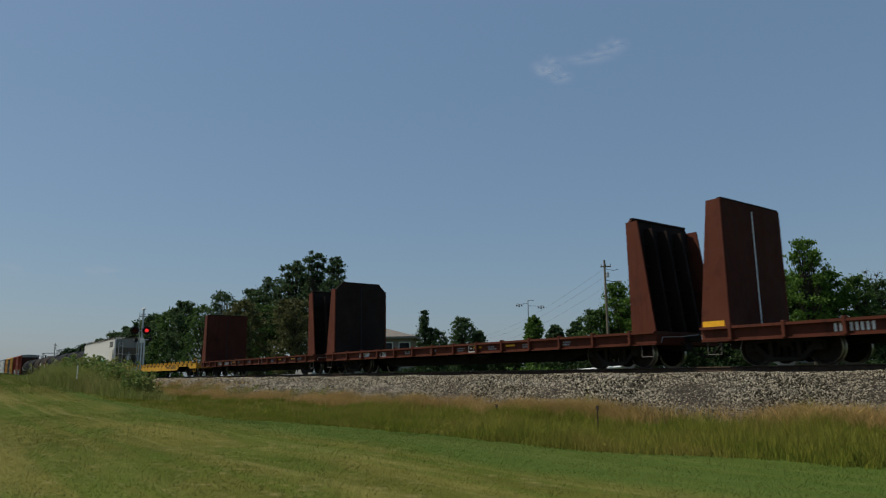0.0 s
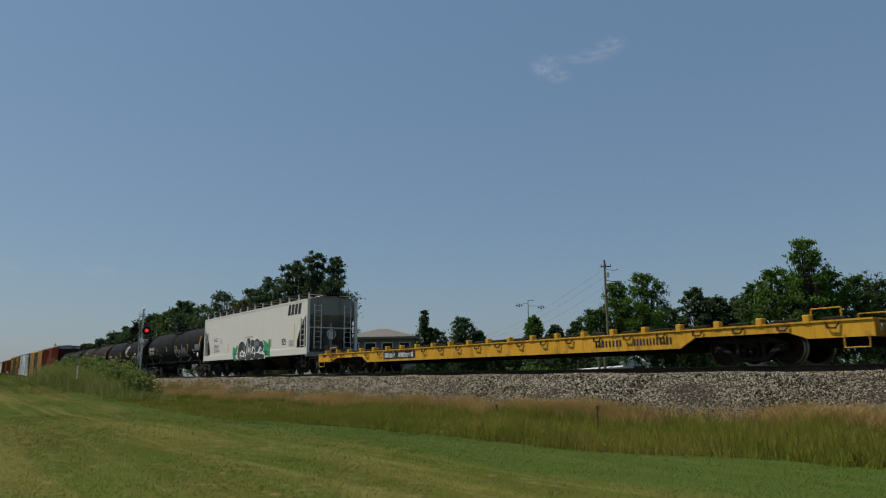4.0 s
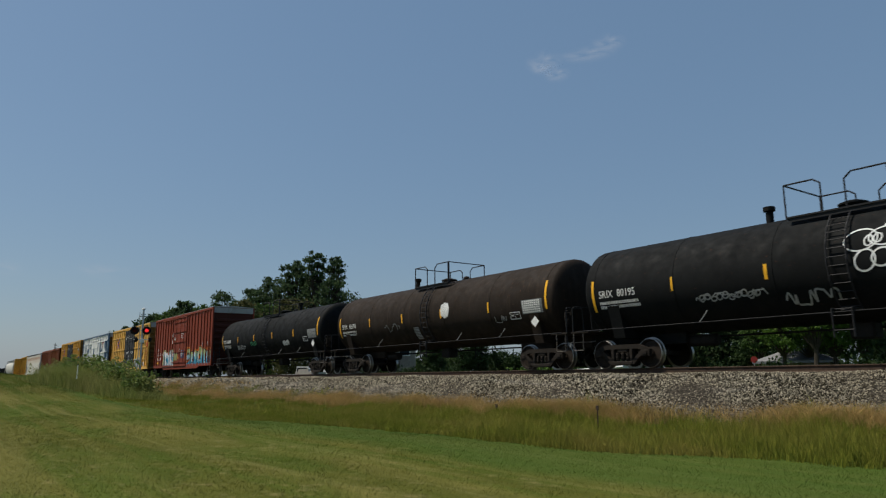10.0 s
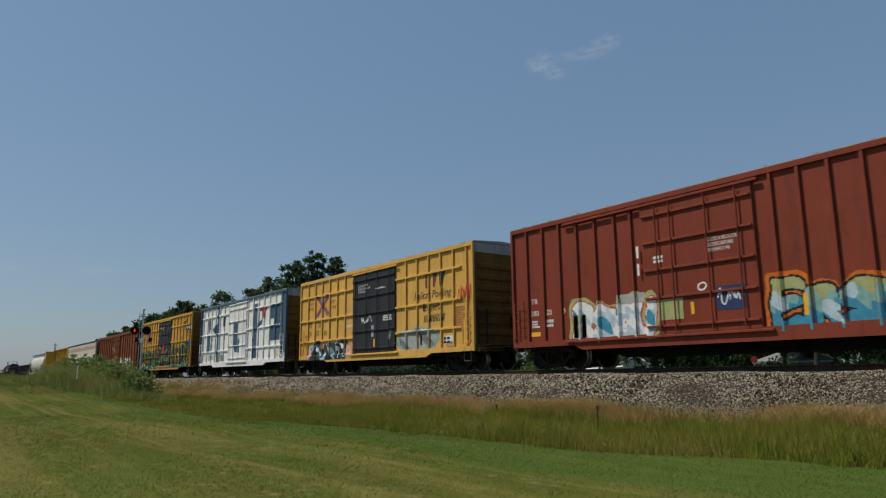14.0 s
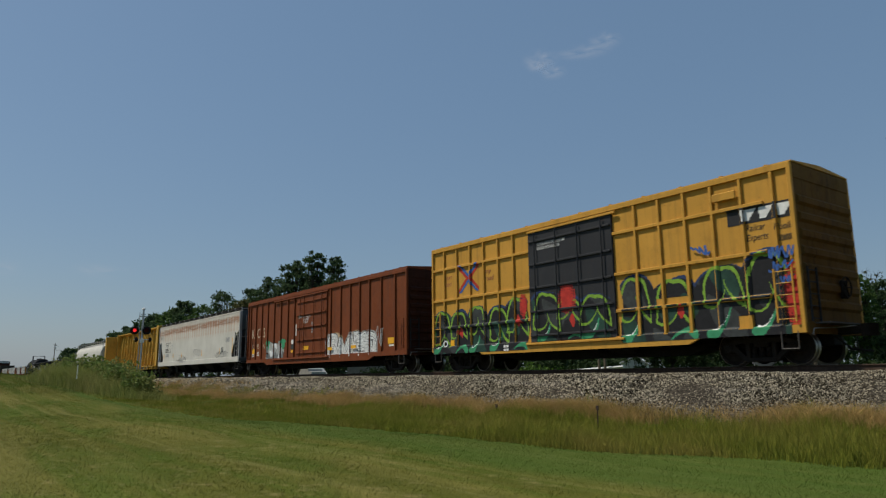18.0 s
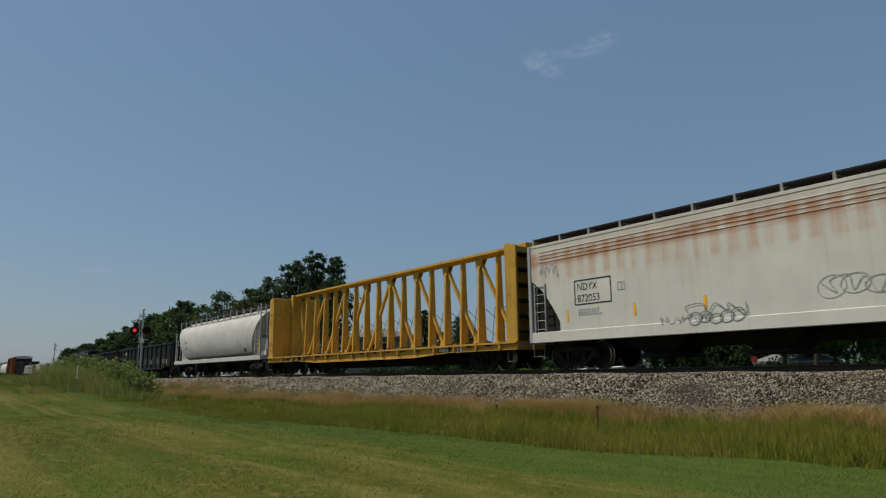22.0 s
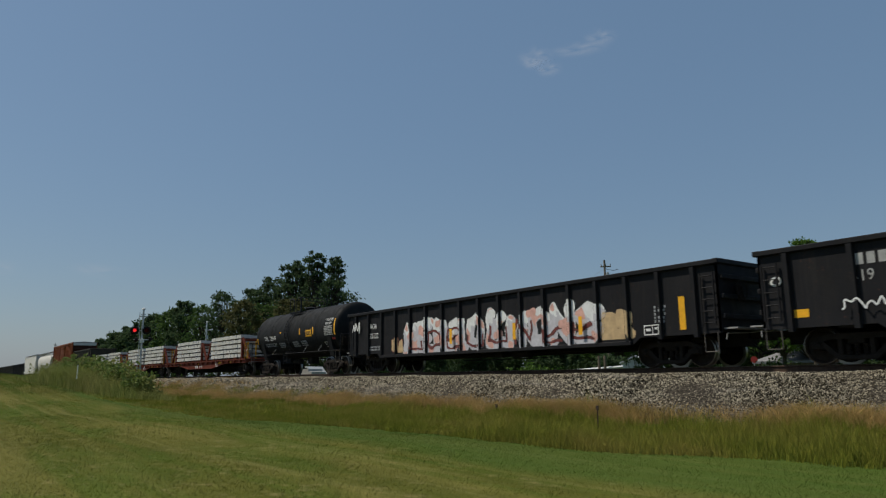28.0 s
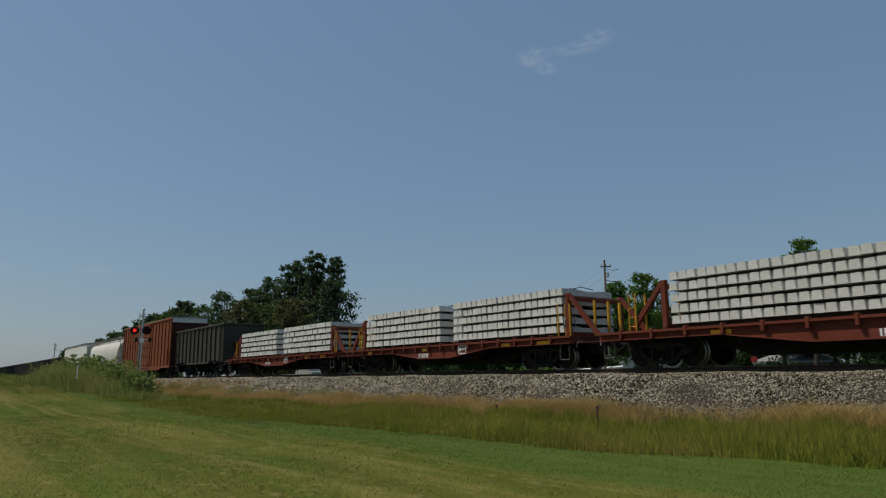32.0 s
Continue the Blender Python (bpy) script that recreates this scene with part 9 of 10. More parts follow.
def shrub(label, x, y, r, h, leaf, seed, size=0.12, clumps=12, per=90, group="shrubs beyond the railway", name="shrub"):
    rs = np.random.RandomState(seed)
    z0 = float(ground_h(x, y)) - 0.05
    t = thing(name, label, "shrub", group, pose(x, y, z0))
    cs = np.stack([rs.normal(0, r * 0.45, clumps), rs.normal(0, r * 0.45, clumps), rs.uniform(0.2, 0.85, clumps) * h], 1)
    st = Geo()
    for c in cs:
        st.rod((c[0] * 0.2, c[1] * 0.2, 0), tuple(c), 0.03, 5, 0, 0.01)
    part("stem", st, BARK, t)
    vs, fs = leaf_cloud(cs, np.full(clumps, r * 0.45), per, size, rs)
    part("foliage", big_mesh("leaves", vs, fs, leaf), None, t)
    return t


rnd = random.Random(4)
for i in range(30):
    x = -88 + i * 2.9 + rnd.uniform(-1, 1)
    y = 44 + rnd.uniform(-4, 6)
    if -66 < x < -48:
        y += 14
    tall = 1.0
    if x >= -48:
        y += 22
        tall = 1.7
    shrub("low dark green hedge shrub", x, y, rnd.uniform(1.5, 2.2) * tall, rnd.uniform(2.0, 2.9) * tall, LEAF_SHADED, 400 + i, 0.16)
# thicket row added to darken the bright horizon showing under the cars
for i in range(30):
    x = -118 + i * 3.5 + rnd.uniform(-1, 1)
    shrub("added dense dark thicket behind the tree line", x, 76 + rnd.uniform(-4, 5), rnd.uniform(2.4, 3.2), rnd.uniform(3.4, 4.4), LEAF_SHADED, 520 + i, 0.22, 14, 90)
for i, (x, y, r, h) in enumerate(((-29.4, 28, 1.2, 1.5), (-27.6, 28.3, 1.0, 1.2), (-31.0, 27.6, 0.9, 1.2), (-16.5, 31, 1.2, 1.4), (-20.0, 33, 1.2, 1.3), (-12.0, 31, 1.4, 1.5), (-33.0, 29, 0.9, 1.1))):
    shrub("bright green low bush behind the rails", x, y, r, h, LEAF_BRIGHT if i < 3 else LEAF_SHADED, 460 + i, 0.09)


shrub("dark leafy bush beside a shed", -30.6, 36.5, 1.0, 2.4, LEAF_DARK, 480, 0.09, 16)
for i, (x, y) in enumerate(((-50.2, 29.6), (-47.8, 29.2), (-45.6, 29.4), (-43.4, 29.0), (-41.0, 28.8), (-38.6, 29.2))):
    shrub("dense dark bush in front of a house", x, y, 1.3, 1.5, LEAF_SHADED, 490 + i, 0.1)
shrub("thin dark bush before a white shed", -27.2, 34.9, 0.55, 2.6, LEAF_SHADED, 481, 0.07, 14, 60)


# tall weeds in front of the crossing
def weeds():
    rs = np.random.RandomState(70)
    k = 0
    for i in range(34):
        x = -43.5 - i * 0.8 + rs.uniform(-0.4, 0.4)
        y = float(np.interp(-x, [43, 50, 72], [10.2, 9.6, 8.9])) + rs.uniform(-0.5, 0.8)
        h = float(np.interp(-x, [42, 46, 54, 64, 72], [1.3, 2.05, 2.3, 2.0, 1.4])) * rs.uniform(0.8, 1.1)
        z0 = float(ground_h(x, y)) - 0.05
        t = thing("weed_clump", "tall leafy green roadside weeds" if i < 18 else "tall feathery pale green roadside weeds", "weeds", "tall weeds by the crossing", pose(x, y, z0))
        n = 16
        tips = np.stack([rs.normal(0, 0.45, n), rs.normal(0, 0.4, n), rs.uniform(0.55, 1.0, n) * h], 1)
        st = Geo()
        for c in tips:
            st.rod((c[0] * 0.4, c[1] * 0.4, 0), tuple(c), 0.012, 4, 0, 0.005)
        part("stem", st, LEAF_WEED, t)
        c2 = np.concatenate([tips * np.array([1, 1, f]) for f in (1.0, 0.78, 0.55, 0.33)], 0)
        vs, fs = leaf_cloud(c2, np.full(len(c2), 0.2), 16 if i < 18 else 22, 0.085 if i < 18 else 0.05, rs)
        part("foliage", big_mesh("leaves", vs, fs, LEAF_ROAD if (i < 18 and i % 3) else LEAF_WEED), None, t)


weeds()
WEED_GRASS = blade_mat("weed_grass_blades", (0.12, 0.16, 0.03), (0.25, 0.26, 0.08), (0.30, 0.26, 0.10), 0.5, 0.4)
rs = np.random.RandomState(90)
n = 30000
x = -41.0 - rs.uniform(0, 1, n) ** 0.8 * 27
y = np.interp(-x, [41, 50, 75], [10.4, 9.5, 8.7]) + rs.normal(0, 0.75, n)
p = np.stack([x, y, ground_h(x, y) - 0.02], 1)
blades("weed_grass", "tall soft pale green grass among the weeds", p, np.interp(-x, [41, 46, 52, 60, 68], [0.5, 1.1, 1.6, 1.3, 0.4]), 0.009, 0.8, WEED_GRASS, 91, 2)


# ---- level-crossing signal ----
SIGNAL_GREY = plain("aluminium_mast", (0.45, 0.46, 0.47), 0.45, 0.6, 0.15, 5, 0)
LENS_DARK = plain("unlit_red_lens", (0.06, 0.008, 0.008), 0.25, 0, 0.1, 5, 0)
m, n, l, b = mat_nodes("lit_red_lens", 0.3)
b.inputs["Base Color"].default_value = (0.8, 0.03, 0.03, 1)
b.inputs["Emission Color"].default_value = (1.0, 0.03, 0.035, 1)
b.inputs["Emission Strength"].default_value = 0.75
LENS_LIT = m
LENSES = []


def crossing_signal():
    x, y = -46.75, 11.0
    z0 = float(ground_h(x, y)) - 0.1
    sg = thing("crossing_signal", "level-crossing signal with two round red lamps and raised gate", "crossing signal", at=pose(x, y, 0, 0, 0, 77))
    # in its own space the lamps look towards -y
    part("mast", Geo().rod((0.1, 0.15, z0), (0.1, 0.15, 4.2), 0.06, 10), SIGNAL_GREY, sg)
    part("mast_cap", Geo().lathe([(0.07, 0), (0.1, 0.02), (0.1, 0.09), (0.03, 0.14)], "z", (0.1, 0.15, 4.18), 12), WHITE_MARK, sg)
    part("top_arm", Geo().cbox(-0.12, 0.36, 0.1, 0.16, 3.72, 3.8, 0.01).cbox(-0.02, 0.24, 0.08, 0.2, 3.86, 3.92, 0.01), SIGNAL_GREY, sg)
    part("crossarm", Geo().cbox(-0.42, 0.45, 0.05, 0.11, 2.84, 2.9, 0.01), SIGNAL_GREY, sg)
    part("lower_crossarm", Geo().cbox(-0.42, 0.6, 0.1, 0.16, 2.28, 2.33, 0.01), SIGNAL_GREY, sg)
    for k, dx in enumerate((-0.35, 0.35)):
        head = part("lamp_head", Geo().lathe([(0.26, 0), (0.26, 0.02)], "y", (dx, -0.02, 2.87), 24).lathe([(0.15, 0.02), (0.15, 0.14), (0.08, 0.18)], "y", (dx, 0, 2.87), 16), UNDER, sg, "black round lamp backing")
        hood = Geo()
        for a in range(-1, 10):
            t0, t1 = math.pi * a / 9, math.pi * (a + 1) / 9
            hood.add([(dx + 0.165 * math.cos(t0), -0.02, 2.87 + 0.165 * math.sin(t0)), (dx + 0.165 * math.cos(t1), -0.02, 2.87 + 0.165 * math.sin(t1)), (dx + 0.165 * math.cos(t1), -0.26, 2.87 + 0.165 * math.sin(t1)), (dx + 0.165 * math.cos(t0), -0.26, 2.87 + 0.165 * math.sin(t0))], [(0, 1, 2, 3)])
        part("lamp_hood", hood, UNDER, head)
        lens = Geo().lathe([(0.001, -0.03), (0.06, -0.025), (0.11, -0.004)], "y", (0, 0, 0), 24, 1, False).lathe([(0.11, 0.004), (0.06, 0.025), (0.001, 0.03)], "y", (0, 0, 0), 24, 0, False).lathe([(0.11, -0.004), (0.112, 0), (0.11, 0.004)], "y", (0, 0, 0), 24, 0, False)
        ob = part("lens", lens, [LENS_DARK, LENS_LIT], sg, "round red flashing lens")
        LENSES.append((ob, dx, k))
    for dx in (-0.3, 0.5):
        part("side_lamp", Geo().lathe([(0.13, -0.02), (0.15, 0.0), (0.15, 0.1), (0.06, 0.18)], "x", (dx, 0.13, 2.3), 16), UNDER, sg)
    part("relay_box", Geo().cbox(0.0, 0.24, -0.02, 0.1, 2.1, 2.34, 0.02), WHITE_MARK, sg, "small white box on the mast")
    part("gate_arm", Geo().slab([(-0.14, -1.0), (-0.06, -1.0), (-0.02, 2.4), (-0.06, 2.4)], "xz", 0.16, 0.19).slab([(-0.06, 2.4), (-0.02, 2.4), (-0.1, 3.1), (-0.14, 3.1)], "xz", 0.16, 0.19).slab([(-0.14, 3.1), (-0.1, 3.1), (-0.1, 4.05), (-0.13, 4.05)], "xz", 0.16, 0.19), SIGNAL_GREY, sg, "raised crossing gate arm")
    part("gate_mechanism", Geo().cbox(-0.2, 0.3, 0.0, 0.35, -0.6, 0.1, 0.03), SIGNAL_GREY, sg)
    return sg


crossing_signal()


def far_signal():
    x, y = -74.1, 24.0
    z0 = float(ground_h(x, y)) - 0.1
    sg = thing("far_crossing_mast", "slim grey crossing mast with a short side arm", "crossing mast", at=pose(x, y, 0, 0, 0, 72))
    part("mast", Geo().rod((0, 0, z0), (0, 0, 5.7), 0.07, 10), SIGNAL_GREY, sg)
    part("mast_cap", Geo().lathe([(0.08, 0), (0.1, 0.03), (0.04, 0.1)], "z", (0, 0, 5.68), 10), WHITE_MARK, sg)
    part("side_arm", Geo().rod((0, 0, 4.85), (0.65, 0, 4.9), 0.04, 8).cbox(0.05, 0.2, -0.1, 0.1, 3.9, 4.3, 0.03), SIGNAL_GREY, sg)


far_signal()

z0 = float(ground_h(-49.5, 8.0))
mp = thing("marker_post", "short white marker post with a dark top", "post", at=pose(-49.45, 8.02, -0.1, 0, 5, 0))
part("post", Geo().lathe([(0.035, 0), (0.035, 0.85)], "z", (0, 0, 0), 10), WHITE_MARK, mp)
part("cap", Geo().lathe([(0.04, 0.85), (0.04, 0.9), (0.025, 0.92)], "z", (0, 0, 0), 10), BLACK_MARK, mp)


# ---- poles and wires ----
WIRE = plain("weathered_wire", (0.16, 0.17, 0.18), 0.6, 0, 0.1, 5, 0)
POLE_WOOD = plain("weathered_pole", (0.16, 0.13, 0.10), 0.9, 0, 0.25, 5, 0.3)


def utility_pole(x, y, top, turn, label):
    """A slim pole with a short top arm and a street-lamp bracket."""
    z0 = float(ground_h(x, y)) - 0.2
    p = thing("utility_pole", label, "utility pole", "poles beyond the railway", pose(x, y, 0, 0, 0, turn))
    part("pole", Geo().rod((0, 0, z0), (0, 0, top), 0.14, 10, 0, 0.085), POLE_WOOD, p)
    a = part("crossarm", Geo().cbox(-0.35, 0.55, -0.05, 0.05, top - 0.62, top - 0.52, 0.01), POLE_WOOD, p)
    for dx in (-0.3, 0.1, 0.5):
        part("insulator", Geo().lathe([(0.04, 0), (0.055, 0.05), (0.03, 0.12), (0.045, 0.16), (0.02, 0.2)], "z", (dx, 0, top - 0.52), 8), GREY_MARK, a)
    part("transformer", Geo().lathe([(0.05, 0), (0.15, 0.03), (0.15, 0.42), (0.06, 0.47)], "z", (0.22, -0.1, top - 1.55), 12), SIGNAL_GREY, p)
    b = part("lamp_bracket", Geo().path([(0, 0, top - 1.75), (0.6, 0, top - 1.95), (1.15, 0, top - 1.9)], 0.03, 6), RUNG, p)
    part("lamp", Geo().cbox(1.05, 1.4, -0.08, 0.08, top - 1.98, top - 1.86, 0.03), GREY_MARK, b)
    part("guy_arm", Geo().path([(0, 0, top - 0.75), (0.7, 0, top - 0.95), (1.2, 0, top - 0.85)], 0.02, 5), RUNG, p)
    return p


def lamp_pole(x, y, top, turn, label):
    """A thin pole whose drooping arms end in clusters of floodlights."""
    z0 = float(ground_h(x, y)) - 0.2
    p = thing("floodlight_pole", label, "floodlight pole", "poles beyond the railway", pose(x, y, 0, 0, 0, turn))
    part("pole", Geo().rod((0, 0, z0), (0, 0, top), 0.09, 10, 0, 0.06), SIGNAL_GREY, p)
    part("top_arm", Geo().path([(0, 0, top - 0.05), (0.35, 0, top + 0.02), (0.75, 0, top - 0.02)], 0.03, 5), RUNG, p)
    for e, w, z in ((-1, 1.15, 0.45), (1, 1.65, 0.75)):
        a = part("lamp_arm", Geo().path([(0, 0, top - z + 0.1), (e * w * 0.75, 0, top - z), (e * (w + 0.25), 0, top - z + 0.05)], 0.022, 5), RUNG, p)
        for k in range(3):
            dx = e * (w - 0.35 + 0.3 * k)
            part("floodlight", Geo().cbox(dx - 0.1, dx + 0.1, -0.12, 0.1, top - z - 0.26 - 0.1 * (k == 1), top - z - 0.02, 0.03), GREY_MARK, a)
    return p


utility_pole(-40.3, 48, 9.75, 40, "weathered utility pole with a short arm and a street lamp")
lamp_pole(-62.9, 60.1, 8.9, 46, "thin pole with floodlights on drooping arms")
utility_pole(-223, 30, 10.0, 80, "distant dark utility pole")
wires = Geo()
for dz, dx in ((8.9, -0.3), (8.4, 0.3), (7.4, 0.1)):
    pts = []
    for k in range(13):
        t = k / 12
        pts.append((-95 + 54.7 * t + dx, 77 - 29 * t, dz - 2.8 + 2.8 * t - 1.2 * math.sin(math.pi * t)))
    wires.path(pts, 0.008, 4)
tagged(part("overhead_wires", wires, WIRE, None), "thin sagging overhead wires leading from a pole", "wires", kind="structure")

# ---- houses and small things behind the rails ----
ROOF_TAN = plain("grey_brown_shingle_roof", (0.17, 0.15, 0.13), 0.9, 0, 0.2, 5, 0.4)
ROOF_GREY = plain("grey_shingle_roof", (0.20, 0.20, 0.21), 0.9, 0, 0.2, 5, 0.4)
WALL_BRICK = plain("pale_brick_wall", (0.22, 0.19, 0.17), 0.9, 0, 0.2, 8, 0.3)
GLASS = plain("dark_window_glass", (0.02, 0.025, 0.03), 0.1, 0, 0.1, 4, 0)


def house(x, y, w, d, eave, apex, turn, roof, wall, label):
    z0 = float(ground_h(x, y)) - 0.3
    h = thing("house", label, "house", "houses beyond the railway", pose(x, y, 0, 0, 0, turn))
    part("wall", Geo().box(-w / 2 + 0.6, w / 2 - 0.6, -d / 2 + 0.6, d / 2 - 0.6, z0, eave), wall, h)
    r = Geo()
    vs = [(-w / 2, -d / 2, eave - 0.05), (w / 2, -d / 2, eave - 0.05), (w / 2, d / 2, eave - 0.05), (-w / 2, d / 2, eave - 0.05), (-w * 0.06, 0, apex), (w * 0.06, 0, apex)]
    vs += [(a, b, c - 0.18) for a, b, c in vs[:4]]
    r.add(vs, [(0, 1, 5, 4), (1, 2, 5), (2, 3, 4, 5), (3, 0, 4), (0, 6, 7, 1), (1, 7, 8, 2), (2, 8, 9, 3), (3, 9, 6, 0), (6, 9, 8, 7)])
    part("roof", r, roof, h)
    for k in range(4):
        xx = -w / 2 + w * (k + 0.75) / 4.5
        wi = part("window", Geo().cbox(xx - 0.5, xx + 0.5, -d / 2 + 0.54, -d / 2 + 0.62, eave - 1.7, eave - 0.5, 0.01), WHITE_MARK, h)
        part("pane", Geo().box(xx - 0.42, xx + 0.42, -d / 2 + 0.52, -d / 2 + 0.535, eave - 1.62, eave - 0.58), GLASS, wi)
    return h


house(-53.3, 33.0, 6.6, 6.0, 3.2, 4.0, 50, ROOF_TAN, WALL_BRICK, "single-storey house with a grey-brown hipped roof")
house(-31.0, 62.0, 6.5, 6.0, 0.75, 1.9, 20, ROOF_GREY, WALL_BRICK, "low house with a grey roof behind trees")
SHED_WHITE = plain("white_painted_boards", (0.6, 0.61, 0.61), 0.6, 0, 0.08, 6, 0.2)
sh = thing("shed", "small white shed partly hidden by bushes", "shed", at=pose(-28.2, 36, 0.0, 0, 0, 32))
part("wall", Geo().slab([(-0.75, -1.1), (0.75, -1.1), (0.75, 0.35), (0.1, 0.8), (-0.75, 0.45)], "xz", -0.8, 0.8), SHED_WHITE, sh)
part("roof", Geo().slab([(-0.85, 0.42), (0.1, 0.84), (0.85, 0.36), (0.85, 0.42), (0.1, 0.92), (-0.85, 0.5)], "xz", -0.9, 0.9), SHED_WHITE, sh)
rl = thing("rail_fence", "low white pipe barrier on brown posts", "barrier", at=pose(-23.5, 27.0, -0.02, 0, 0, 0))
part("pipe", Geo().rod((-1.6, 0, 0.02), (1.5, 0.2, 0.17), 0.07, 8), SHED_WHITE, rl)
for dx in (0.25, 0.62):
    part("post", Geo().rod((dx, -0.1, -1.0), (dx, -0.1, 0.72), 0.06, 8), POLE_WOOD, rl)
ss = thing("stop_sign", "small red octagonal sign on a thin post", "sign", at=pose(-22.6, 40, 0, 0, 0, 30))
part("post", Geo().rod((0, 0, -1.4), (0, 0, 0.7), 0.03, 6), GALV, ss)
part("plate", Geo().slab([(0.2 * math.cos(radians(22.5 + 45 * k)), 0.55 + 0.2 * math.sin(radians(22.5 + 45 * k))) for k in range(8)], "xz", -0.04, -0.035), RED_MARK, ss)
vb = thing("utility_vault", "low grey concrete utility box beside the rails", "utility box", at=pose(-47.6, 23.2, 0, 0, 0, 5))
part("body", Geo().slab([(-1.2, -0.9), (1.2, -0.9), (1.15, 0.2), (0.7, 0.24), (0.65, 0.42), (-0.7, 0.42), (-0.75, 0.24), (-1.15, 0.2)], "xz", -0.6, 0.6), plain("aged_vault_concrete", (0.34, 0.34, 0.32), 0.9, 0, 0.2, 5, 0.3), vb)
CAR_WHITE = paint("car_white_paint", (0.62, 0.63, 0.62), 0.3, 0.05, 0.05)


def parked_car(x, y, turn):
    z = float(ground_h(x, y)) + 0.9
    c = thing("parked_car", "parked pale grey pickup truck beyond the rails", "car", at=pose(x, y, z - 0.9, 0, 0, turn))
    part("body", Geo().slab([(-2.5, 0.45), (2.5, 0.45), (2.55, 0.95), (2.4, 1.05), (1.2, 1.12), (0.6, 1.75), (-0.7, 1.78), (-0.85, 1.1), (-2.5, 1.1)], "xz", -0.9, 0.9), CAR_WHITE, c)
    for s in (-1, 1):
        part("side_window", Geo().slab([(-0.7, 1.15), (0.95, 1.15), (0.5, 1.65), (-0.65, 1.68)], "xz", s * 0.905, s * 0.915), GLASS, c)
        for e in (-1.6, 1.6):
            w = part("wheel", Geo().lathe([(0.36, -0.1), (0.38, -0.06), (0.38, 0.06), (0.36, 0.1)], "y", (e, s * 0.85, 0.38), 20), UNDER, c)
            part("hub", Geo().lathe([(0.2, -0.11), (0.21, -0.105)], "y", (e, s * 0.85, 0.38), 12), GALV, w)
    return c


parked_car(-56.5, 27.5, 20)


# ---- thin clouds ----
def cloud_mat(name, seed, amount):
    m = bpy.data.materials.new(name)
    m.use_nodes = True
    n, l = m.node_tree.nodes, m.node_tree.links
    n.clear()
    out = n.new("ShaderNodeOutputMaterial")
    tc = n.new("ShaderNodeTexCoord")
    mp = n.new("ShaderNodeMapping")
    mp.inputs["Location"].default_value = (seed, 0, 0)
    l.new(tc.outputs["UV"], mp.inputs[0])
    t = n.new("ShaderNodeTexNoise")
    t.inputs["Scale"].default_value, t.inputs["Detail"].default_value, t.inputs["Distortion"].default_value = 2.6, 6, 0.6
    l.new(mp.outputs[0], t.inputs[0])
    g = n.new("ShaderNodeTexGradient")
    g.gradient_type = "QUADRATIC_SPHERE"
    mg = n.new("ShaderNodeMapping")
    mg.vector_type = "POINT"
    mg.inputs["Location"].default_value, mg.inputs["Scale"].default_value = (-1, -1, 0), (2, 2, 1)
    l.new(tc.outputs["UV"], mg.inputs[0])
    l.new(mg.outputs[0], g.inputs[0])
    mul = n.new("ShaderNodeMath")
    mul.operation = "MULTIPLY"
    l.new(ramp(n, l, t.outputs[0], 0.36, 0.72, 0, amount), mul.inputs[0])
    l.new(ramp(n, l, g.outputs["Fac"], 0.0, 0.6, 0, 1), mul.inputs[1])
    tr = n.new("ShaderNodeBsdfTransparent")
    em = n.new("ShaderNodeEmission")
    em.inputs[0].default_value, em.inputs[1].default_value = (0.62, 0.68, 0.78, 1), 0.62
    mx = n.new("ShaderNodeMixShader")
    l.new(mul.outputs[0], mx.inputs[0])
    l.new(tr.outputs[0], mx.inputs[1])
    l.new(em.outputs[0], mx.inputs[2])
    l.new(mx.outputs[0], out.inputs[0])
    return m


def puff(g, cx, cy, w, h):
    g.append((cx, cy, w, h))


def cloud(label, centre, puffs, seed, amount):
    """Soft wisps, each a flat veil far away, square to the line of sight."""
    c = Vector(centre)
    m = look(c, EYE).to_3x3().to_4x4()
    me = bpy.data.meshes.new("cloud")
    vs, fs, uv = [], [], []
    for i, (cx, cy, w, h) in enumerate(puffs):
        o = len(vs)
        vs += [(cx - w, cy - h, i), (cx + w, cy - h, i), (cx + w, cy + h, i), (cx - w, cy + h, i)]
        fs.append((o, o + 1, o + 2, o + 3))
        uv += [(0, 0), (1, 0), (1, 1), (0, 1)]
    me.from_pydata(vs, [], fs)
    lay = me.uv_layers.new(name="UVMap")
    for k, q in enumerate(uv):
        lay.data[k].uv = q
    me.materials.append(cloud_mat("thin_cloud", seed, amount))
    ob = new("cloud", me)
    ob.matrix_basis = Matrix.Translation(c) @ m
    ob.visible_shadow = False
    return tagged(ob, label, "cloud", "wisps of cloud", "structure")


CLOUDS = [
    (cloud("thin white wisp of cloud in a hazy sky", (-903, 1014, 632), ((66, 4, 46, 30), (-66, 30, 42, 24), (-22, 12, 70, 20), (40, -22, 34, 20), (74, -4, 24, 18)), 1.3, 0.62), (-903, 1014, 632), (-16, -24, 20)),
    (cloud("faint low puff of haze near the horizon", (-1462, 266, 207), ((0, 0, 70, 22),), 4.1, 0.22), (-1462, 266, 207), (0, -14, 1)),
    (cloud("faint low puff of haze near the horizon", (-1483, 105, 202), ((0, 0, 50, 24),), 6.0, 0.2), (-1483, 105, 202), (0, -14, 1)),
]


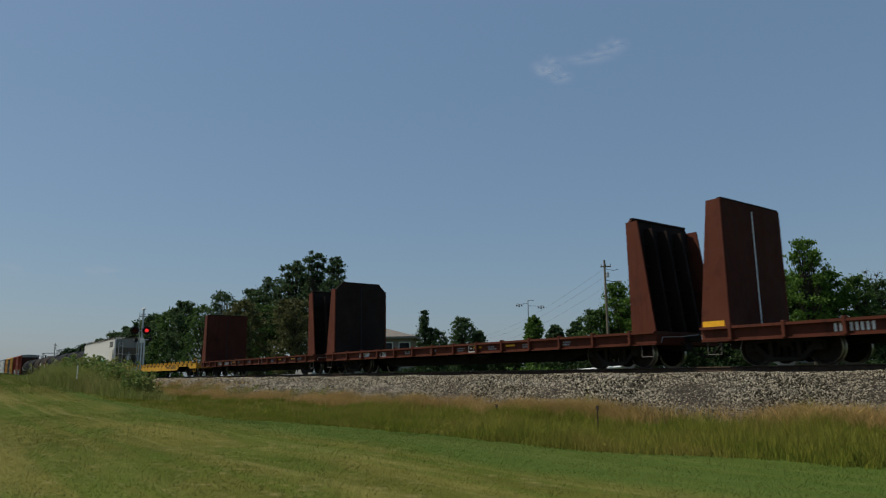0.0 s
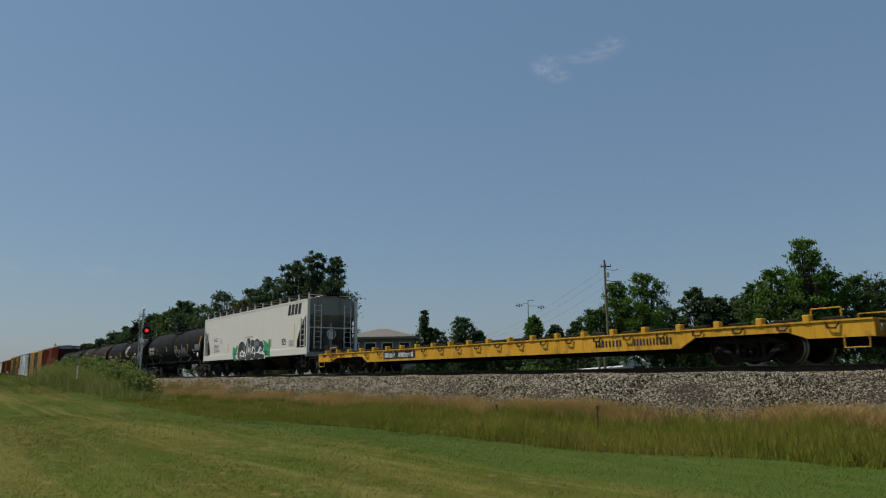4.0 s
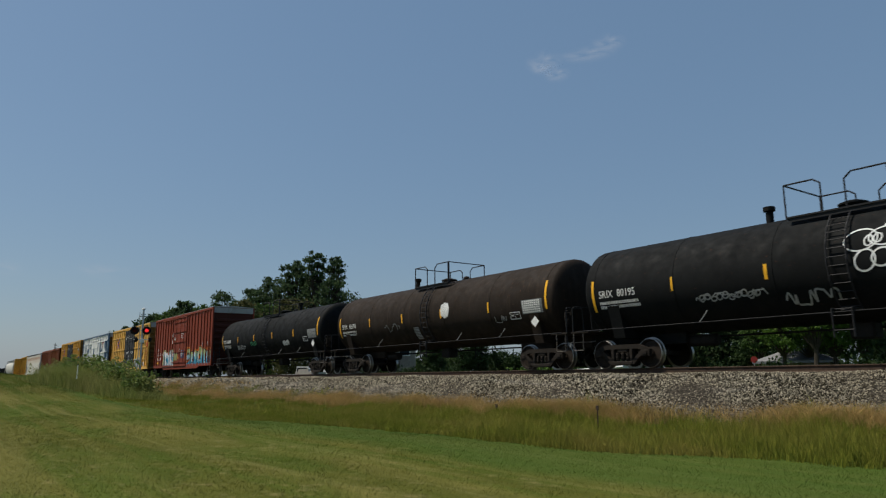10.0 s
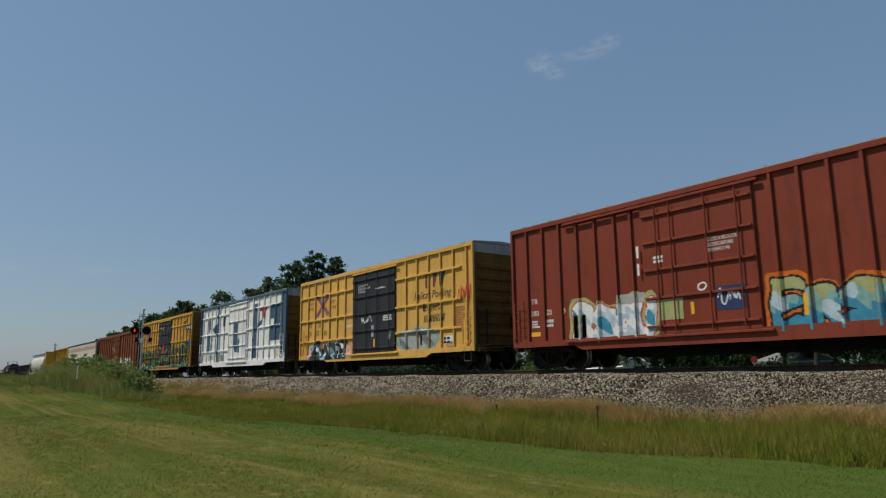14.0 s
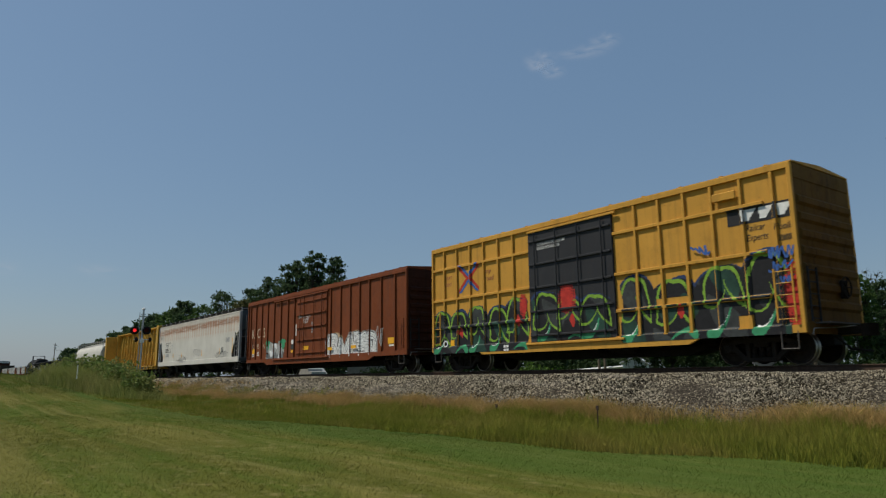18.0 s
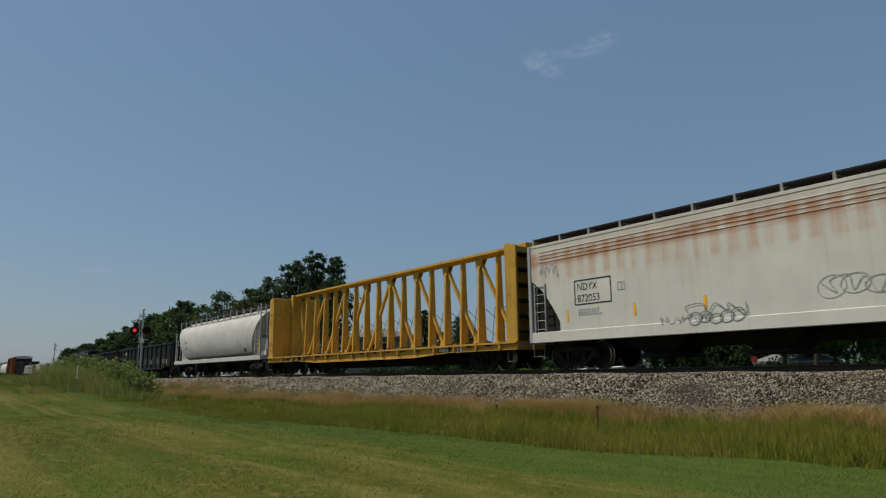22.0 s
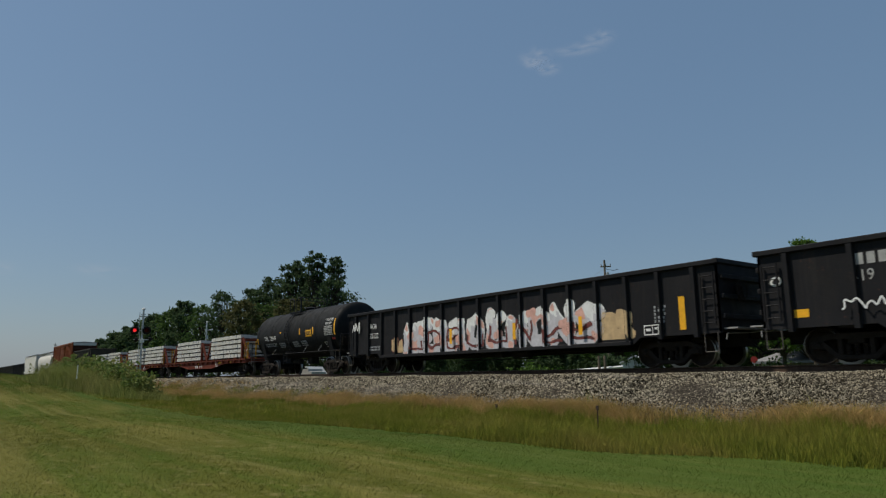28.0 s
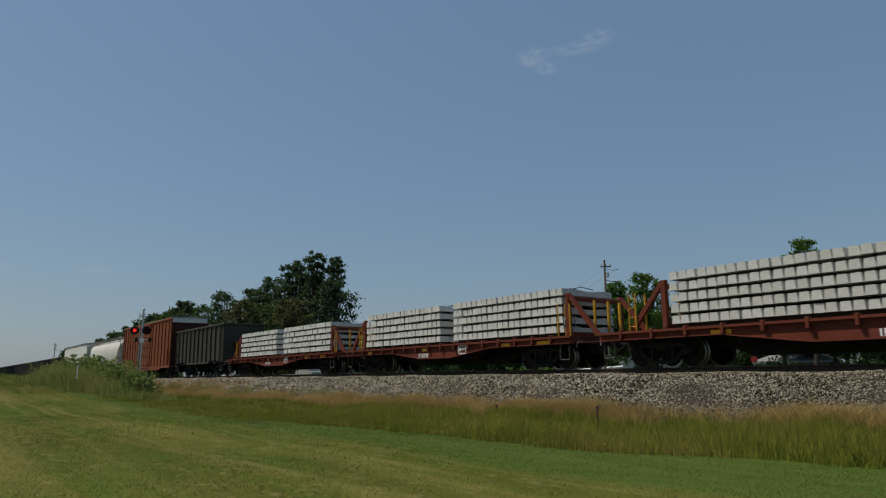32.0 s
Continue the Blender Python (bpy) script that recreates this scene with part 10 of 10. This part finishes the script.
# ---- motion ----
def motions():
    # metres by which the train runs ahead of an even pace
    slack = [(0, -0.1), (1, 0.05), (2, -0.2), (3, -0.12), (4.5, 0.03), (5.5, 0.07), (6, 0.09), (7, 0.13), (8, 0.14), (9, 0.15), (9.5, -0.1), (10, -0.13), (10.5, -0.06), (11, -0.1), (11.5, -0.14), (12, -0.22), (12.5, -0.33),
             (13, -0.28), (13.5, -0.2), (14, 0.2), (14.5, 0.22), (15, 0.22), (15.5, 0.24), (16.5, 0.2), (17.5, 0.27), (18, 0.29), (18.5, 0.32), (19, 0.35), (19.5, -0.08), (20, -0.05), (20.5, 0.0), (21, -0.03), (21.5, 0.0), (22, 0.04),
             (22.5, 0.1), (23, 0.02), (23.5, 0.0), (24, 0.31), (24.5, 0.24), (25, 0.2), (25.5, 0.22), (26.5, 0.0), (27.5, -0.25), (28, -0.17), (28.5, -0.05), (29, -0.03), (29.5, 0.08), (30, 0.17), (30.5, 0.22), (31, 0.28), (31.5, 0.3), (32, 0.25)]
    for ob, s in TRAIN:
        walk(ob, [(float(t), pose(s + SPEED * (t - 12.0) + e, TRACK_Y, 0)) for t, e in slack])
    # the two crossing lamps flash in turn: each lens turns its lit or its dark face out
    beat = 0.9715
    for ob, dx, k in LENSES:
        rows, n = [], -28
        t0 = 13.0 - 0.49 * beat

        def face(turn):
            return pose(dx, -0.05, 2.87, 0, 0, turn)
        turn = None
        while True:
            t = t0 + n * beat / 2
            n += 1
            if t > 31.9:
                break
            lit_right = (n - 1) % 2 == 0
            new_turn = 0.0 if (lit_right == (k == 1)) else 180.0
            if t <= 0.05:
                turn = new_turn
                continue
            if turn is None:
                turn = 180.0 - new_turn
            if not rows:
                rows.append((0.0, face(turn)))
            for i, f in enumerate((0, 1 / 3, 2 / 3, 1)):
                rows.append((t + (i - 1.5) / 30, face(turn + (new_turn - turn) * f)))
            turn = new_turn
        rows.append((32.0, face(turn)))
        walk(ob, rows)
    for ob, c, d in CLOUDS:
        m = ob.matrix_basis.copy()
        rows = []
        for t in (0.0, 16.0, 32.0):
            q = m.copy()
            q.translation = Vector(c) + Vector(d) * (t / 32.0 - 0.5)
            rows.append((t, q))
        walk(ob, rows)


motions()
